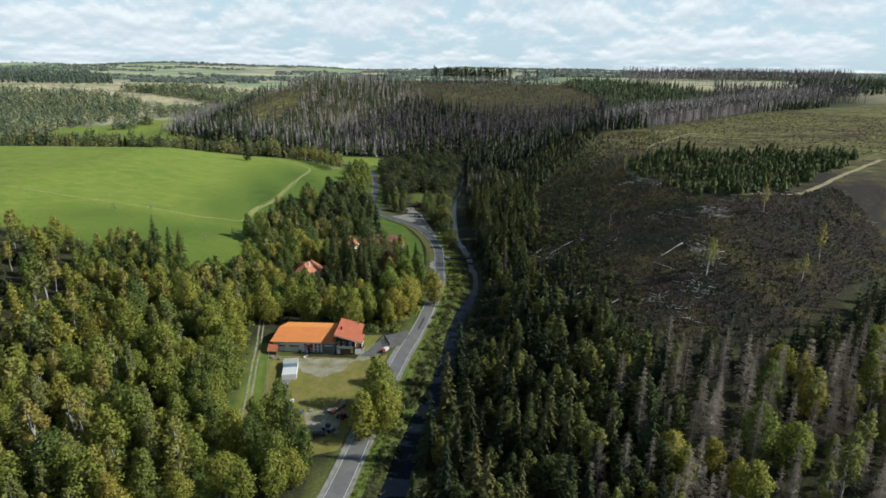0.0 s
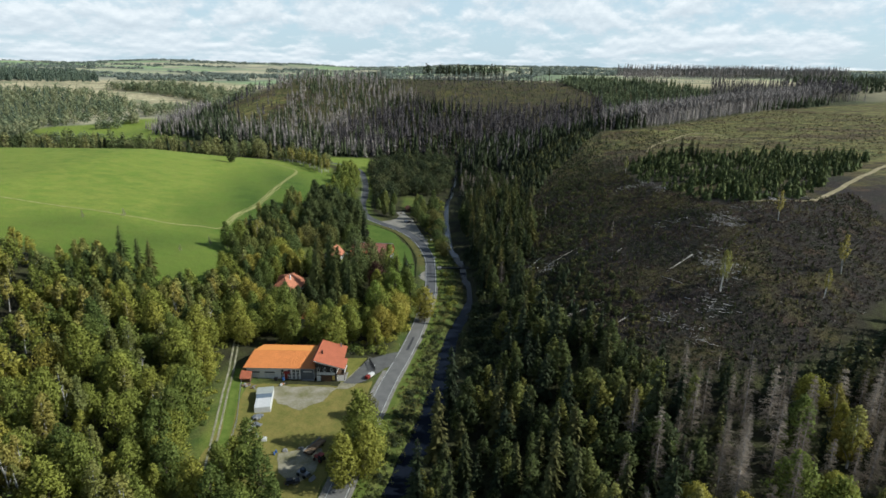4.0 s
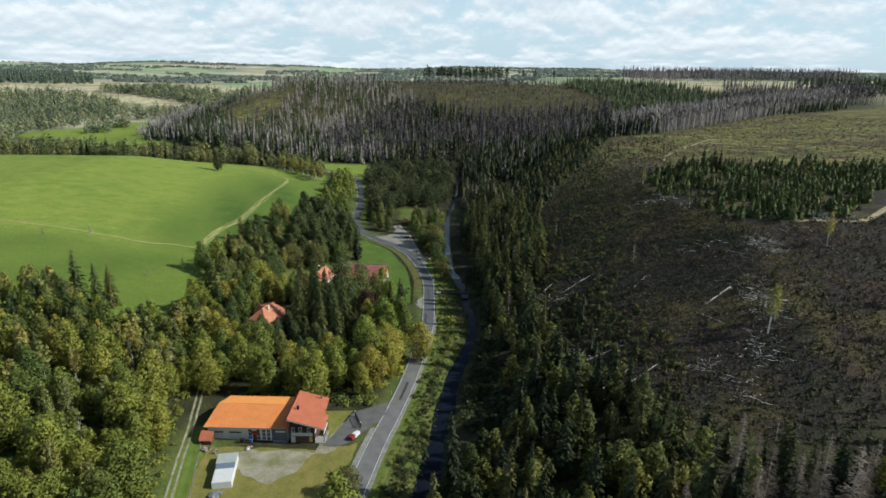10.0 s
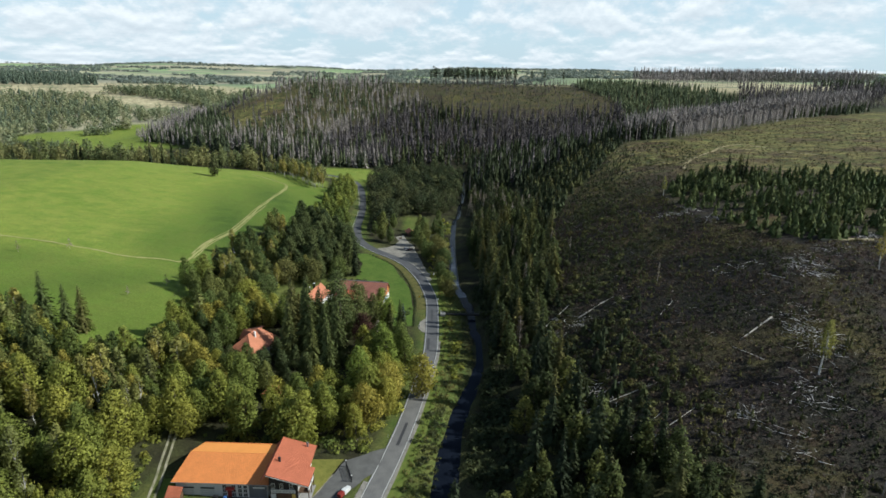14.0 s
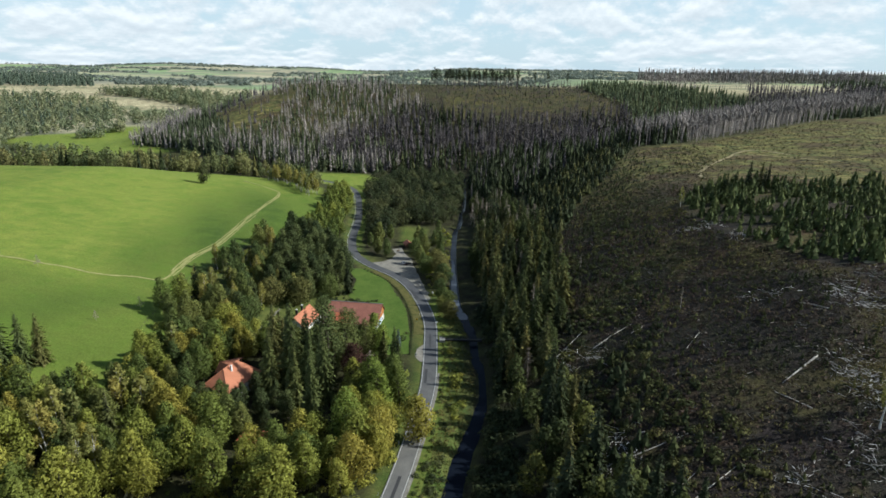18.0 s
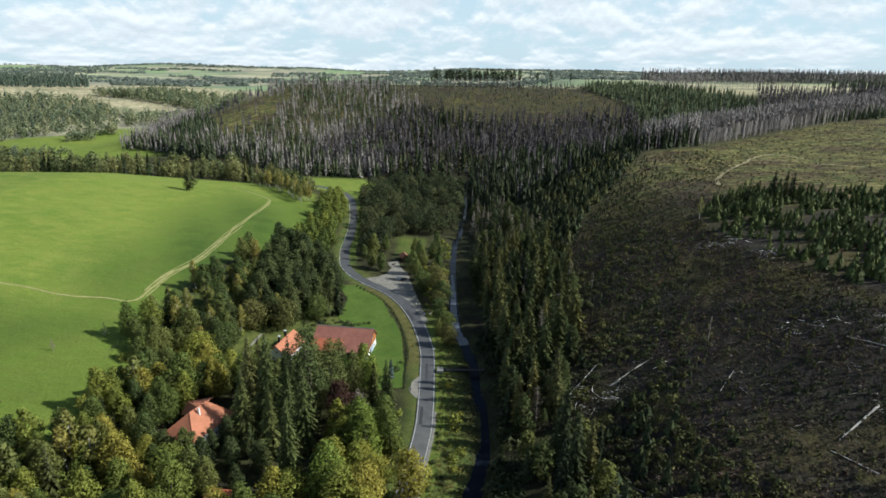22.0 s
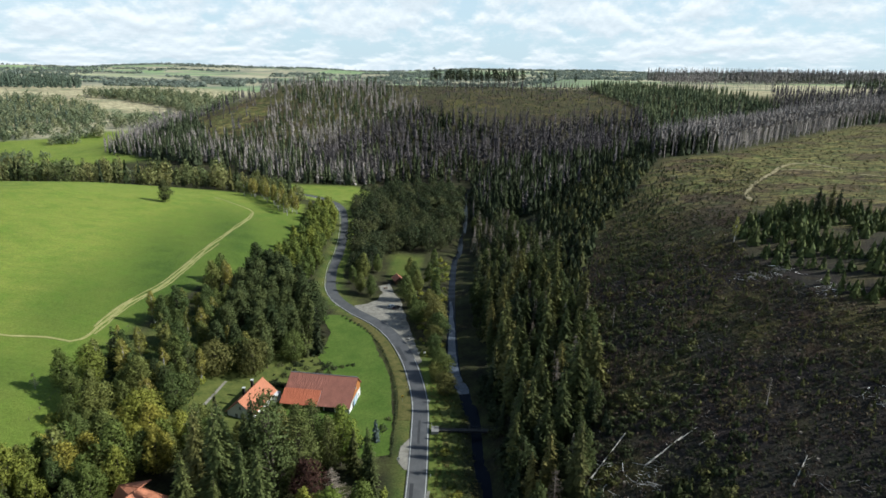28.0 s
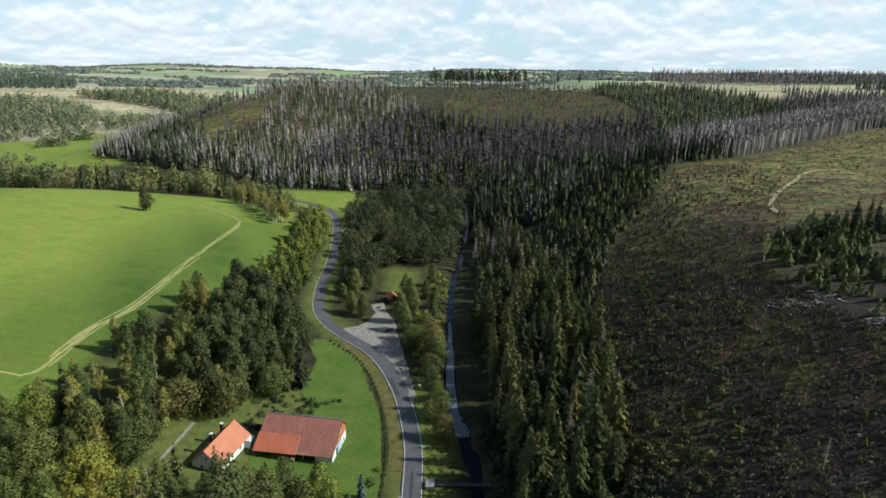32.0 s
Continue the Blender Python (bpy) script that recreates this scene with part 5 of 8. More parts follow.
lone = tree_kind("lone_tree", broadleaf(91, 17, 4.6, 0.03, 20, 1200, 0.9, 1.1), needle, bark_brown, "lone dense dark tree standing on the green meadow", "tree", "")
plant([lone], [(-211.5, 594)], 21, 1, 1)
bare = tree_kind("bare_tree", dead_spruce(95, 8, 2.6, 12, 5, 3, 0.06, 0.25), dead_wood, bark_dead, "small bare grey tree at the meadow track", "tree", "bare meadow trees")
plant([bare], [(-220, 369), (-203, 383), (-150, 340), (-140, 356)], 22, 0.6, 1.0)
plant(broad_models, [(-130, 356), (-124, 362), (-120, 372)], 23, 0.75, 1.0)
rs = scatter(ROADSIDE, 7.0, 24, 1.0)
forest("roadside_trees", rs, broad_mid, leaf_broad_j, bark_brown, "row of broadleaved trees along the road", "trees", 25, 0.6, 0.95, tint=(0.0, 0.5))
al = scatter(ALDERS, 8.6, 26, 0.93)
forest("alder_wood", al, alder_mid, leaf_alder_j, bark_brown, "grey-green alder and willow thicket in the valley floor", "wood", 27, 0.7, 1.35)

# river banks
bn = scatter(BANK_NEAR, 6.0, 28, 0.95, (), 4.2)
bn = bn[distance(bn[:, 0], bn[:, 1], river_coarse) > np.where(bn[:, 1] < 228, 6.8, 7.5)]
pick = rng1.uniform(0, 1, len(bn))
plant(spruce_models, bn[pick < 0.36], 29, 0.6, 1.2)
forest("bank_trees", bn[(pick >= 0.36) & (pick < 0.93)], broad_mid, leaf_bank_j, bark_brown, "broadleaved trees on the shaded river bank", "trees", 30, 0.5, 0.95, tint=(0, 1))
bf = scatter(BANK_FAR, 5.4, 31, 0.95, (), 3.0)
pick = rng1.uniform(0, 1, len(bf))
bf_near = bf[(pick < 0.42) & (bf[:, 1] < 480)]
bf_olive = bf_near[::2]
plant(spruce_models, bf_near[1::2], 32, 0.45, 1.2)
rest = bf[(pick < 0.42) & (bf[:, 1] >= 480)]
forest("bank_spruces", rest, spruce_mid, needle_j, bark_brown, "dark spruces along the river", "trees", 33, 0.7, 1.25)
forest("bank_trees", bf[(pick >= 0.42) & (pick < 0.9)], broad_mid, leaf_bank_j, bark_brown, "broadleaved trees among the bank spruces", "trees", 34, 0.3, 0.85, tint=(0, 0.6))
olive_models = [tree_kind("olive_spruce", spruce(141 + k, 20 + 2 * k, 5.0, 30, 10, 0.03, 0.4, 5, 0.55), needle_olive, bark_brown, "shaggy olive-green conifer with drooping branches", "tree", "olive conifers") for k in range(2)]
plant(olive_models, [(19, 366), (24, 372), (18, 378), (27, 364), (22, 386), (30, 378), (17, 394), (25, 396), (20, 408), (14, 424), (28, 352), (23, 345), (35, 368), (31, 340), (38, 356), (26, 334), (33, 392), (20, 436), (36, 410), (24, 450), (18, 466), (30, 470)], 133, 0.85, 1.25)
plant(olive_models, bf_olive, 136, 0.5, 1.2)
plant(olive_models, [(-56.5, 333), (-62, 335)], 135, 0.8, 0.95)
plant(olive_models, [(-29.5, 333.5), (-70, 334), (-56, 341), (-22.5, 322)], 134, 0.55, 0.85)

# dying spruces on the near slope
dead_models = [tree_kind("dead_spruce", s, dead_wood, bark_dead, "standing dead spruce, grey and needleless", "tree", "dead spruces") for s in dead_shapes]
plant(dead_models, np.concatenate([bf[pick >= 0.9], [(21, 556), (24, 562), (19, 549), (27, 553), (50, 402)]]), 132, 0.5, 1.0)
dn = scatter(DEAD_NEAR, 6.6, 35, 0.92, (), 9)
pick = rng1.uniform(0, 1, len(dn))
plant(dead_models, dn[pick < 0.60], 36, 0.75, 1.15)
plant(birch_models + broad_models[2:], dn[(pick >= 0.60) & (pick < 0.82)], 37, 0.6, 1.1)
forest("spruce_wood", dn[pick >= 0.88], spruce_mid, needle_j, bark_brown, "green spruces among the dead ones", "wood", 38, 0.6, 1.0)
es = scatter(EAST_SPRUCE, 5.8, 39, 0.9)
forest("spruce_wood", es, spruce_mid, needle_j, bark_brown, "dark spruce edge below the cleared slope", "wood", 40, 0.55, 1.05)

# young growth on the slope and the plantation above
sc = scatter(SCRUB, 3.3, 41, 0.85, [LOG_GLADE])
forest("young_conifers", sc, spruce_young[:2], needle_j, bark_brown, "thicket of young conifers on the lower slope", "trees", 42, 0.5, 1.7, tint=(0, 0.9))
pl_spots = scatter(PLANTATION, 3.3, 43, 0.95)
clumpy = np.sin(pl_spots[:, 0] / 7.3 + 1.7 * np.sin(pl_spots[:, 1] / 9.0)) * np.cos(pl_spots[:, 1] / 6.1 + 1.2 * np.sin(pl_spots[:, 0] / 11.0))
pl_spots = pl_spots[clumpy > -0.22 + 0.5 * (1 - soft(pl_spots[:, 0], pl_spots[:, 1], PLANTATION, 10))]
forest("plantation", pl_spots, spruce_young, needle_young_j, bark_brown, "dense young spruce plantation on the hill", "wood", 44, 0.35, 1.35, tint=(0.0, 1.0))
plant(spruce_models, [(158, 462), (163, 457), (172, 462), (150, 455), (168, 450), (178, 466)], 45, 0.6, 0.8)
cs = scatter([(x, y) for x, y in CUT if x < 300] + [(230, 560)], 11, 46, 0.4, [PLANTATION])
cs = cs[cs[:, 0] < 150]
forest("saplings", cs, spruce_young, needle_j, bark_brown, "scattered conifer saplings on the cleared slope", "trees", 47, 0.12, 0.42, tint=(0, 0.6))

# far woods
gl = scatter(GULLY, 5.6, 48, 0.95)
pick = rng1.uniform(0, 1, len(gl))
forest("gully_spruces", gl[pick < 0.85], spruce_far, needle_j, bark_brown, "dark spruces in the gully", "wood", 49, 0.6, 1.1, tint=(0.0, 0.5))
forest("gully_dead_spruces", gl[pick >= 0.85], dead_far, dead_wood_j, bark_dead, "dead spruces in the gully", "wood", 50, 0.7, 1.1, tint=(0.3, 1.0))
ds = scatter(DEAD_STAND, 5.4, 51, 0.95)
forest("dead_stand", ds, dead_mid, stand_wood_j, bark_dead, "stand of bare grey dead spruces along the hilltop", "wood", 52, 0.98, 1.25, tint=(0.1, 0.8))
forest("dead_stand", scatter([(405, 985), (500, 960), (640, 985), (640, 1060), (500, 1050), (425, 1060)], 6.2, 152, 0.92), dead_mid, dead_wood_j, bark_far, "second stand of dead spruces behind the hilltop", "wood", 153, 1.0, 1.3, tint=(0.3, 1.0))
forest("stand_spruces", scatter([(392, 832), (500, 882), (560, 940), (540, 960), (470, 905), (400, 860)], 6.5, 154, 0.85), spruce_far, needle_hill_j, bark_brown, "living dark spruces at the end of the dead stand", "wood", 155, 0.4, 0.75, tint=(0, 0.6))
hl = scatter(HILL, 8.0, 53, 0.95, [HILL_LEFT_BARE, HILL_EAST])
stand = 0.5 + 0.5 * np.sin(hl[:, 0] / 37.0 + 1.4 * np.sin(hl[:, 1] / 41.0)) * np.cos(hl[:, 1] / 33.0 + 1.1 * np.sin(hl[:, 0] / 29.0))
pick = rng1.uniform(0, 1, len(hl)) * 0.55 + 0.45 * stand + 0.16 * (1 - smooth(800, 900, hl[:, 1])) - 0.12
keep = rng1.uniform(0, 1, len(hl)) > 0.55 * smooth(-150, -330, hl[:, 0]) * smooth(880, 960, hl[:, 1])
alive = pick > np.where(hl[:, 0] > 40, 0.56, 0.49)
dh, live = hl[~alive & keep], hl[alive & keep]
# west flank takes the painted sunlit tone, the rest the dark one
west = dh[:, 0] + 60 * np.sin(dh[:, 1] / 60) < -120
forest("dead_wood_hill", dh[~west], dead_far, dead_wood_j, bark_far, "hillside of dead grey-brown spruces", "wood", 54, 0.75, 1.2, tint=(0.1, 0.8))
upper = west & (dh[:, 1] > 925)
forest("dead_wood_hill", dh[west & ~upper], dead_far, sunlit_wood_j, bark_far, "dead spruces on the hill's open flank, paled as if sunlit", "wood", 56, 0.6, 1.0, tint=(0.0, 1.0))
forest("dead_wood_hill", dh[upper], dead_far, sunlit_wood_j, bark_far, "short pale dead spruces near the hill's crest", "wood", 71, 0.45, 0.88, tint=(0.2, 1.0))
# the hill's centre gets darker needles in place of shade
hill_centre = live[:, 0] > -90
crest = ~hill_centre & (live[:, 1] > 925)
forest("hill_spruces", live[~hill_centre & ~crest], spruce_far, needle_hill_j, bark_brown, "surviving dark spruces on the hillside", "wood", 55, 0.5, 1.0, tint=(0, 0.85))
forest("hill_spruces", live[crest], spruce_far, needle_hill_j, bark_brown, "low dark spruces near the hill's crest", "wood", 72, 0.42, 0.8, tint=(0, 0.85))
forest("hill_spruces", live[hill_centre], spruce_far, needle_j, bark_brown, "dense spruces in the hill's centre, in a dark shaded tone", "wood", 70, 0.5, 1.1, tint=(0, 0.7))
foot = scatter([(-440, 905), (-340, 855), (-250, 828), (-175, 778), (-110, 772), (-60, 800), (-150, 840), (-240, 880), (-330, 925), (-430, 960)], 6.6, 63, 0.9)
fp = rng1.uniform(0, 1, len(foot)) < 0.6
forest("hill_spruces", foot[fp], spruce_far, needle_hill_j, bark_brown, "dark spruces along the foot of the hill", "wood", 64, 0.4, 1.0, tint=(0, 0.8))
forest("dead_wood_hill", foot[~fp], dead_far, sunlit_wood_j, bark_far, "grey dead spruces along the foot of the hill", "wood", 65, 0.6, 1.1, tint=(0.2, 1.0))
forest("dead_wood_hill", scatter([(-470, 965), (-420, 945), (-405, 1050), (-460, 1180), (-540, 1330), (-580, 1290), (-500, 1120)], 6.6, 66, 0.9), dead_far, stand_wood_j, bark_far, "pale dead spruces on the hill's far flank", "wood", 67, 0.5, 0.95, tint=(0.3, 1.0))
forest("hill_spruces", scatter([(-400, 900), (-411, 965), (-375, 1010), (-325, 940), (-290, 830), (-356, 858)], 6.4, 68, 0.85), spruce_far, needle_hill_j, bark_brown, "group of dark spruces at the hill's foot", "wood", 69, 0.6, 1.2, tint=(0, 0.5))
forest("dead_wood_hill", scatter(HILL_BARE, 12.0, 73, 0.75, [HILL_EAST]), dead_far, dead_wood_j, bark_far, "scattered short dead spruces on the cleared hilltop", "wood", 74, 0.22, 0.55, tint=(0.1, 0.9))
he = scatter(HILL_EAST, 6.8, 56, 0.9)
forest("hill_plantation", he, [skirted(33, 20, 3.9, 7, 6), skirted(34, 17, 3.7, 6, 6)], leaves("hilltop_needles_joined", [(0.0, (0.090, 0.118, 0.066)), (1.0, (0.190, 0.215, 0.105))], "joined", 0.25), bark_brown, "young dark spruces on the far hilltop", "wood", 57, 0.45, 0.85, tint=(0.0, 1.0))
cl = scatter([(-60, 1205), (104, 1212), (104, 1250), (-60, 1245)], 9, 58, 0.8)
cl = np.concatenate([cl, [(128, 1225), (150, 1228), (186, 1232)]])
forest("hilltop_pines", cl, [broadleaf(61, 27, 3.4, 0.42, 9, 60, 2.2, 1.3), broadleaf(62, 25, 3.0, 0.35, 9, 55, 2.2, 1.4)], needle_j, bark_brown, "clump of tall thin pines on the hilltop", "trees", 59, 0.95, 1.2, tint=(0, 0.5))
bm_spots = scatter(BEHIND_MEADOW, 11.5, 60, 0.85)
pick = rng1.uniform(0, 1, len(bm_spots))
forest("valley_trees", bm_spots[pick < 0.72], broad_belt, leaf_belt_j, bark_brown, "belt of broadleaved trees behind the meadow", "trees", 61, 0.55, 1.5, tint=(0.0, 1.0))
forest("valley_spruces", bm_spots[pick >= 0.72], spruce_far, needle_j, bark_brown, "spruces in the belt behind the meadow", "trees", 62, 0.5, 1.2)
forest("edge_birches", scatter([(-128, 640), (-118, 612), (-128, 600), (-150, 640), (-185, 670), (-172, 676)], 6, 63, 0.9), birch_shapes, leaf_birch_j, bark_birch, "yellowish birches at the meadow's edge", "trees", 64, 0.7, 1.0)

brush_far = [(tube([(0, 0, -0.3), (0, 0, 0.5)], [0.1, 0.05], 3), shrub(7, 7, 2.6, 2.4))]
bush_far = [(tube([(0, 0, -0.3), (0, 0, 1)], [0.2, 0.1], 3), shrub(5, 12, 5, 5.0)), (tube([(0, 0, -0.3), (0, 0, 1)], [0.2, 0.1], 3), shrub(6, 10, 4, 4.6))]
belt = []
for poly, gap, sd in (([(-1300, 820), (-640, 800), (-600, 870), (-690, 1020), (-660, 1130), (-610, 1200), (-550, 1200), (-490, 1080), (-440, 1110), (-540, 1290), (-680, 1310), (-790, 1440), (-1060, 1500), (-1350, 1450)], 14.0, 1), ([(-640, 770), (-400, 785), (-320, 800), (-420, 830), (-530, 822), (-640, 900)], 10, 6), ([(-873, 1540), (-715, 1475), (-590, 1400), (-538, 1340), (-430, 1180), (-380, 1130), (-370, 1180), (-470, 1420), (-560, 1500), (-720, 1580)], 10, 2), ([(-620, 880), (-520, 860), (-500, 900), (-600, 930)], 11, 3), ([(-590, 1010), (-560, 1040), (-580, 1070), (-612, 1060)], 10, 4), ([(-640, 1100), (-560, 1110), (-580, 1150)], 11, 5)):
    belt.append(scatter(poly, gap, 70 + sd, 0.9))
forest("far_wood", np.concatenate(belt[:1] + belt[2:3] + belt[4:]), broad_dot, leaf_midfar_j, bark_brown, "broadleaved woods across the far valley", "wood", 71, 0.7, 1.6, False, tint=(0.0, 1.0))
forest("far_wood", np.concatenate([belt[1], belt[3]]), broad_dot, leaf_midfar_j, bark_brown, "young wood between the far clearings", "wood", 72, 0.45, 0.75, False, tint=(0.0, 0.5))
dark = []
for poly, gap, sd in (([(-1900, 1760), (-1150, 1650), (-960, 1690), (-1080, 1900), (-1260, 2100), (-1900, 2150)], 17, 1), ([(425, 1640), (640, 1690), (700, 1640), (860, 1700), (1160, 1850), (1150, 1920), (840, 1800), (620, 1780), (440, 1700)], 9.5, 2), ([(700, 1350), (1100, 1300), (1300, 1420), (760, 1440)], 14, 3), ([(560, 1010), (1300, 1250), (1300, 1330), (600, 1120)], 12, 4)):
    dark.append(scatter(poly, gap, 80 + sd, 0.9))
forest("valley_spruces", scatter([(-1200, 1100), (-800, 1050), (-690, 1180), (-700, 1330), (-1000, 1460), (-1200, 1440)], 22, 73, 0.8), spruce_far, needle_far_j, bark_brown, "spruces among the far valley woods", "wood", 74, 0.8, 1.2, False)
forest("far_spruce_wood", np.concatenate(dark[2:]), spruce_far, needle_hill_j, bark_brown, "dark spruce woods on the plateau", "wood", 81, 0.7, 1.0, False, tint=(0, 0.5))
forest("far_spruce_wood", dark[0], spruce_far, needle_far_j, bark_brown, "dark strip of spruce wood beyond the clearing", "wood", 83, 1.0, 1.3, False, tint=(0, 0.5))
forest("far_dead_wood", dark[1], [skirted(35, 27, 2.6, 8, 5, 0.2, 0.6), skirted(36, 25, 2.4, 8, 5, 0.25, 0.6)], stand_wood_j, bark_dead, "brownish dead wood on the far ridge", "wood", 82, 1.1, 1.4, tint=(0, 0.8))
rng2 = np.random.default_rng(9)
strips = []
for i in range(150):
    y0 = 1900 + 2900 * rng2.uniform(0, 1) ** 1.3
    x0 = rng2.uniform(-0.85, 0.85) * y0
    ln, ang = rng2.uniform(120, 480), rng2.uniform(-0.25, 0.25)
    n = int(ln / 16) * 2
    s = rng2.uniform(-0.5, 0.5, n) * ln
    d = rng2.normal(0, 14 + 0.006 * y0, n)
    strips.append(np.stack([x0 + s * math.cos(ang) - d * math.sin(ang), y0 + s * math.sin(ang) + d * math.cos(ang)], 1))
for i in range(26):
    y0, x0, ln = rng2.uniform(4350, 4820), rng2.uniform(-3600, 3600), rng2.uniform(300, 900)
    n = int(ln / 14)
    strips.append(np.stack([x0 + rng2.uniform(-0.5, 0.5, n) * ln, y0 + rng2.normal(0, 25, n)], 1))
strips = np.concatenate(strips)
strips = strips[strips[:, 1] < 4880]
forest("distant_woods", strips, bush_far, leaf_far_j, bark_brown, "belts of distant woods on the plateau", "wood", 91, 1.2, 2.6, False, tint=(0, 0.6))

# shrubs under the trees and along banks
bush_near = []
for k in range(4):
    v, f, nv = shrub(400 + k, 48, 1.5 + 0.2 * k, 0.85)
    bush_near.append((tube([(0, 0, -0.2), (0, 0, 0.8)], [0.08, 0.04], 4), (v, f, nv)))
under = np.concatenate([
    scatter([(-46, 247), (-27, 249), (-20.5, 268), (-17.5, 300), (-18, 325), (-24, 325), (-24, 290), (-30, 262), (-46, 254)], 3.2, 251, 0.9, (), 0, 4.6), scatter([(-80, 250), (-46, 249), (-46, 254), (-80, 255)], 3, 252, 0.8), scatter([(-83, 190), (-79, 190), (-91, 250), (-96, 250)], 3.2, 253, 0.8),
    scatter(WEST_WOOD, 8.0, 201, 0.3), scatter(GARDEN_WEST, 6, 202, 0.7, HOUSES), scatter([(-128, 330), (-98, 340), (-92, 350), (-110, 352), (-126, 346)], 4, 203, 0.9),
    scatter([(-112, 196), (-150, 188), (-158, 210), (-116, 214)], 5, 204, 0.5), scatter([(-4, 290), (3, 300), (1, 350), (-3, 345), (-6, 300)], 4, 205, 0.4, (), 3.4),
    scatter([(-14, 405), (-6, 400), (-6, 540), (-16, 540), (-24, 470), (-20, 440)], 5, 206, 0.8, (), 2.6)])
strip_shapes = [(tube([(0, 0, -0.2), (0, 0, 0.6)], [0.05, 0.03], 3), shrub(420 + k, 70, 1.1 + 0.25 * k, 0.5)) for k in range(3)]
forest("bank_shrubs", np.concatenate([scatter([(-26, 150), (-16, 150), (-4, 235), (-2, 275), (-8, 272), (-13, 235), (-20, 190)], 2.3, 207, 0.75, (), 3.0), scatter([(-26, 150), (-18, 150), (-6, 235), (-4, 275), (0, 300), (-2, 350), (-8, 350), (-8, 300), (-11, 270), (-19, 210)], 3.0, 208, 0.5, (), 3.2, 4.2)]), strip_shapes, leaf_alder_j, bark_brown, "tall weeds and shrubs between road and river", "bushes", 270, 0.4, 1.1, False, tint=(0.2, 1.0))
tuft_shapes = [(tube([(0, 0, -0.1), (0, 0, 0.3)], [0.03, 0.02], 3), shrub(440 + k, 9, 0.75 + 0.15 * k, 0.55)) for k in range(3)]
tall_grass = scatter([(-30, 140), (-17, 140), (-4, 225), (3, 280), (7, 300), (6, 345), (0, 390), (-9, 430), (-12, 410), (-7, 350), (-6, 300), (-11, 262), (-19, 215)], 1.5, 272, 0.8, (), 2.4, 4.4)
forest("tall_grass", tall_grass, tuft_shapes, leaves("tall_grass_joined", [(0.0, (0.088, 0.112, 0.028)), (0.5, (0.135, 0.140, 0.038)), (1.0, (0.200, 0.165, 0.060))], "joined"), bark_brown, "tall olive-brown grass between road and river", "grass", 273, 0.5, 1.15, False, tint="field")
forest("undergrowth", under, bush_near, leaf_broad_j, bark_brown, "bushes and undergrowth beneath the trees", "bushes", 208, 0.5, 1.5, False)
low = scatter([(30, 250), (44, 240), (64, 250), (72, 300), (78, 360), (92, 430), (110, 520), (86, 500), (56, 420), (34, 340)], 4.6, 254, 0.6, [LOG_GLADE])
low = np.concatenate([low, scatter([(26, 244), (46, 226), (70, 218), (78, 250), (70, 300), (62, 350), (40, 360), (30, 320)], 2.9, 260, 0.7, [[(36, 304), (58, 312), (70, 330), (50, 332)], [(44, 222), (70, 236), (72, 252), (50, 240)], [(32, 250), (62, 256), (62, 268), (36, 266)]])])
forest("slope_bushes", low, bush_near, leaves("slope_bush_joined", [(0.0, (0.040, 0.050, 0.020)), (0.7, (0.074, 0.080, 0.027)), (1.0, (0.130, 0.122, 0.038))], "joined", 0.2), bark_brown, "dark bushes on the foot of the cleared slope", "bushes", 255, 0.35, 1.25, False)
forest("young_conifers", scatter([(24, 244), (46, 226), (62, 222), (66, 260), (58, 330), (40, 350), (28, 320)], 5.5, 261, 0.6, [LOG_GLADE]), spruce_young, needle_j, bark_brown, "small dark conifers at the foot of the slope", "trees", 262, 0.5, 1.3, tint=(0, 0.7))
low = scatter([(58, 310), (122, 325), (119, 440), (104, 490), (70, 420)], 3.8, 256, 0.55)
forest("slope_bushes", low, bush_near, bpy.data.materials["slope_bush_joined"], bark_brown, "dark bushes scattered up the cleared slope", "bushes", 257, 0.25, 0.8, False)
forest("ridge_dead_wood", np.concatenate([scatter([(330, 1232), (425, 1226), (425, 1262), (330, 1266)], 5.0, 258, 0.95), scatter([(430, 1250), (560, 1240), (560, 1262), (430, 1268)], 7.5, 259, 0.6)]), dead_mid, stand_wood_j, bark_dead, "bare dead trees on the far ridge", "wood", 259, 0.8, 1.1, tint=(0.4, 1.0))
forest("hedge", np.array([(x + 0.0, y) for x, y in offset(road_line[(road_line[:, 1] > 342) & (road_line[:, 1] < 452)], -8.8)] + [(x + 0.3, y + 1.4) for x, y in offset(road_line[(road_line[:, 1] > 342) & (road_line[:, 1] < 452)], -9.0)]), bush_near, leaf_alder_j, bark_brown, "low uneven hedge between lawn and road verge", "hedge", 209, 0.25, 0.42, False, tint=(0, 0.6))
plant(mid_models + birch_models, [(-95, 366), (-98, 380), (-100, 396), (-82, 392), (-90, 402), (-104, 372), (-110, 384), (-108, 400), (-116, 396), (-114, 412), (-104, 414), (-112, 426)], 210, 0.6, 0.85)
forest("garden_bushes", np.array([(-52, 396), (-50, 391), (-54, 392), (-49, 395.5), (-51.5, 397.5), (-66, 398), (-62, 396), (-70, 394), (-64, 386), (-68, 383), (-60, 388), (-27, 344), (-24, 356), (-23, 362), (-30, 346), (-46, 397), (-44, 398.5), (-42, 399)] + [tuple(q) for q in scatter([(-72, 386), (-58, 384), (-48, 390), (-52, 398), (-58, 402), (-70, 396)], 2.6, 271, 0.7)]), bush_near, leaf_alder_j, bark_brown, "trimmed garden bushes behind the barn", "bushes", 211, 0.4, 0.95, False)
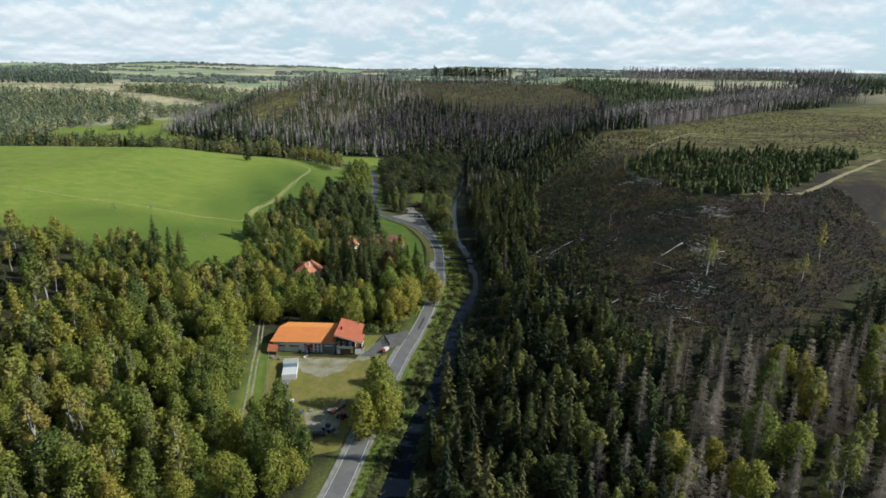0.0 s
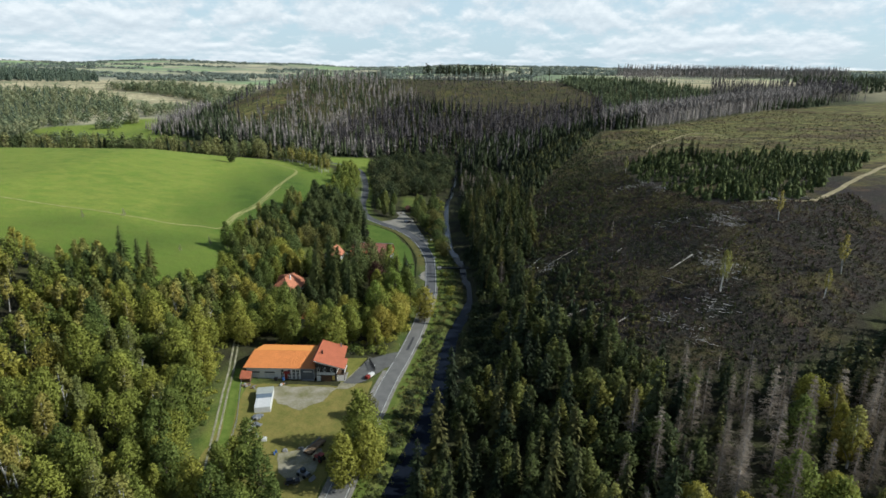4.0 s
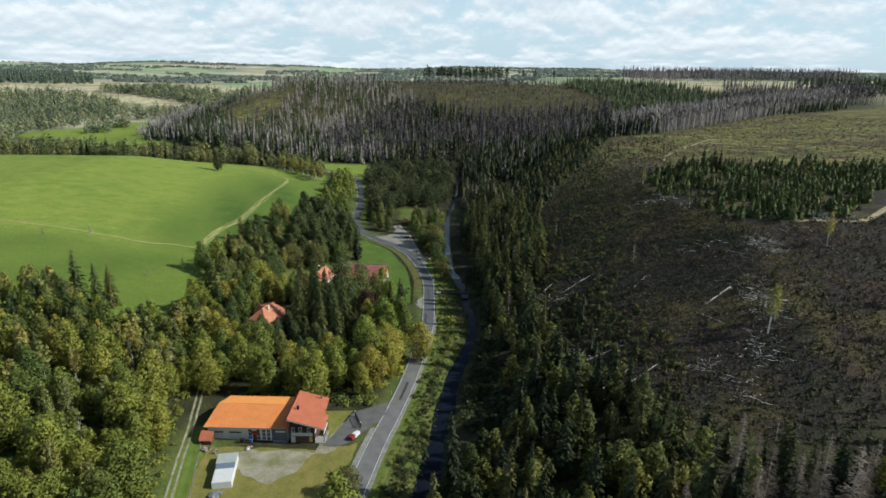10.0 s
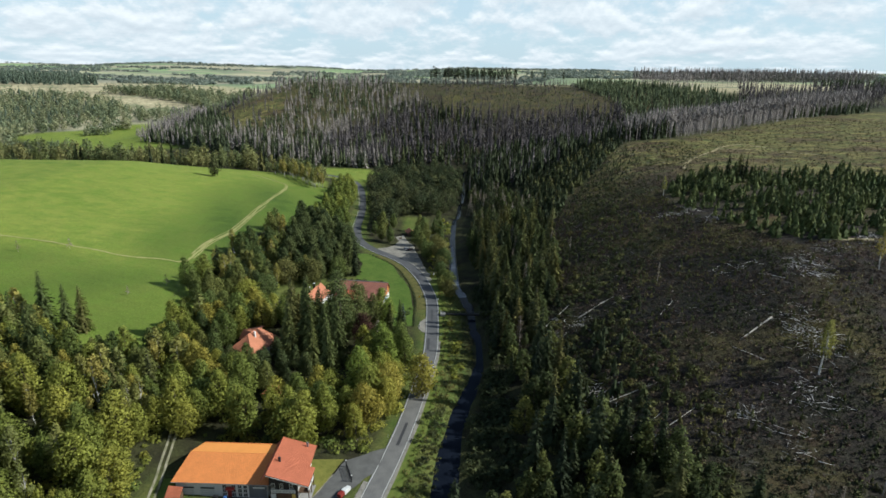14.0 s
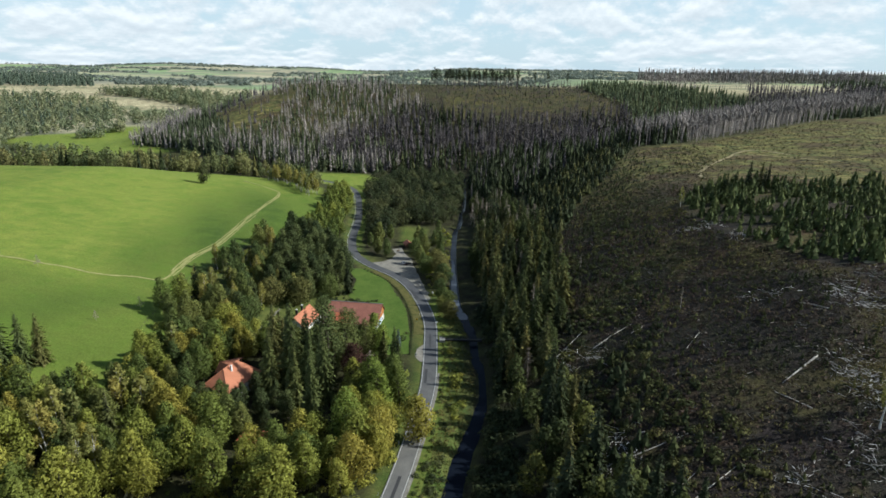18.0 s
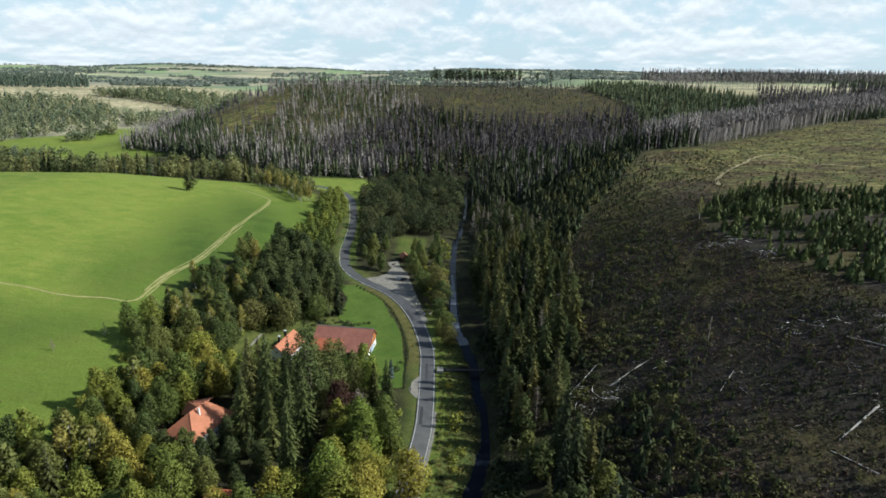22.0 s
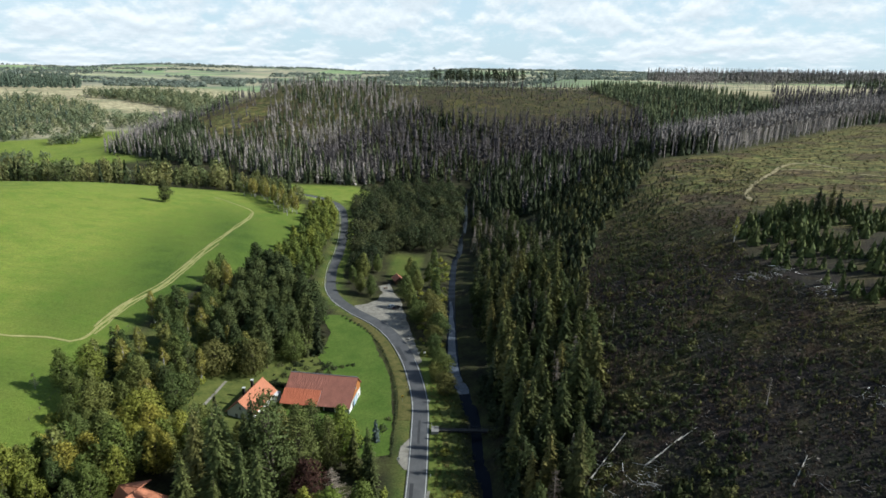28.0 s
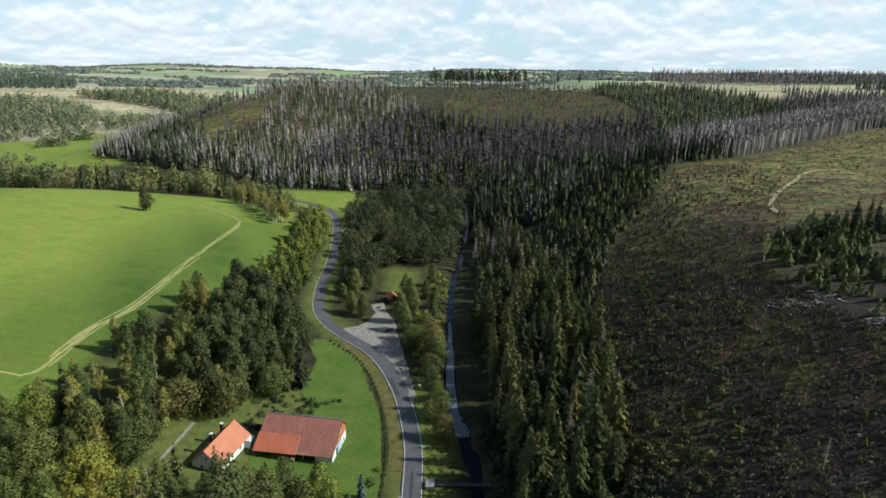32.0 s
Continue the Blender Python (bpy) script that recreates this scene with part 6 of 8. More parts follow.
plant(mid_models + birch_models[:1], [(-66, 341), (-58, 343), (-50, 344), (-72, 343), (-78, 343), (-119, 342), (-105, 358), (-110, 362), (-101, 370)], 212, 0.5, 0.75)
bank_low = scatter([(3, 236), (10, 228), (23, 240), (22, 262), (18, 284), (17, 345), (13, 390), (7, 395), (13, 345), (14, 305), (6, 268)], 2.6, 230, 0.75, (), 4.2)
forest("bank_bushes", bank_low, bush_near, leaf_alder_j, bark_brown, "low dark bushes on the river bank", "bushes", 231, 0.6, 1.9, False, tint=(0, 0.8))
hedge_back = [(-69 + 1.1 * k, 380.4 - 0.28 * k) for k in range(7)]
forest("hedge", np.array(hedge_back), bush_near, leaf_alder_j, bark_brown, "clipped dark hedge between cottage and barn", "hedge", 232, 0.8, 0.95, False, tint=(0, 0.2))
hb = scatter(HILL_BARE, 6.5, 213, 0.6)
forest("hilltop_brush", hb, brush_far, leaf_alder_j, bark_brown, "low brush and slash on the cleared hilltop", "brush", 214, 0.2, 0.8, False)
hs = scatter([(-60, 1090), (140, 1040), (290, 1110), (290, 1210), (-60, 1205)], 30, 215, 0.5)
forest("hilltop_saplings", hs, spruce_far, needle_j, bark_brown, "single young spruces on the cleared hilltop", "trees", 216, 0.15, 0.45)
ls = scatter(HILL_LEFT_BARE, 14, 217, 0.6)
forest("shoulder_trees", ls, dead_far + spruce_far[:1], dead_wood_j, bark_dead, "thin dead trees on the bare shoulder of the hill", "trees", 218, 0.4, 0.9)
SCRUB_EAST = [(42, 300), (58, 286), (80, 320), (92, 380), (104, 440), (124, 520), (148, 600), (134, 612), (100, 546), (78, 508), (60, 460), (46, 428), (36, 385), (32, 345)]
se = scatter(SCRUB_EAST, 3.6, 220, 0.6, [LOG_GLADE])
forest("young_conifers", se, spruce_young, needle_j, bark_brown, "young conifers spreading up the cleared slope", "trees", 221, 0.12, 0.5, tint=(0.0, 0.65))

# ---- cleared slope: brush, slash, stumps and logs ----
brush_shapes = []
for k in range(4):
    v, f, nv = shrub(200 + k, 6, 0.75 + 0.15 * k, 0.7)
    brush_shapes.append((tube([(0, 0, -0.2), (0, 0, 0.3)], [0.05, 0.03], 3), (v, f, nv)))
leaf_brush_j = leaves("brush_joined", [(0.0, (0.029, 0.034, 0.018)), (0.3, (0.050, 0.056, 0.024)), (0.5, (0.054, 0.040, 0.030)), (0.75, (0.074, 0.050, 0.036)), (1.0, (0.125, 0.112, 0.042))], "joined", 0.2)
SLOPE = [(36, 245), (62, 230), (78, 214), (105, 206), (135, 222), (165, 246), (200, 262), (210, 340), (180, 326), (150, 326), (134, 336), (126, 366), (118, 410), (122, 450), (150, 486), (190, 560), (200, 640), (150, 640), (130, 606), (100, 545), (78, 505), (60, 460), (44, 425), (32, 380), (28, 345), (36, 300)]
br = scatter(SLOPE, 1.4, 101, 0.85)
fade = smooth(400, 560, br[:, 1] + 0.6 * (br[:, 0] - 110))
br = br[np.random.default_rng(118).uniform(0, 1, len(br)) > fade * 0.8]
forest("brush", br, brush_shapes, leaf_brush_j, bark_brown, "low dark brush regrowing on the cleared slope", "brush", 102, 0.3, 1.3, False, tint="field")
TOP = [(150, 486), (240, 480), (292, 446), (420, 520), (520, 700), (431, 845), (363, 790), (274, 718), (201, 655), (160, 640)]
forest("hilltop_heath", scatter(TOP, 4.4, 113, 0.5), brush_shapes, leaf_brush_j, bark_brown, "dark heath tufts on the hilltop clearing", "brush", 114, 0.5, 1.4, False)
scrub = scatter(SLOPE, 3.0, 119, 0.7, [LOG_GLADE])
thick = 0.5 + 0.5 * np.sin(scrub[:, 0] / 13.0 + 1.5 * np.sin(scrub[:, 1] / 19.0)) * np.cos(scrub[:, 1] / 16.0 + np.sin(scrub[:, 0] / 21.0))
scrub = scrub[np.random.default_rng(120).uniform(0, 1, len(scrub)) < 0.25 + 0.9 * thick - 0.5 * smooth(110, 150, scrub[:, 0])]
forest("slope_scrub", scrub, spruce_young, leaves("slope_scrub_joined", [(0.0, (0.044, 0.054, 0.022)), (0.6, (0.076, 0.082, 0.029)), (1.0, (0.130, 0.118, 0.040))], "joined", 0.2), bark_brown, "knee-high olive conifer scrub on the cleared slope", "brush", 121, 0.14, 0.42, False, tint="field")
tp = scatter(TOP, 6.0, 103, 0.6)
forest("tussocks", tp, brush_shapes, leaves("tussock_joined", [(0, (0.075, 0.078, 0.030)), (1, (0.17, 0.145, 0.065))], "joined", 0.2), bark_brown, "dry tussocks on the hilltop clearing", "grass", 104, 0.5, 1.3, False)


def slash_shape(seed, n=13, spread=1.7):
    """A scatter of bleached branches lying about."""
    rng = np.random.default_rng(seed)
    parts = []
    for _ in range(n):
        p = np.append(rng.normal(0, spread, 2), rng.uniform(0.02, 0.3))
        a = rng.uniform(0, 6.28)
        ln = rng.uniform(0.8, 3.0)
        q = p + (math.cos(a) * ln, math.sin(a) * ln, rng.uniform(-0.05, 0.35))
        parts.append(tube([p, q], [rng.uniform(0.035, 0.08), 0.02], 3))
    return merge(parts)


slash = [(slash_shape(300 + k), slash_shape(310 + k, 5)) for k in range(5)]
wood_slash_j = leaves("slash_joined", [(0.0, (0.110, 0.095, 0.080)), (0.5, (0.230, 0.210, 0.185)), (1.0, (0.720, 0.690, 0.650))], "joined", 0.0, 0.9)
fine_slash = [(slash_shape(320 + k, 2), slash_shape(330 + k, 8, 1.3)) for k in range(4)]
forest("litter", scatter(SLOPE, 3.4, 116, 0.6), fine_slash, leaves("litter_joined", [(0.0, (0.050, 0.038, 0.028)), (1.0, (0.150, 0.120, 0.095))], "joined", 0.0, 0.95), wood_pale, "thin brown branches littering the slope", "branches", 117, 0.35, 0.75, False)
sl = scatter(SLOPE, 6.0, 105, 0.5)
forest("slash", sl, slash, wood_slash_j, wood_pale, "grey felling slash strewn over the slope", "branches", 106, 0.6, 1.4, False, tint=(0, 0.6))
# paler heaps where timber was dragged together
heap_spots = []
rng3 = np.random.default_rng(33)
for cx, cy, rx, ry, n in ((113, 270, 7, 14, 110), (131, 306, 7, 12, 80), (118, 402, 8, 3.5, 34), (111, 404, 6, 3, 16), (125, 378, 5, 5, 14), (109, 320, 8, 4, 18), (104, 246, 9, 6, 30), (93, 232, 7, 5, 16), (150, 318, 9, 4, 18), (171, 330, 12, 5, 24), (84, 244, 5, 4, 14), (44, 262, 10, 8, 46), (49, 316, 7, 6, 30), (39, 275, 5, 4, 12)):
    heap_spots += [(cx + rng3.normal(0, rx * 0.5), cy + rng3.normal(0, ry * 0.5)) for _ in range(n)]
forest("slash_heaps", heap_spots, slash, wood_slash_j, wood_pale, "heaps of bleached slash and broken wood", "branches", 107, 0.7, 1.35, False, tint=(0.6, 1.0))


def log_at(name, p, q, r, mat, label, group=""):
    (x0, y0), (x1, y1) = p, q
    z0, z1 = ground_z(np.array([x0, x1]), np.array([y0, y1]))
    n = 7
    s = np.linspace(0, 1, n)
    xs, ys = x0 + (x1 - x0) * s, y0 + (y1 - y0) * s
    zs = np.maximum(ground_z(xs, ys), z0 + (z1 - z0) * s) + r * 0.8
    v, f = tube(np.stack([xs, ys, zs], 1), np.linspace(r, r * 0.45, n), 7)
    m2 = mesh_of("stem", v, f, True)
    m2.materials.append(mat)
    root = tagged(new(name), label, "log", group)
    new("stem", m2).parent = root
    rng = np.random.default_rng(int(x0 * 7 + y0))
    for _ in range(5):
        k = rng.uniform(0.3, 0.95)
        c = np.array([x0 + (x1 - x0) * k, y0 + (y1 - y0) * k, 0])
        c[2] = float(np.interp(k, s, zs))
        e = c + np.append(rng.normal(0, 0.8, 2), rng.uniform(0.2, 0.9))
        v, f = tube([c, e], [r * 0.25, 0.02], 4)
        m3 = mesh_of("branch_stub", v, f)
        m3.materials.append(mat)
        new("branch_stub", m3).parent = root


log_at("fallen_log", (106, 280), (93, 272.5), 0.34, wood_pale, "bleached pale log lying on the cleared slope", "fallen logs")
for p, q, r in (((32.7, 317), (49, 336), 0.26), ((50.4, 320.7), (61.5, 327), 0.26), ((60, 326), (66, 329), 0.16), ((64, 322), (69, 324), 0.11), ((35, 256), (65, 262), 0.2), ((39, 262), (52, 272), 0.13), ((43, 231), (71, 248), 0.24), ((39, 233), (61, 248), 0.18), ((96, 262), (90, 270), 0.2), ((120, 300), (114, 309), 0.22), ((36, 300), (44, 312), 0.18), ((76, 300), (83, 308), 0.18)):
    log_at("fallen_log", p, q, r, wood_pale, "long thin fallen trunk, barkless and grey", "fallen logs")

stump_v, stump_f = tube([(0, 0, -0.3), (0, 0, 0.1), (0, 0, 0.42), (0, 0, 0.44)], [0.36, 0.30, 0.27, 0.01], 8)
stump_me = mesh_of("stump", stump_v, stump_f)
stump_me.materials.append(bark("stump_wood", (0.10, 0.085, 0.07), (0.22, 0.19, 0.16), 3))
for x, y in scatter(SLOPE, 12, 108, 0.6):
    ob = tagged(new("stump", stump_me), "grey weathered spruce stump on the slope", "stump", "stumps")
    ob.matrix_basis = at_ground(x, y) @ Matrix.Diagonal((rng3.uniform(0.8, 1.4),) * 3 + (1,))
# single bare and thin trees left standing
plant([tree_kind("dead_snag", dead_spruce(120, 13, 1.2, 12, 4, 2, 0.07, 0.3, 0.2), dead_wood, bark_dead, "thin bare snag standing on the cleared slope", "tree", "snags")], [(90, 209), (103, 214), (60, 400), (47, 396), (46, 380), (84, 330), (33, 330)], 109, 0.6, 1.0)
plant([tree_kind("thin_birch", broadleaf(121, 17, 2.2, 0.3, 10, 330, 0.7, 1.5), leaf_birch, bark_birch, "thin lone birch standing on the cleared slope", "tree", "slope birches")], [(108, 253), (112, 258), (145, 246), (120, 440), (152, 300), (160, 262)], 110, 0.7, 1.05)

# ---- buildings ----
class Shape:
    """Boxes, slabs and prisms gathered into one mesh."""

    def __init__(self):
        self.bm = bmesh.new()

    def box(self, x0, y0, z0, x1, y1, z1):
        v = [self.bm.verts.new((x, y, z)) for z in (z0, z1) for x, y in ((x0, y0), (x1, y0), (x1, y1), (x0, y1))]
        for f in ((3, 2, 1, 0), (4, 5, 6, 7), (0, 1, 5, 4), (1, 2, 6, 5), (2, 3, 7, 6), (3, 0, 4, 7)):
            self.bm.faces.new([v[i] for i in f])
        return self

    def slab(self, corners, thick):
        """A plate of even thickness under a ring of corners."""
        c = [Vector(p) for p in corners]
        n = (c[1] - c[0]).cross(c[2] - c[0]).normalized()
        if n.z < 0:
            c.reverse()
            n = -n
        top = [self.bm.verts.new(p) for p in c]
        low = [self.bm.verts.new(p - n * thick) for p in c]
        self.bm.faces.new(top)
        self.bm.faces.new(low[::-1])
        for i in range(len(c)):
            j = (i + 1) % len(c)
            self.bm.faces.new((top[j], top[i], low[i], low[j]))
        return self

    def prism(self, ring, axis_v):
        """A ring of points pushed along a vector."""
        a = [self.bm.verts.new(p) for p in ring]
        b = [self.bm.verts.new(Vector(p) + Vector(axis_v)) for p in ring]
        self.bm.faces.new(a)
        self.bm.faces.new(b[::-1])
        for i in range(len(a)):
            j = (i + 1) % len(a)
            self.bm.faces.new((a[j], a[i], b[i], b[j]))
        return self

    def rod(self, p, q, r, sides=6, r2=None):
        p, q = Vector(p), Vector(q)
        m = Matrix.Translation((p + q) / 2) @ (q - p).to_track_quat("Z", "Y").to_matrix().to_4x4()
        bmesh.ops.create_cone(self.bm, cap_ends=True, segments=sides, radius1=r, radius2=r if r2 is None else r2, depth=(q - p).length, matrix=m)
        return self

    def bevel(self, w):
        bmesh.ops.bevel(self.bm, geom=self.bm.edges[:], offset=w, segments=1, affect="EDGES")
        return self


def part(name, shape, mat, parent=None, label=""):
    bm = shape.bm if isinstance(shape, Shape) else shape
    bmesh.ops.recalc_face_normals(bm, faces=bm.faces[:])
    m2 = bpy.data.meshes.new(name)
    bm.to_mesh(m2)
    bm.free()
    m2.materials.append(mat)
    ob = new(name, m2)
    ob.parent = parent
    if label:
        tagged(ob, label)
    return ob


def thing(name, m, label, category, group=""):
    ob = tagged(new(name), label, category, group)
    ob.matrix_basis = m
    return ob


def at(x, y, turn=0.0, dz=0.0):
    return pose(x, y, float(ground_z(np.array([x]), np.array([y]))[0]) + dz, 0, 0, turn)


def window(parent, x, y, z, w, h, frame_mat=None, axis_y=True, cross=True, out_v=-1):
    """A window set in a wall facing along y (or x): frame, pane, sill."""
    fr, d = Shape(), 0.06
    fm = frame_mat or white_paint

    def b(shape, a0, b0, z0, z1, depth0, depth1):
        if axis_y:
            shape.box(x + a0, y + min(depth0, depth1), z + z0, x + b0, y + max(depth0, depth1), z + z1)
        else:
            shape.box(x + min(depth0, depth1), y + a0, z + z0, x + max(depth0, depth1), y + b0, z + z1)

    t = 0.09
    o0, o1 = out_v * 0.07, out_v * -0.05
    b(fr, -w / 2, -w / 2 + t, 0, h, o0, o1)
    b(fr, w / 2 - t, w / 2, 0, h, o0, o1)
    b(fr, -w / 2 + t, w / 2 - t, 0, t, o0, o1)
    b(fr, -w / 2 + t, w / 2 - t, h - t, h, o0, o1)
    if cross:
        b(fr, -0.04, 0.04, t, h - t, o0 * 0.8, o1)
    ob = part("window", fr, fm, parent)
    pane = Shape()
    b(pane, -w / 2 + t, w / 2 - t, t, h - t, out_v * 0.03, out_v * 0.0)
    part("pane", pane, glass_dark, ob)
    sill = Shape()
    b(sill, -w / 2 - 0.06, w / 2 + 0.06, -0.07, 0.0, out_v * 0.16, 0)
    part("sill", sill, concrete, ob)
    return ob


# works hall with a low orange roof
hall = thing("works_hall", pose(-63.4, 234, 0), "long low works hall with bright orange tiled roof", "hall")
X0, X1 = -13.0, 12.3
part("wall", Shape().box(X0, -7.4, -0.6, X1, 8.2, 4.75), plaster, hall, "grey-white rendered hall wall")
part("plinth", Shape().box(X0 - 0.05, -7.55, -0.6, X1, -7.4, 0.25), concrete, hall)
part("roof", Shape().slab([(X0 - 0.9, -8.3, 5.2), (13.0, -8.3, 5.2), (13.0, 3.2, 6.7), (X0 - 0.2, 3.2, 6.7)], 0.22), tile_orange, hall, "bright orange tiled front slope")
part("roof", Shape().slab([(X0 - 0.2, 3.22, 6.72), (13.0, 3.22, 6.72), (13.0, 7.4, 6.9), (X0 + 2.2, 7.4, 6.9)], 0.22), plain("orange_sheet", (0.74, 0.30, 0.075), 0.6, 0, 0.1, 0.5), hall, "paler orange upper strip of the roof")
part("roof", Shape().slab([(X0 + 2.2, 7.43, 6.9), (13.0, 7.43, 6.9), (13.0, 8.9, 4.9), (X0 + 0.6, 8.9, 4.9)], 0.22), tile_orange, hall, "rear slope of the orange roof")
part("gable_wall", Shape().prism([(X0, -7.4, 4.75), (X0, 8, 4.75), (X0, 3.2, 6.1)], (0.2, 0, 0)), plaster, hall)
gut = Shape().rod((X0 - 0.9, -8.38, 5.06), (13.0, -8.38, 5.06), 0.09)
part("gutter", gut, grey_metal, hall)
part("ridge", Shape().box(X0 + 2.2, 7.28, 6.88, 13.0, 7.56, 6.98), tile_orange, hall)
for x0, w0 in ((-11.2, 3.3), (-6.4, 4.2)):
    d = part("roller_door", Shape().box(x0, -7.52, 0.05, x0 + w0, -7.40, 3.5), white_paint, hall, "white roller door")
    for k in range(5):
        part("rib", Shape().box(x0 + 0.05, -7.55, 0.65 * k + 0.12, x0 + w0 - 0.05, -7.52, 0.65 * k + 0.18), grey_metal, d)
    part("light_band", Shape().box(x0 + 0.2, -7.56, 2.75, x0 + w0 - 0.2, -7.525, 3.25), glass_dark, d)
for x0 in (0.4, 3.0, 4.7, 6.2):
    for z0 in (0.4, 1.75, 3.05):
        window(hall, x0, -7.4, z0, 1.15, 1.15)
part("door", Shape().box(1.2, -7.5, 0.05, 2.4, -7.4, 2.6), red_paint, hall, "red door")
part("awning", Shape().slab([(1.0, -7.4, 3.6), (3.4, -7.4, 3.6), (3.4, -8.4, 3.2), (1.0, -8.4, 3.2)], 0.08), red_paint, hall, "red awning over the door")
part("wall_panel", Shape().box(7.2, -7.48, 0.2, 12.2, -7.4, 4.4), plain("slate_cladding", (0.13, 0.14, 0.15), 0.8), hall, "grey cladding beside the house")
part("sign", Shape().box(8.4, -7.62, 3.3, 11.6, -7.5, 3.75), white_paint, hall, "white sign board")
for k in range(6):
    part("step", Shape().box(X0 + 4.2 * k, -8.3, -0.3, X0 + 4.2 * k + 4.15, -7.56, 0.16), concrete, hall)

# dark boarded house at its end
house = thing("boarded_house", pose(-45.0, 233.4, 0), "dark boarded two-storey house with steep red tiled roof", "house")
ring = [(-5.2, -7.6, -0.6), (2.5, -7.6, -0.6), (2.5, -7.6, 6.5), (-5.2, -7.6, 8.75)]
part("front_wall", Shape().prism(ring, (0, 0.35, 0)), dark_boards, house, "near-black boarded gable wall")
part("wall", Shape().prism([(-5.2, -7.25, -0.6), (2.4, -7.25, -0.6), (2.4, -7.25, 6.4), (-5.2, -7.25, 8.7)], (0, 15, 0)), plaster, house)
part("roof", Shape().slab([(-5.5, -8.8, 9.2), (5.9, -8.8, 6.0), (5.9, -1.0, 6.05), (4.5, -1.0, 6.45), (4.2, 8.4, 6.6), (-5.5, 8.4, 9.25)], 0.22), tile_red, house, "brick-red tiled main slope")
part("roof", Shape().slab([(-5.55, -8.8, 9.2), (-5.55, 8.4, 9.25), (-7.2, 8.4, 7.4), (-7.2, -8.8, 7.3)], 0.2), tile_red, house, "narrow western roof slope")
part("ridge", Shape().rod((-5.5, -8.85, 9.22), (-5.5, 8.45, 9.27), 0.16), tile_red, house)
part("verge_board", Shape().slab([(-5.5, -8.86, 9.0), (5.9, -8.86, 5.8), (5.9, -8.82, 5.8), (-5.5, -8.82, 9.0)], 0.25), white_paint, house)
for x0 in (-4.2, -1.9, 0.8):
    window(house, x0, -7.6, 4.0, 1.0, 1.7)
part("sign_board", Shape().box(-4.8, -7.78, 2.75, 1.9, -7.62, 3.75), white_paint, house, "long white sign board over the door")
for k in range(7):
    part("sign_bar", Shape().box(-4.3 + 0.9 * k, -7.80, 3.14, -3.75 + 0.9 * k, -7.78, 3.36), grey_metal, house)
part("garage_door", Shape().box(-3.2, -7.72, 0.0, 0.5, -7.6, 2.5), brown_boards, house, "dark brown garage door")
part("poster", Shape().box(0.8, -7.70, 0.6, 1.8, -7.62, 2.4), plain("yellow_poster", (0.55, 0.40, 0.10), 0.7), house)
part("side_panel", Shape().box(-4.9, -7.70, 0.2, -3.5, -7.62, 2.4), white_paint, house)
for y0 in (-7.0, -4.2, -1.4):
    part("porch_post", Shape().box(5.2, y0, -0.4, 5.4, y0 + 0.2, 5.9), brown_boards, house)
part("porch_floor", Shape().box(2.5, -7.6, -0.4, 5.8, -1.0, 0.3), concrete, house)
part("porch_rail", Shape().box(5.3, -7.2, 3.0, 5.36, -1.2, 3.9), white_paint, house)
part("balcony", Shape().box(2.5, -7.4, 2.7, 5.5, -1.1, 2.9), brown_boards, house)
part("chimney", Shape().box(-4.0, -2.4, 7.6, -3.4, -1.8, 10.0), dark_metal, house)
part("chimney", Shape().box(1.6, 6.6, 6.8, 2.1, 7.1, 8.7), grey_metal, house, "slim steel flue")
part("lean_to", Shape().slab([(-13.9 - 18.2, -7.5, 4.2), (-9.9 - 18.2, -7.5, 3.9), (-9.9 - 18.2, -10.5, 2.3), (-13.9 - 18.2, -10.5, 2.3)], 0.15), tile_red, None)
lt = bpy.data.objects["lean_to"]
lt.location = (-45.8, 233, 0)
lt.name = "roof"
shed = thing("lean_to_shed", pose(0, 0, 0), "small red-roofed lean-to shed at the hall's end", "shed")
lt.parent = shed
part("wall", Shape().box(-77.6, 222.8, -0.5, -74.1, 225.5, 2.5), brown_boards, shed)

# white works cabin in the yard
cab = thing("works_cabin", pose(-64.9, 210.2, 0, 0, 0, 11), "white flat-roofed cabin with blue glazed strip", "cabin")
part("body", Shape().box(-2.7, -6.6, -0.3, 2.7, -0.6, 2.5).bevel(0.05), white_paint, cab, "white corrugated front half")
for k in range(9):
    part("rib", Shape().box(-2.5 + 0.62 * k, -6.5, 2.5, -2.44 + 0.62 * k, -0.7, 2.58), white_paint, cab)
part("glazing", Shape().slab([(-2.65, -0.6, 2.45), (2.65, -0.6, 2.45), (2.65, 1.3, 3.0), (-2.65, 1.3, 3.0)], 0.1), plain("cabin_glass", (0.15, 0.19, 0.23), 0.3, 0, 0.2, 1.0, 0.5), cab, "dark blue-grey glazed strip")
part("rear_body", Shape().box(-2.7, -0.6, -0.3, 2.7, 6.2, 2.3), white_paint, cab)
part("roof", Shape().slab([(-2.85, 1.25, 3.05), (2.85, 1.25, 3.05), (2.85, 6.4, 2.7), (-2.85, 6.4, 2.7)], 0.14), plain("grey_sheet", (0.40, 0.42, 0.38), 0.6), cab, "pale grey sheet roof")


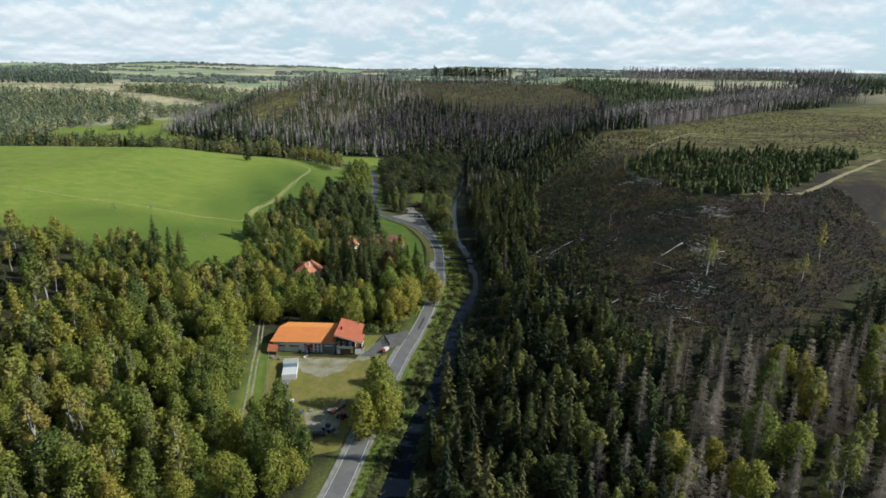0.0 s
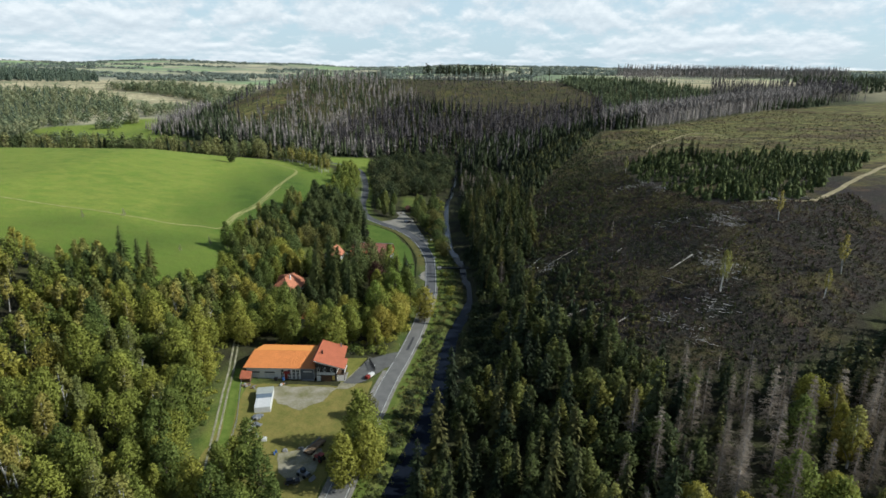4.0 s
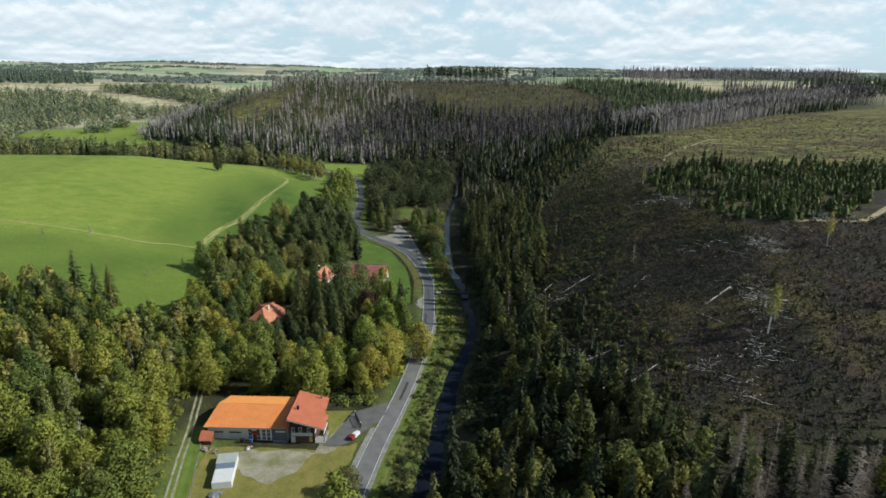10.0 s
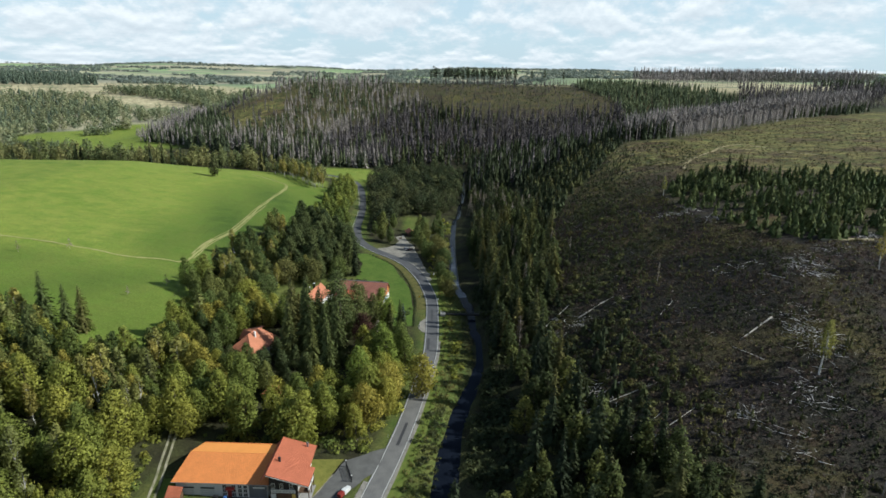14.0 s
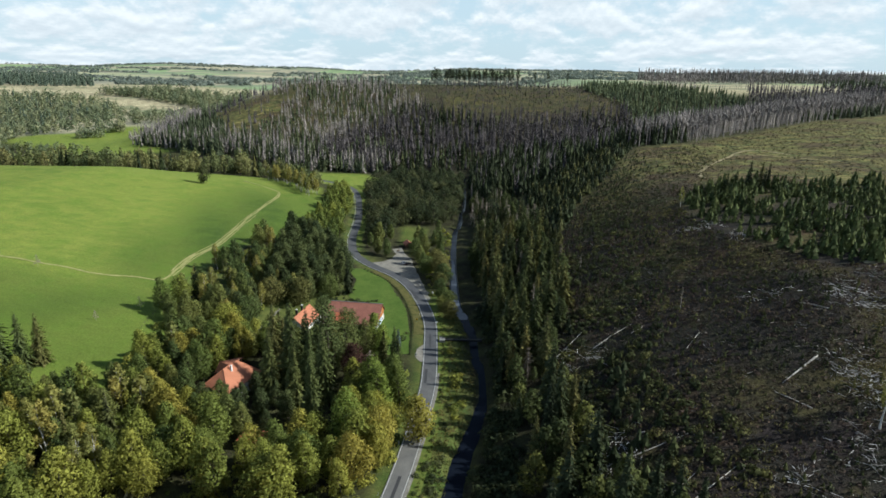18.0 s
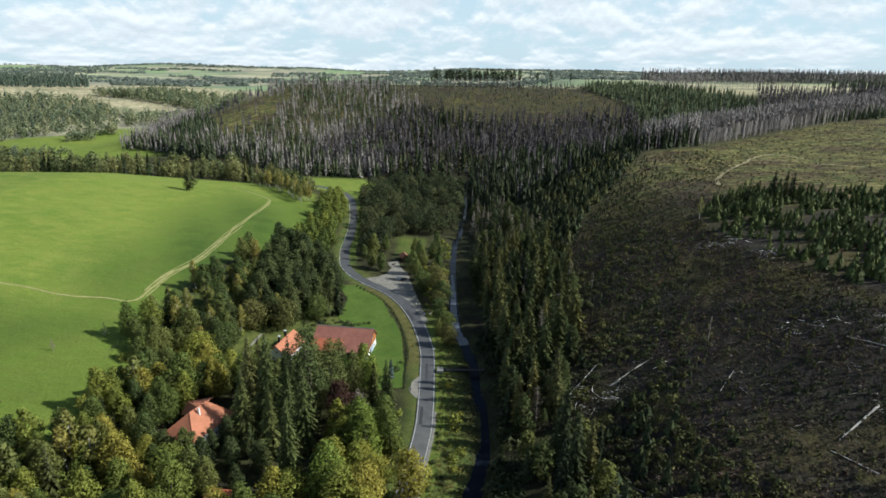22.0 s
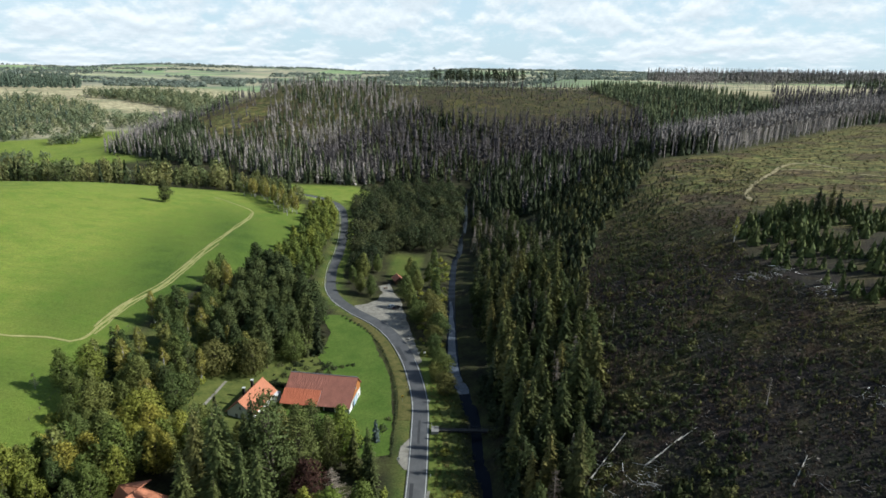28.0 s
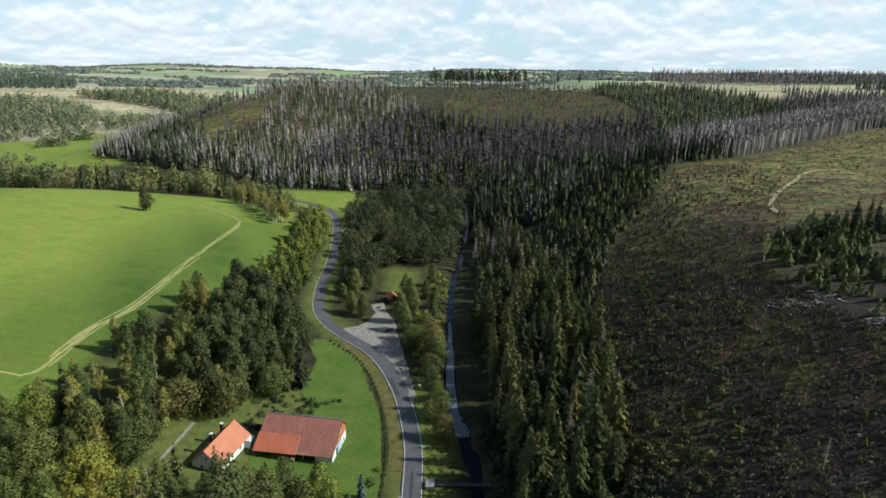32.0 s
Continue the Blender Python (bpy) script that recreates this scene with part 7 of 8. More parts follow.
def hip_house(name, m, w0, d0, eave, ridge, label, mat, wall, chim=True):
    h = thing(name, m, label, "house")
    part("wall", Shape().box(-w0 / 2, -d0 / 2, -1.0, w0 / 2, d0 / 2, eave), wall, h)
    o = 0.6
    a0, b0 = w0 / 2 + o, d0 / 2 + o
    r = max(0.8, w0 / 2 - d0 / 2 + 0.5)
    e = eave - 0.2
    part("roof", Shape().slab([(-a0, -b0, e), (a0, -b0, e), (r, 0, ridge), (-r, 0, ridge)], 0.18), mat, h)
    part("roof", Shape().slab([(a0, b0, e), (-a0, b0, e), (-r, 0, ridge), (r, 0, ridge)], 0.18), mat, h)
    part("roof_hip", Shape().slab([(-a0, b0, e), (-a0, -b0, e), (-r, 0, ridge)], 0.18), mat, h)
    part("roof_hip", Shape().slab([(a0, -b0, e), (a0, b0, e), (r, 0, ridge)], 0.18), mat, h)
    for p, q in (((-a0, -b0, e), (-r, 0, ridge)), ((a0, -b0, e), (r, 0, ridge)), ((-r, 0, ridge), (r, 0, ridge)), ((a0, b0, e), (r, 0, ridge)), ((-a0, b0, e), (-r, 0, ridge))):
        part("ridge_tile", Shape().rod(p, q, 0.14), mat, h)
    if chim:
        part("chimney", Shape().box(-1.6, -1.8, eave, -1.0, -1.2, ridge + 0.7), plaster, h, "white plastered chimney")
    for x0 in (-w0 * 0.28, w0 * 0.05, w0 * 0.32):
        for z0 in ((0.9, 3.4) if eave > 4.8 else (0.9,)):
            window(h, x0, -d0 / 2, z0, 1.1, 1.3)
    part("door", Shape().box(w0 * 0.12, -d0 / 2 - 0.08, 0, w0 * 0.12 + 1.0, -d0 / 2 + 0.05, 2.1), brown_boards, h)
    return h


villa = hip_house("villa", pose(-80.6, 305.2, 3.4, 0, 0, 70), 17.0, 11.0, 4.2, 9.8, "villa with hipped clay-tiled roof among dark trees", tile_clay, plaster)
part("wing_wall", Shape().box(2.0, 5.5, -1.0, 7.4, 8.4, 4.0), plaster, villa)
part("wing_roof", Shape().slab([(1.4, 9.2, 3.8), (1.4, 1.2, 8.6), (4.7, 1.2, 8.6), (4.7, 9.2, 6.9)], 0.18), tile_clay, villa)
part("wing_roof", Shape().slab([(8.0, 9.2, 3.8), (8.0, 1.2, 8.6), (4.76, 1.2, 8.6), (4.76, 9.2, 6.9)], 0.18), tile_clay, villa)
part("porch_wall", Shape().box(-11.6, 1.0, -1.0, -8.5, 5.0, 2.2), plaster, villa)
part("porch_roof", Shape().slab([(-12.2, 0.4, 2.1), (-12.2, 5.6, 2.1), (-8.6, 5.6, 3.7), (-8.6, 0.4, 3.7)], 0.16), tile_clay, villa, "lean-to roof over the villa's porch")
hip_house("garden_house", pose(-63, 276.5, 1.2, 0, 0, -6), 8, 5, 2.9, 5.0, "small red-roofed outbuilding hidden between trees", tile_red, plaster, False)

# white cottage with a gable roof
cot = thing("cottage", pose(-70.8, 364.5, 2.2, 0, 0, 80), "white plastered cottage with orange clay roof", "cottage")
L, W = 7.8, 4.6
part("wall", Shape().box(-L, -W, -1.2, L, W, 2.7), plaster, cot)
for x0 in (-L, L - 0.25):
    part("gable_wall", Shape().prism([(x0, -W, 2.7), (x0, W, 2.7), (x0, 0, 6.3)], (0.25, 0, 0)), plaster, cot, "white gable wall")
part("roof", Shape().slab([(-L - 0.5, -W - 0.7, 2.2), (L + 0.5, -W - 0.7, 2.2), (L + 0.5, 0, 6.75), (-L - 0.5, 0, 6.75)], 0.2), tile_clay, cot, "orange clay-tiled slope")
part("roof", Shape().slab([(L + 0.5, W + 0.7, 2.2), (-L - 0.5, W + 0.7, 2.2), (-L - 0.5, 0, 6.75), (L + 0.5, 0, 6.75)], 0.2), tile_clay, cot, "orange clay-tiled slope")
part("ridge", Shape().rod((-L - 0.5, 0, 6.78), (L + 0.5, 0, 6.78), 0.15), tile_clay, cot)
for x0 in (-1.5, 4.0):
    c = part("chimney", Shape().box(x0, 1.6, 4.2, x0 + 0.8, 2.4, 7.6), dark_boards, cot, "dark slated chimney")
    part("cap", Shape().box(x0 - 0.1, 1.5, 7.6, x0 + 0.9, 2.5, 7.75), white_paint, c)
for y0 in (-1.8, 1.4):
    window(cot, -L, y0, 0.6, 1.0, 1.2, None, False)
window(cot, -L, -0.2, 3.4, 0.9, 1.1, None, False)
for x0 in (-5, -1.5, 3):
    window(cot, x0, -W, 0.5, 1.1, 1.3)
part("bay", Shape().box(5.2, -W - 2.0, -1.2, 8.2, -W, 2.0), plaster, cot, "white bay at the cottage's corner")

# barn with a long tiled roof and a carport under the lower slope
barn = thing("barn", pose(-48.3, 371, 0.2, 0, 0, -6.5), "long barn with dark red tiled roof and open carport", "barn")
L, W = 12.0, 5.8
RZ = 9.2
part("wall", Shape().box(-L, -0.5, -0.8, L, W + 2.4, 3.2), plaster, barn)
part("wall", Shape().box(2.6, -W + 0.6, -0.8, L, -0.5, 3.2), plaster, barn, "white wall with barn doors")
part("gable_wall", Shape().prism([(L - 0.3, -W + 0.6, 3.0), (L - 0.3, W + 2.4, 3.0), (L - 0.3, W + 2.4, 4.7), (L - 0.3, 4.2, RZ - 0.4)], (0.3, 0, 0)), orange_boards, barn, "orange-brown boarded gable")
part("gable_wall", Shape().prism([(-L, -0.4, 3.0), (-L, W + 2.4, 3.0), (-L, W + 2.4, 4.7), (-L, 4.2, RZ - 0.4)], (0.3, 0, 0)), orange_boards, barn)
K = (RZ - 3.0) / (4.2 + W + 0.9)
YC = -1.6
part("roof", Shape().slab([(-0.2, -W - 0.9, 3.0), (L + 0.5, -W - 0.9, 3.0), (L + 0.5, 4.2, RZ), (-0.2, 4.2, RZ)], 0.2), tile_barn, barn, "dark red tiled slope")
part("roof", Shape().slab([(-L - 0.5, YC, 3.0 + K * (YC + W + 0.9)), (-0.24, YC, 3.0 + K * (YC + W + 0.9)), (-0.24, 4.2, RZ), (-L - 0.5, 4.2, RZ)], 0.2), tile_barn, barn, "dark red tiled slope")
part("roof", Shape().slab([(L + 0.5, W + 3.2, 4.6), (-L - 0.5, W + 3.2, 4.6), (-L - 0.5, 4.24, RZ), (L + 0.5, 4.24, RZ)], 0.2), tile_barn, barn, "rear slope of the barn roof")
part("roof", Shape().slab([(-L - 0.6, -W - 1.4, 3.15), (0.9, -W - 1.4, 3.15), (0.9, YC, 3.25 + K * (YC + W + 0.9)), (-L - 0.6, YC, 3.25 + K * (YC + W + 0.9))], 0.18), tile_red, barn, "newer orange-red carport roof")
part("barge_board", Shape().slab([(0.9, -W - 1.4, 2.9), (1.0, -W - 1.4, 2.9), (1.0, YC, 3.0 + K * (YC + W + 0.9)), (0.9, YC, 3.0 + K * (YC + W + 0.9))], 0.3), grey_metal, barn)
part("ridge", Shape().rod((-L - 0.5, 4.22, RZ + 0.04), (L + 0.5, 4.22, RZ + 0.04), 0.2), grey_metal, barn, "grey ridge capping")
part("verge_board", Shape().slab([(L + 0.5, -W - 0.95, 2.85), (L + 0.58, -W - 0.95, 2.85), (L + 0.58, 4.2, RZ - 0.1), (L + 0.5, 4.2, RZ - 0.1)], 0.22), dark_boards, barn)
for x0 in (-L, -8, -4, -0.3):
    part("post", Shape().box(x0, -W - 0.8, -0.8, x0 + 0.25, -W - 0.55, 3.1), brown_boards, barn)
part("beam", Shape().box(-L, -W - 0.8, 2.75, 0.2, -W - 0.55, 3.0), brown_boards, barn)
dr = part("barn_door", Shape().box(L, -0.2, -0.3, L + 0.1, 3.8, 3.0), sky_blue_paint, barn, "pale blue barn door")
part("door_brace", Shape().box(L + 0.1, 1.5, -0.2, L + 0.14, 2.3, 2.9), white_paint, dr)
window(barn, L, 5.6, 0.9, 1.0, 1.2, None, False, True, 1)
window(barn, L - 0.02, 3.0, 5.2, 0.8, 1.0, None, False, True, 1)
part("white_board", Shape().box(L + 0.02, -1.6, 0.0, L + 0.1, -0.4, 2.6), dark_boards, barn)
# dark panel stands in for the shade inside an open doorway
part("stable_door", Shape().box(3.0, -W + 0.48, -0.3, 6.6, -W + 0.6, 2.7), dark_boards, barn, "dark panel for the shaded stable opening")
for k in range(9):
    part("firewood", Shape().rod((-0.9 + 0.62 * (k % 3), -W - 1.5, 0.3 + 0.6 * (k // 3)), (-0.9 + 0.62 * (k % 3), -W - 0.9, 0.3 + 0.6 * (k // 3)), 0.29, 8), timber, barn)
part("terrace", Shape().box(-0.2, -W - 1.6, -0.6, 8.5, -W + 0.6, 0.12), concrete, barn)
part("woodpile", Shape().box(-11.2, -3.0, -0.6, -1.0, -0.7, 1.7), timber, barn, "stacked firewood in the carport")

hut = thing("hut", pose(-34.5, 497, 0.2, 0, 0, 112), "small hut with orange tiled roof by the lay-by", "hut")
part("wall", Shape().box(-3, -2.2, -0.6, 3, 2.2, 2.3), brown_boards, hut)
part("roof", Shape().slab([(-3.5, -2.9, 2.0), (3.5, -2.9, 2.0), (3.5, 0, 4.2), (-3.5, 0, 4.2)], 0.15), tiles("hut_tiles", (0.50, 0.20, 0.12)), hut)
part("roof", Shape().slab([(3.5, 2.9, 2.0), (-3.5, 2.9, 2.0), (-3.5, 0, 4.2), (3.5, 0, 4.2)], 0.15), bpy.data.materials["hut_tiles"], hut)
part("door", Shape().box(-3.08, -0.5, -0.2, -2.98, 0.5, 1.8), dark_boards, hut)

# footbridge over the river with a weir below it
fb = thing("footbridge", pose(4.5, 356.2, 0.9, 0, 0, 1), "narrow grey footbridge with railings across the river", "bridge")
part("deck", Shape().box(-11.5, -0.7, -0.22, 13.0, 0.7, 0), plain("weathered_planks", (0.085, 0.08, 0.072), 0.9, 0, 0.4, 1.5), fb, "weathered grey plank deck")
for y0 in (-0.68, 0.63):
    part("girder", Shape().box(-11.5, y0, -0.7, 12.0, y0 + 0.05, -0.1), dark_metal, fb)
    part("handrail", Shape().rod((-11.5, y0, 1.05), (12.0, y0, 1.05), 0.05), dark_metal, fb)
    part("mid_rail", Shape().rod((-11.5, y0, 0.55), (12.0, y0, 0.55), 0.035), dark_metal, fb)
    for k in range(14):
        part("post", Shape().box(-11.5 + 1.8 * k, y0, 0, -11.44 + 1.8 * k, y0 + 0.06, 1.05), dark_metal, fb)
part("abutment", Shape().box(-12.6, -1.6, -3.2, -10.2, 1.6, 0.15), stone, fb, "pale stone abutment")
part("abutment", Shape().box(11.0, -1.4, -3.2, 13.0, 1.4, 0.1), stone, fb)
weir = thing("weir", pose(7.2, 352.5, -1.5, 0, 0, 2), "low concrete weir under the footbridge", "weir")
part("sill", Shape().box(-2.6, -0.5, -1.5, 2.6, 0.5, 0.15), concrete, weir)

# ---- vehicles, yard clutter, fences and signs ----
def car(name, m, paint, label):
    c = thing(name, m, label, "car")
    body = Shape().prism([(-2.1, -0.86, 0.35), (2.05, -0.86, 0.35), (2.15, -0.86, 0.62), (1.95, -0.86, 0.85), (0.95, -0.86, 0.95), (-1.95, -0.86, 0.98), (-2.15, -0.86, 0.7)], (0, 1.72, 0)).bevel(0.06)
    part("body", body, paint, c)
    part("cabin", Shape().prism([(-1.95, -0.72, 0.96), (0.95, -0.72, 0.94), (0.25, -0.72, 1.46), (-1.5, -0.72, 1.5)], (0, 1.44, 0)).bevel(0.05), paint, c)
    for y0 in (-0.735, 0.715):
        part("side_window", Shape().prism([(-1.6, y0, 1.02), (0.62, y0, 1.02), (0.15, y0, 1.38), (-1.35, y0, 1.4)], (0, 0.02, 0)), glass_dark, c)
    part("windscreen", Shape().slab([(0.92, -0.62, 0.99), (0.92, 0.62, 0.99), (0.34, 0.58, 1.43), (0.34, -0.58, 1.43)], 0.02), glass_dark, c)
    part("rear_window", Shape().slab([(-1.96, -0.6, 1.03), (-1.58, -0.56, 1.46), (-1.58, 0.56, 1.46), (-1.96, 0.6, 1.03)], 0.02), glass_dark, c)
    for x0 in (-1.3, 1.3):
        for y0 in (-0.88, 0.70):
            w0 = part("wheel", Shape().rod((x0, y0, 0.32), (x0, y0 + 0.18, 0.32), 0.32, 12), black_rubber, c)
            part("rim", Shape().rod((x0, y0 - 0.01, 0.32), (x0, y0 + 0.19, 0.32), 0.19, 8), grey_metal, w0)
    for y0 in (-0.7, 0.45):
        part("headlight", Shape().box(2.06, y0, 0.62, 2.14, y0 + 0.25, 0.75), white_paint, c)
        part("tail_light", Shape().box(-2.16, y0, 0.72, -2.08, y0 + 0.25, 0.88), red_paint, c)
    return c


car("parked_car", at(-34.0, 460.5, 60, 0.17), white_paint, "white hatchback parked on the gravel lay-by")
car("parked_car", at(-31.3, 459.2, 60, 0.17), dark_metal, "black car parked under the lay-by trees")
car("parked_car", at(-44.5, 168.8, 20, 0.2), dark_metal, "black car parked at the yard's end")

trailer = thing("flatbed_trailer", at(-41.5, 184.5, 62, 0.2), "flatbed trailer loaded with pale sawn timber", "trailer")
part("bed", Shape().box(-4.0, -1.2, 0.8, 4.0, 1.2, 1.0), brown_boards, trailer)
for x0 in (-2.6, -1.5, 2.4):
    for y0 in (-1.15, 0.9):
        part("wheel", Shape().rod((x0, y0, 0.42), (x0, y0 + 0.25, 0.42), 0.42, 10), black_rubber, trailer)
for k in range(9):
    part("board", Shape().box(-3.8, -1.1 + 0.25 * k, 1.0, 3.6 - 0.1 * (k % 3), -0.9 + 0.25 * k, 1.25 + 0.12 * (k % 2)), timber, trailer)
part("drawbar", Shape().box(4.0, -0.08, 0.7, 5.6, 0.08, 0.85), dark_metal, trailer)
part("side_rail", Shape().box(-4.0, 1.2, 1.0, 4.0, 1.25, 1.7), grey_metal, trailer)

tractor = thing("tractor", at(-38.8, 179.0, 150, 0.2), "small red tractor beside the timber trailer", "tractor")
part("hood", Shape().box(0.2, -0.45, 0.7, 2.0, 0.45, 1.4).bevel(0.08), red_paint, tractor)
part("cab", Shape().box(-1.2, -0.7, 0.7, 0.2, 0.7, 2.4).bevel(0.06), glass_dark, tractor)
part("cab_roof", Shape().box(-1.35, -0.8, 2.4, 0.35, 0.8, 2.55).bevel(0.04), red_paint, tractor)
for x0, y0, r in ((-0.7, -1.0, 0.75), (-0.7, 0.65, 0.75), (1.5, -0.85, 0.45), (1.5, 0.6, 0.45)):
    w0 = part("wheel", Shape().rod((x0, y0, r), (x0, y0 + 0.35, r), r, 12), black_rubber, tractor)
    part("rim", Shape().rod((x0, y0 - 0.02, r), (x0, y0 + 0.37, r), r * 0.5, 8), red_paint, w0)

loader = thing("loader", at(-42.0, 172.0, -30, 0.2), "grey wheel loader standing on the rubble", "loader")
part("chassis", Shape().box(-2.0, -0.9, 0.6, 1.6, 0.9, 1.3).bevel(0.08), grey_metal, loader)
part("cab", Shape().box(-0.8, -0.6, 1.3, 0.5, 0.6, 2.5).bevel(0.06), glass_dark, loader)
part("arm", Shape().rod((1.2, 0.5, 1.2), (3.0, 0.5, 0.6), 0.1), dark_metal, loader)
part("arm", Shape().rod((1.2, -0.5, 1.2), (3.0, -0.5, 0.6), 0.1), dark_metal, loader)
part("bucket", Shape().prism([(2.8, -1.1, 0.1), (3.8, -1.1, 0.1), (3.0, -1.1, 1.0)], (0, 2.2, 0)), grey_metal, loader)
for x0 in (-1.3, 1.0):
    for y0 in (-1.1, 0.75):
        part("wheel", Shape().rod((x0, y0, 0.55), (x0, y0 + 0.35, 0.55), 0.55, 12), black_rubber, loader)

cart = thing("red_cart", at(-30.9, 228.3, 62, 0.25) @ Matrix.Diagonal((0.85, 0.75, 0.8, 1)), "red box cart with white crates by the drive", "cart")
part("box", Shape().box(-1.6, -0.9, 0.4, 0.4, 0.9, 1.7).bevel(0.05), red_paint, cart)
part("crate", Shape().box(0.5, -0.9, 0.2, 2.2, 0.9, 1.8).bevel(0.05), white_paint, cart, "white crate")
part("crate", Shape().box(2.3, -0.8, 0.2, 3.6, 0.8, 1.5).bevel(0.05), white_paint, cart, "white crate")
for y0 in (-0.95, 0.8):
    part("wheel", Shape().rod((-0.6, y0, 0.3), (-0.6, y0 + 0.15, 0.3), 0.3, 10), black_rubber, cart)


def heap(name, x, y, n, size, mats, label, seed, flat=0.5):
    """A heap of odd blocks, each turned its own way."""
    rng = np.random.default_rng(seed)
    h = thing(name, at(x, y, 0, 0.15), label, "heap")
    for i in range(n):
        s = size * rng.uniform(0.5, 1.3, 3) * (1, 1, flat)
        b = Shape().box(*(-s / 2), *(s / 2)).bevel(min(s) * 0.15)
        p = rng.normal(0, size * 0.9, 2)
        bmesh.ops.transform(b.bm, matrix=pose(p[0], p[1], s[2] * 0.45 + max(0, 0.5 * size - 0.3 * np.hypot(*p)), rng.uniform(-15, 15), rng.uniform(-15, 15), rng.uniform(0, 180)), verts=b.bm.verts[:])
        part("piece", b, mats[i % len(mats)], h)
    return h


heap("scrap_heap", -63.8, 200.3, 9, 1.2, [grey_metal, grey_metal, concrete], "heap of grey metal frames by the cabin", 1)
heap("scrap_heap", -62.6, 195.6, 6, 1.5, [grey_metal, concrete], "leaning grey and blue sheet-metal pieces", 2, 0.25)
heap("rubble_heap", -62.0, 221.8, 9, 0.7, [white_paint, orange_boards, concrete], "small heap of white bags and orange rubble", 3)
heap("stone_heap", -74.8, 220.6, 16, 0.8, [stone, brown_boards, timber], "heap of stones and split wood at the shed", 4)
heap("stone_heap", -71.5, 219.5, 10, 0.7, [brown_boards, timber, stone], "heap of brown firewood before the hall", 5)
heap("rubble_heap", -50.5, 183.5, 12, 0.6, [concrete, stone], "broken concrete along the gravel edge", 6, 0.35)
heap("rubble_heap", -46.0, 184.8, 10, 0.5, [concrete, stone, timber], "loose rubble by the trailer", 7, 0.4)
heap("boulders", -21.8, 426.8, 4, 1.1, [stone], "grey boulders edging the lay-by", 8, 0.8)
tank = thing("water_tank", at(-58.4, 188.2, 15, 0.1), "white plastic tank on the yard grass", "tank")
part("tank_body", Shape().box(-0.8, -0.6, 0, 0.8, 0.6, 1.1).bevel(0.1), white_paint, tank)
part("lid", Shape().rod((0, 0, 1.1), (0, 0, 1.18), 0.25, 10), grey_metal, tank)
tank = thing("water_tank", at(-61.4, 190.2, 40, 0.1), "grey plastic tank on the yard grass", "tank")
part("tank_body", Shape().rod((0, 0, 0), (0, 0, 1.0), 0.7, 12), grey_metal, tank)
for x, y in ((-53.2, 181.3), (-52.9, 182.3)):
    b = thing("barrel", at(x, y, 0, 0.15), "blue steel barrel at the rubble's edge", "barrel", "barrels")
    part("drum", Shape().rod((0, 0, 0), (0, 0, 0.9), 0.3, 10), blue_paint, b)
    part("hoop", Shape().rod((0, 0, 0.42), (0, 0, 0.47), 0.32, 10), blue_paint, b)
b = thing("waste_bin", at(-62.3, 224.9, 0, 0.3), "blue wheeled bin at the hall's door", "bin")
part("bin_body", Shape().box(-0.35, -0.35, 0, 0.35, 0.35, 1.0), blue_paint, b)
part("lid", Shape().box(-0.38, -0.4, 1.0, 0.38, 0.38, 1.08), blue_paint, b)
b = thing("waste_bin", at(-65.0, 224.9, 0, 0.3), "black wheeled bin at the hall's wall", "bin")
part("bin_body", Shape().box(-0.6, -0.4, 0, 0.6, 0.4, 1.1), dark_metal, b)
part("lid", Shape().box(-0.64, -0.44, 1.1, 0.64, 0.42, 1.18), dark_metal, b)


def fence(name, pts, gap, h, mat, label, rails=(0.5, 1.0)):
    f = tagged(new(name), label, "fence")
    pts = np.array(pts, float)
    d = np.concatenate([[0], np.cumsum(np.linalg.norm(np.diff(pts, axis=0), axis=1))])
    s = np.arange(0, d[-1], gap)
    xs, ys = np.interp(s, d, pts[:, 0]), np.interp(s, d, pts[:, 1])
    zs = ground_z(xs, ys)
    for x, y, z in zip(xs, ys, zs):
        part("post", Shape().box(x - 0.06, y - 0.06, z - 0.3, x + 0.06, y + 0.06, z + h), mat, f)
    for i in range(len(xs) - 1):
        for r in rails:
            part("rail", Shape().rod((xs[i], ys[i], zs[i] + h * r), (xs[i + 1], ys[i + 1], zs[i + 1] + h * r), 0.035, 4), mat, f)


fence("yard_fence", [(-66, 172), (-70, 197), (-74, 211), (-77.5, 224)], 2.5, 1.6, grey_metal, "grey wire fence with posts along the yard", (0.35, 0.7, 1.0))
fence("front_fence", [(-27, 226), (-29.5, 205), (-32, 190)], 2.6, 1.2, grey_metal, "low grey fence between yard and road", (0.5, 1.0))
fence("pasture_fence", [(-41, 247), (-35, 247.5), (-31, 247)], 1.5, 1.2, dark_metal, "dark fence behind the drive", (0.4, 0.7, 1.0))
fence("meadow_fence", [(-131, 340), (-136, 385), (-136, 433), (-128, 470), (-114, 486), (-106, 530), (-112, 583)], 6.0, 1.1, bark_brown, "thin post fence along the meadow's edge", (0.9,))
gate = thing("metal_gate", at(-30.7, 237.5, 113, 0.25), "black metal gate standing open at the drive", "gate")
part("gate_frame", Shape().box(-3.5, -0.05, 0.1, 3.5, 0.05, 0.22), dark_metal, gate)
part("gate_frame", Shape().box(-3.5, -0.05, 1.75, 3.5, 0.05, 1.87), dark_metal, gate)
for k in range(24):
    part("bar", Shape().box(-3.5 + 0.3 * k, -0.04, 0.22, -3.42 + 0.3 * k, 0.04, 1.75), dark_metal, gate)
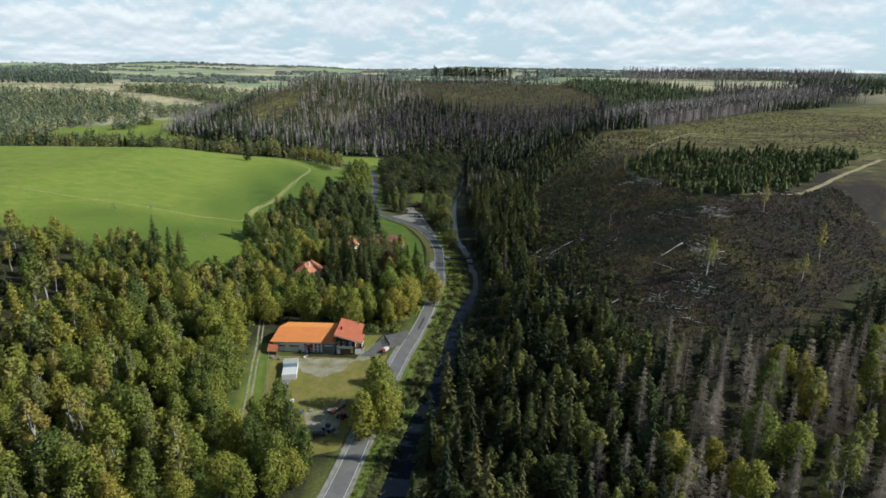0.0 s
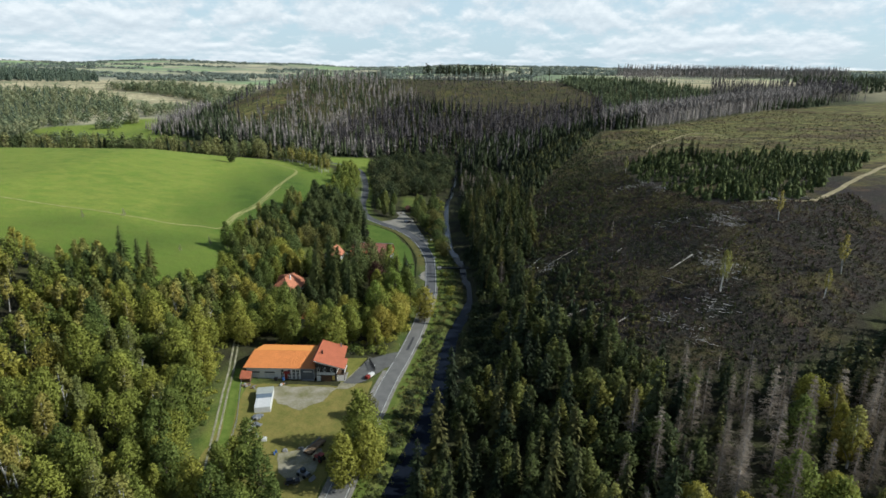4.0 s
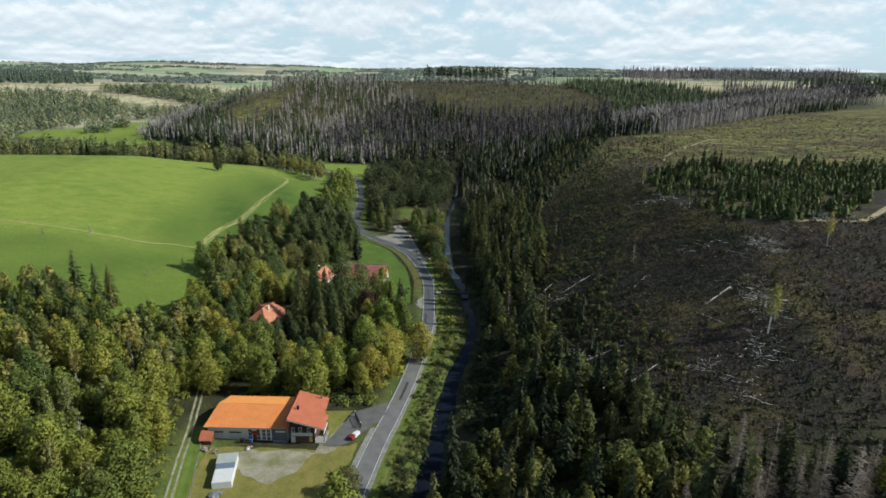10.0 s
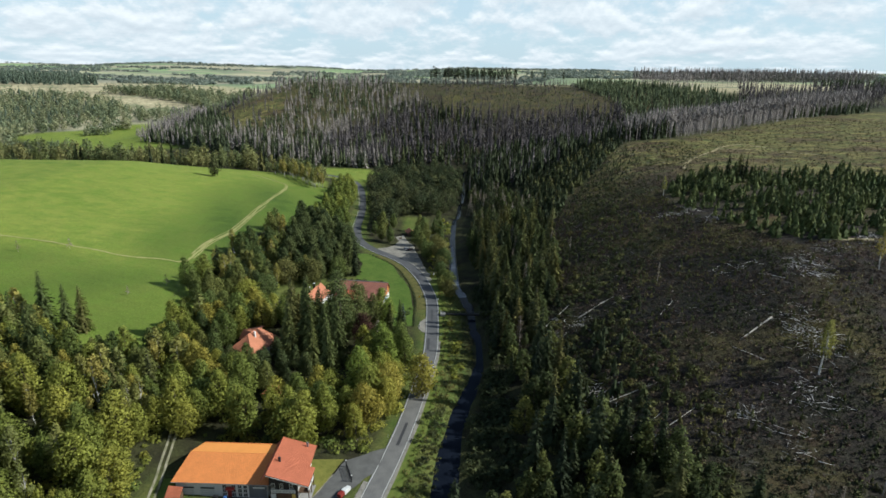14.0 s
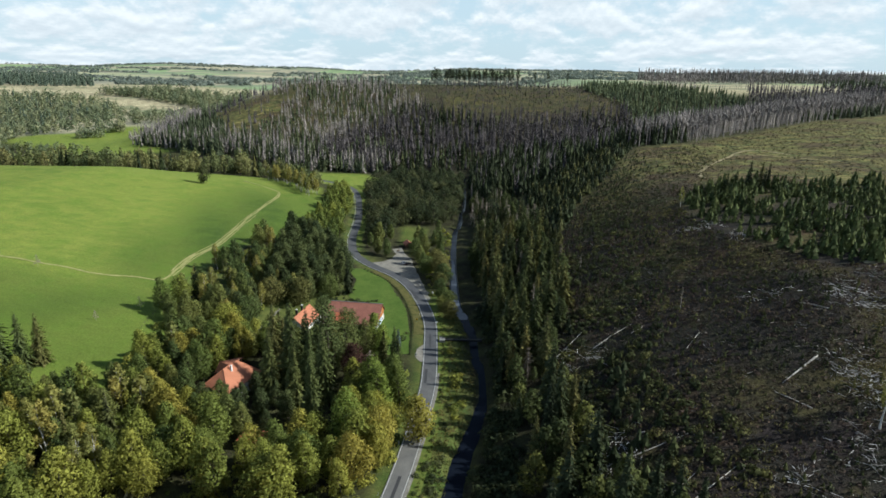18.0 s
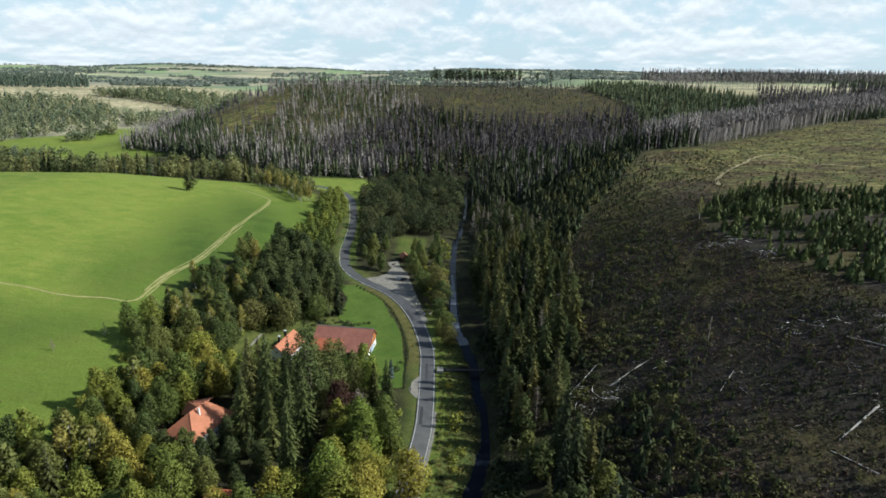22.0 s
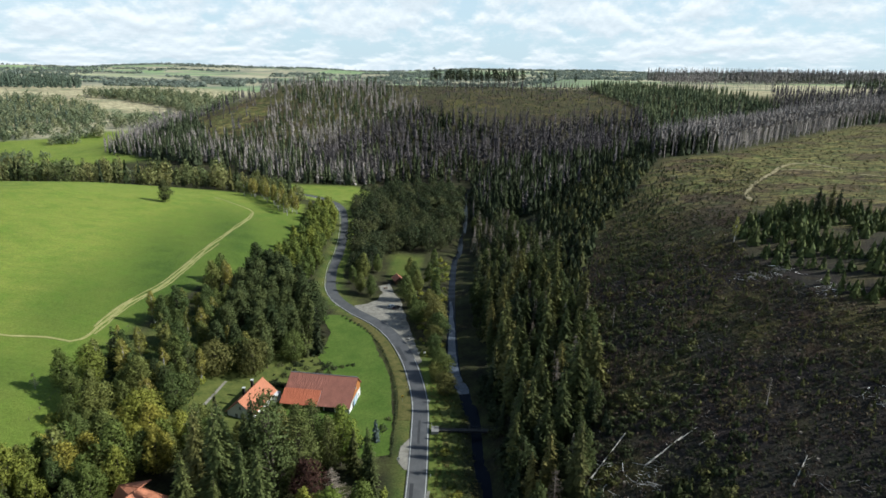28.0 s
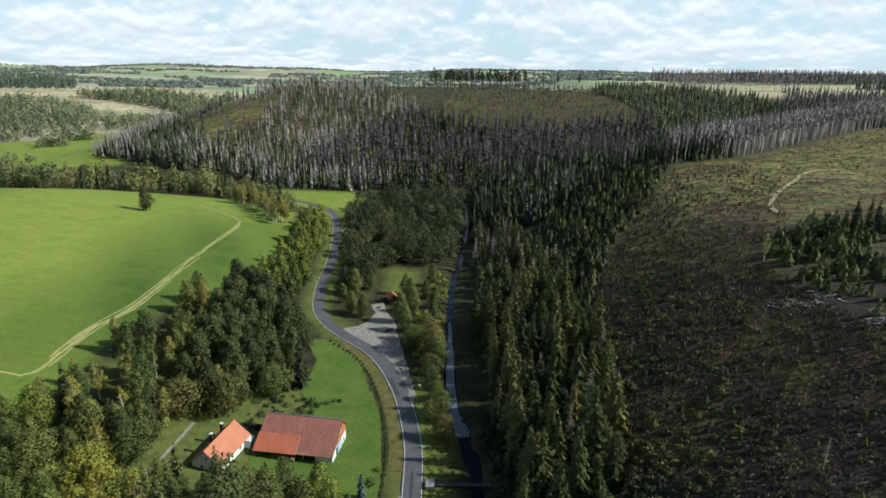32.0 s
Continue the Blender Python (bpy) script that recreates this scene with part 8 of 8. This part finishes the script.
for x0 in (-3.7, 3.55):
    part("gate_post", Shape().box(x0, -0.12, -0.3, x0 + 0.2, 0.12, 2.1), dark_metal, gate)
    part("lamp_cap", Shape().box(x0 - 0.05, -0.17, 2.1, x0 + 0.25, 0.17, 2.25), white_paint, gate)

# delineators and signs along the road
for i, y0 in enumerate(range(150, 640, 26)):
    k = int(np.argmin(np.abs(road_line[:, 1] - y0)))
    for side in (-3.9, 3.9):
        x, y = offset(road_line, side)[k]
        if side < 0 and (222 < y < 256 or 330 < y < 362) or side > 0 and 398 < y < 466:
            continue
        d = thing("delineator", at(x, y, 0, 0.2), "white road delineator post with black band", "post", "delineators")
        part("post_body", Shape().prism([(-0.07, -0.06, 0), (0.07, -0.06, 0), (0, 0.08, 0)], (0, 0, 1.05)), white_paint, d)
        part("band", Shape().prism([(-0.078, -0.066, 0.68), (0.078, -0.066, 0.68), (0, 0.088, 0.68)], (0, 0, 0.22)), dark_metal, d)
for x, y, turn, col_m, lab in ((-13.8, 409, 20, white_paint, "small white road sign by the river-side verge"), (-16.2, 408.8, 20, grey_metal, "back of a grey road sign"), (-17.2, 338.5, 0, white_paint, "white notice board at the small lay-by"), (-10.0, 372, 10, white_paint, "white road sign by the footbridge"), (-19.5, 374, 0, plain("yellow_sign", (0.55, 0.36, 0.03), 0.5), "yellow road sign at the lawn's edge")):
    sgn = thing("road_sign", at(x, y, turn, 0.1), lab, "sign")
    part("pole", Shape().rod((0, 0, -0.2), (0, 0, 2.2), 0.04), grey_metal, sgn)
    part("plate", Shape().box(-0.4, -0.07, 1.5, 0.4, -0.04, 2.3), col_m, sgn)
    part("sign_bar", Shape().box(-0.25, -0.075, 1.8, 0.25, -0.07, 1.95), dark_metal, sgn)
bench = thing("picnic_table", at(-40.0, 486, 30, 0.15), "weathered wooden picnic table at the lay-by", "table")
part("tabletop", Shape().box(-0.9, -0.4, 0.7, 0.9, 0.4, 0.76), brown_boards, bench)
for y0 in (-0.75, 0.5):
    part("seat", Shape().box(-0.9, y0, 0.42, 0.9, y0 + 0.25, 0.47), brown_boards, bench)
for x0 in (-0.7, 0.6):
    part("leg", Shape().box(x0, -0.7, 0, x0 + 0.1, 0.7, 0.4), brown_boards, bench)
    part("leg", Shape().box(x0, -0.3, 0.4, x0 + 0.1, 0.3, 0.7), brown_boards, bench)
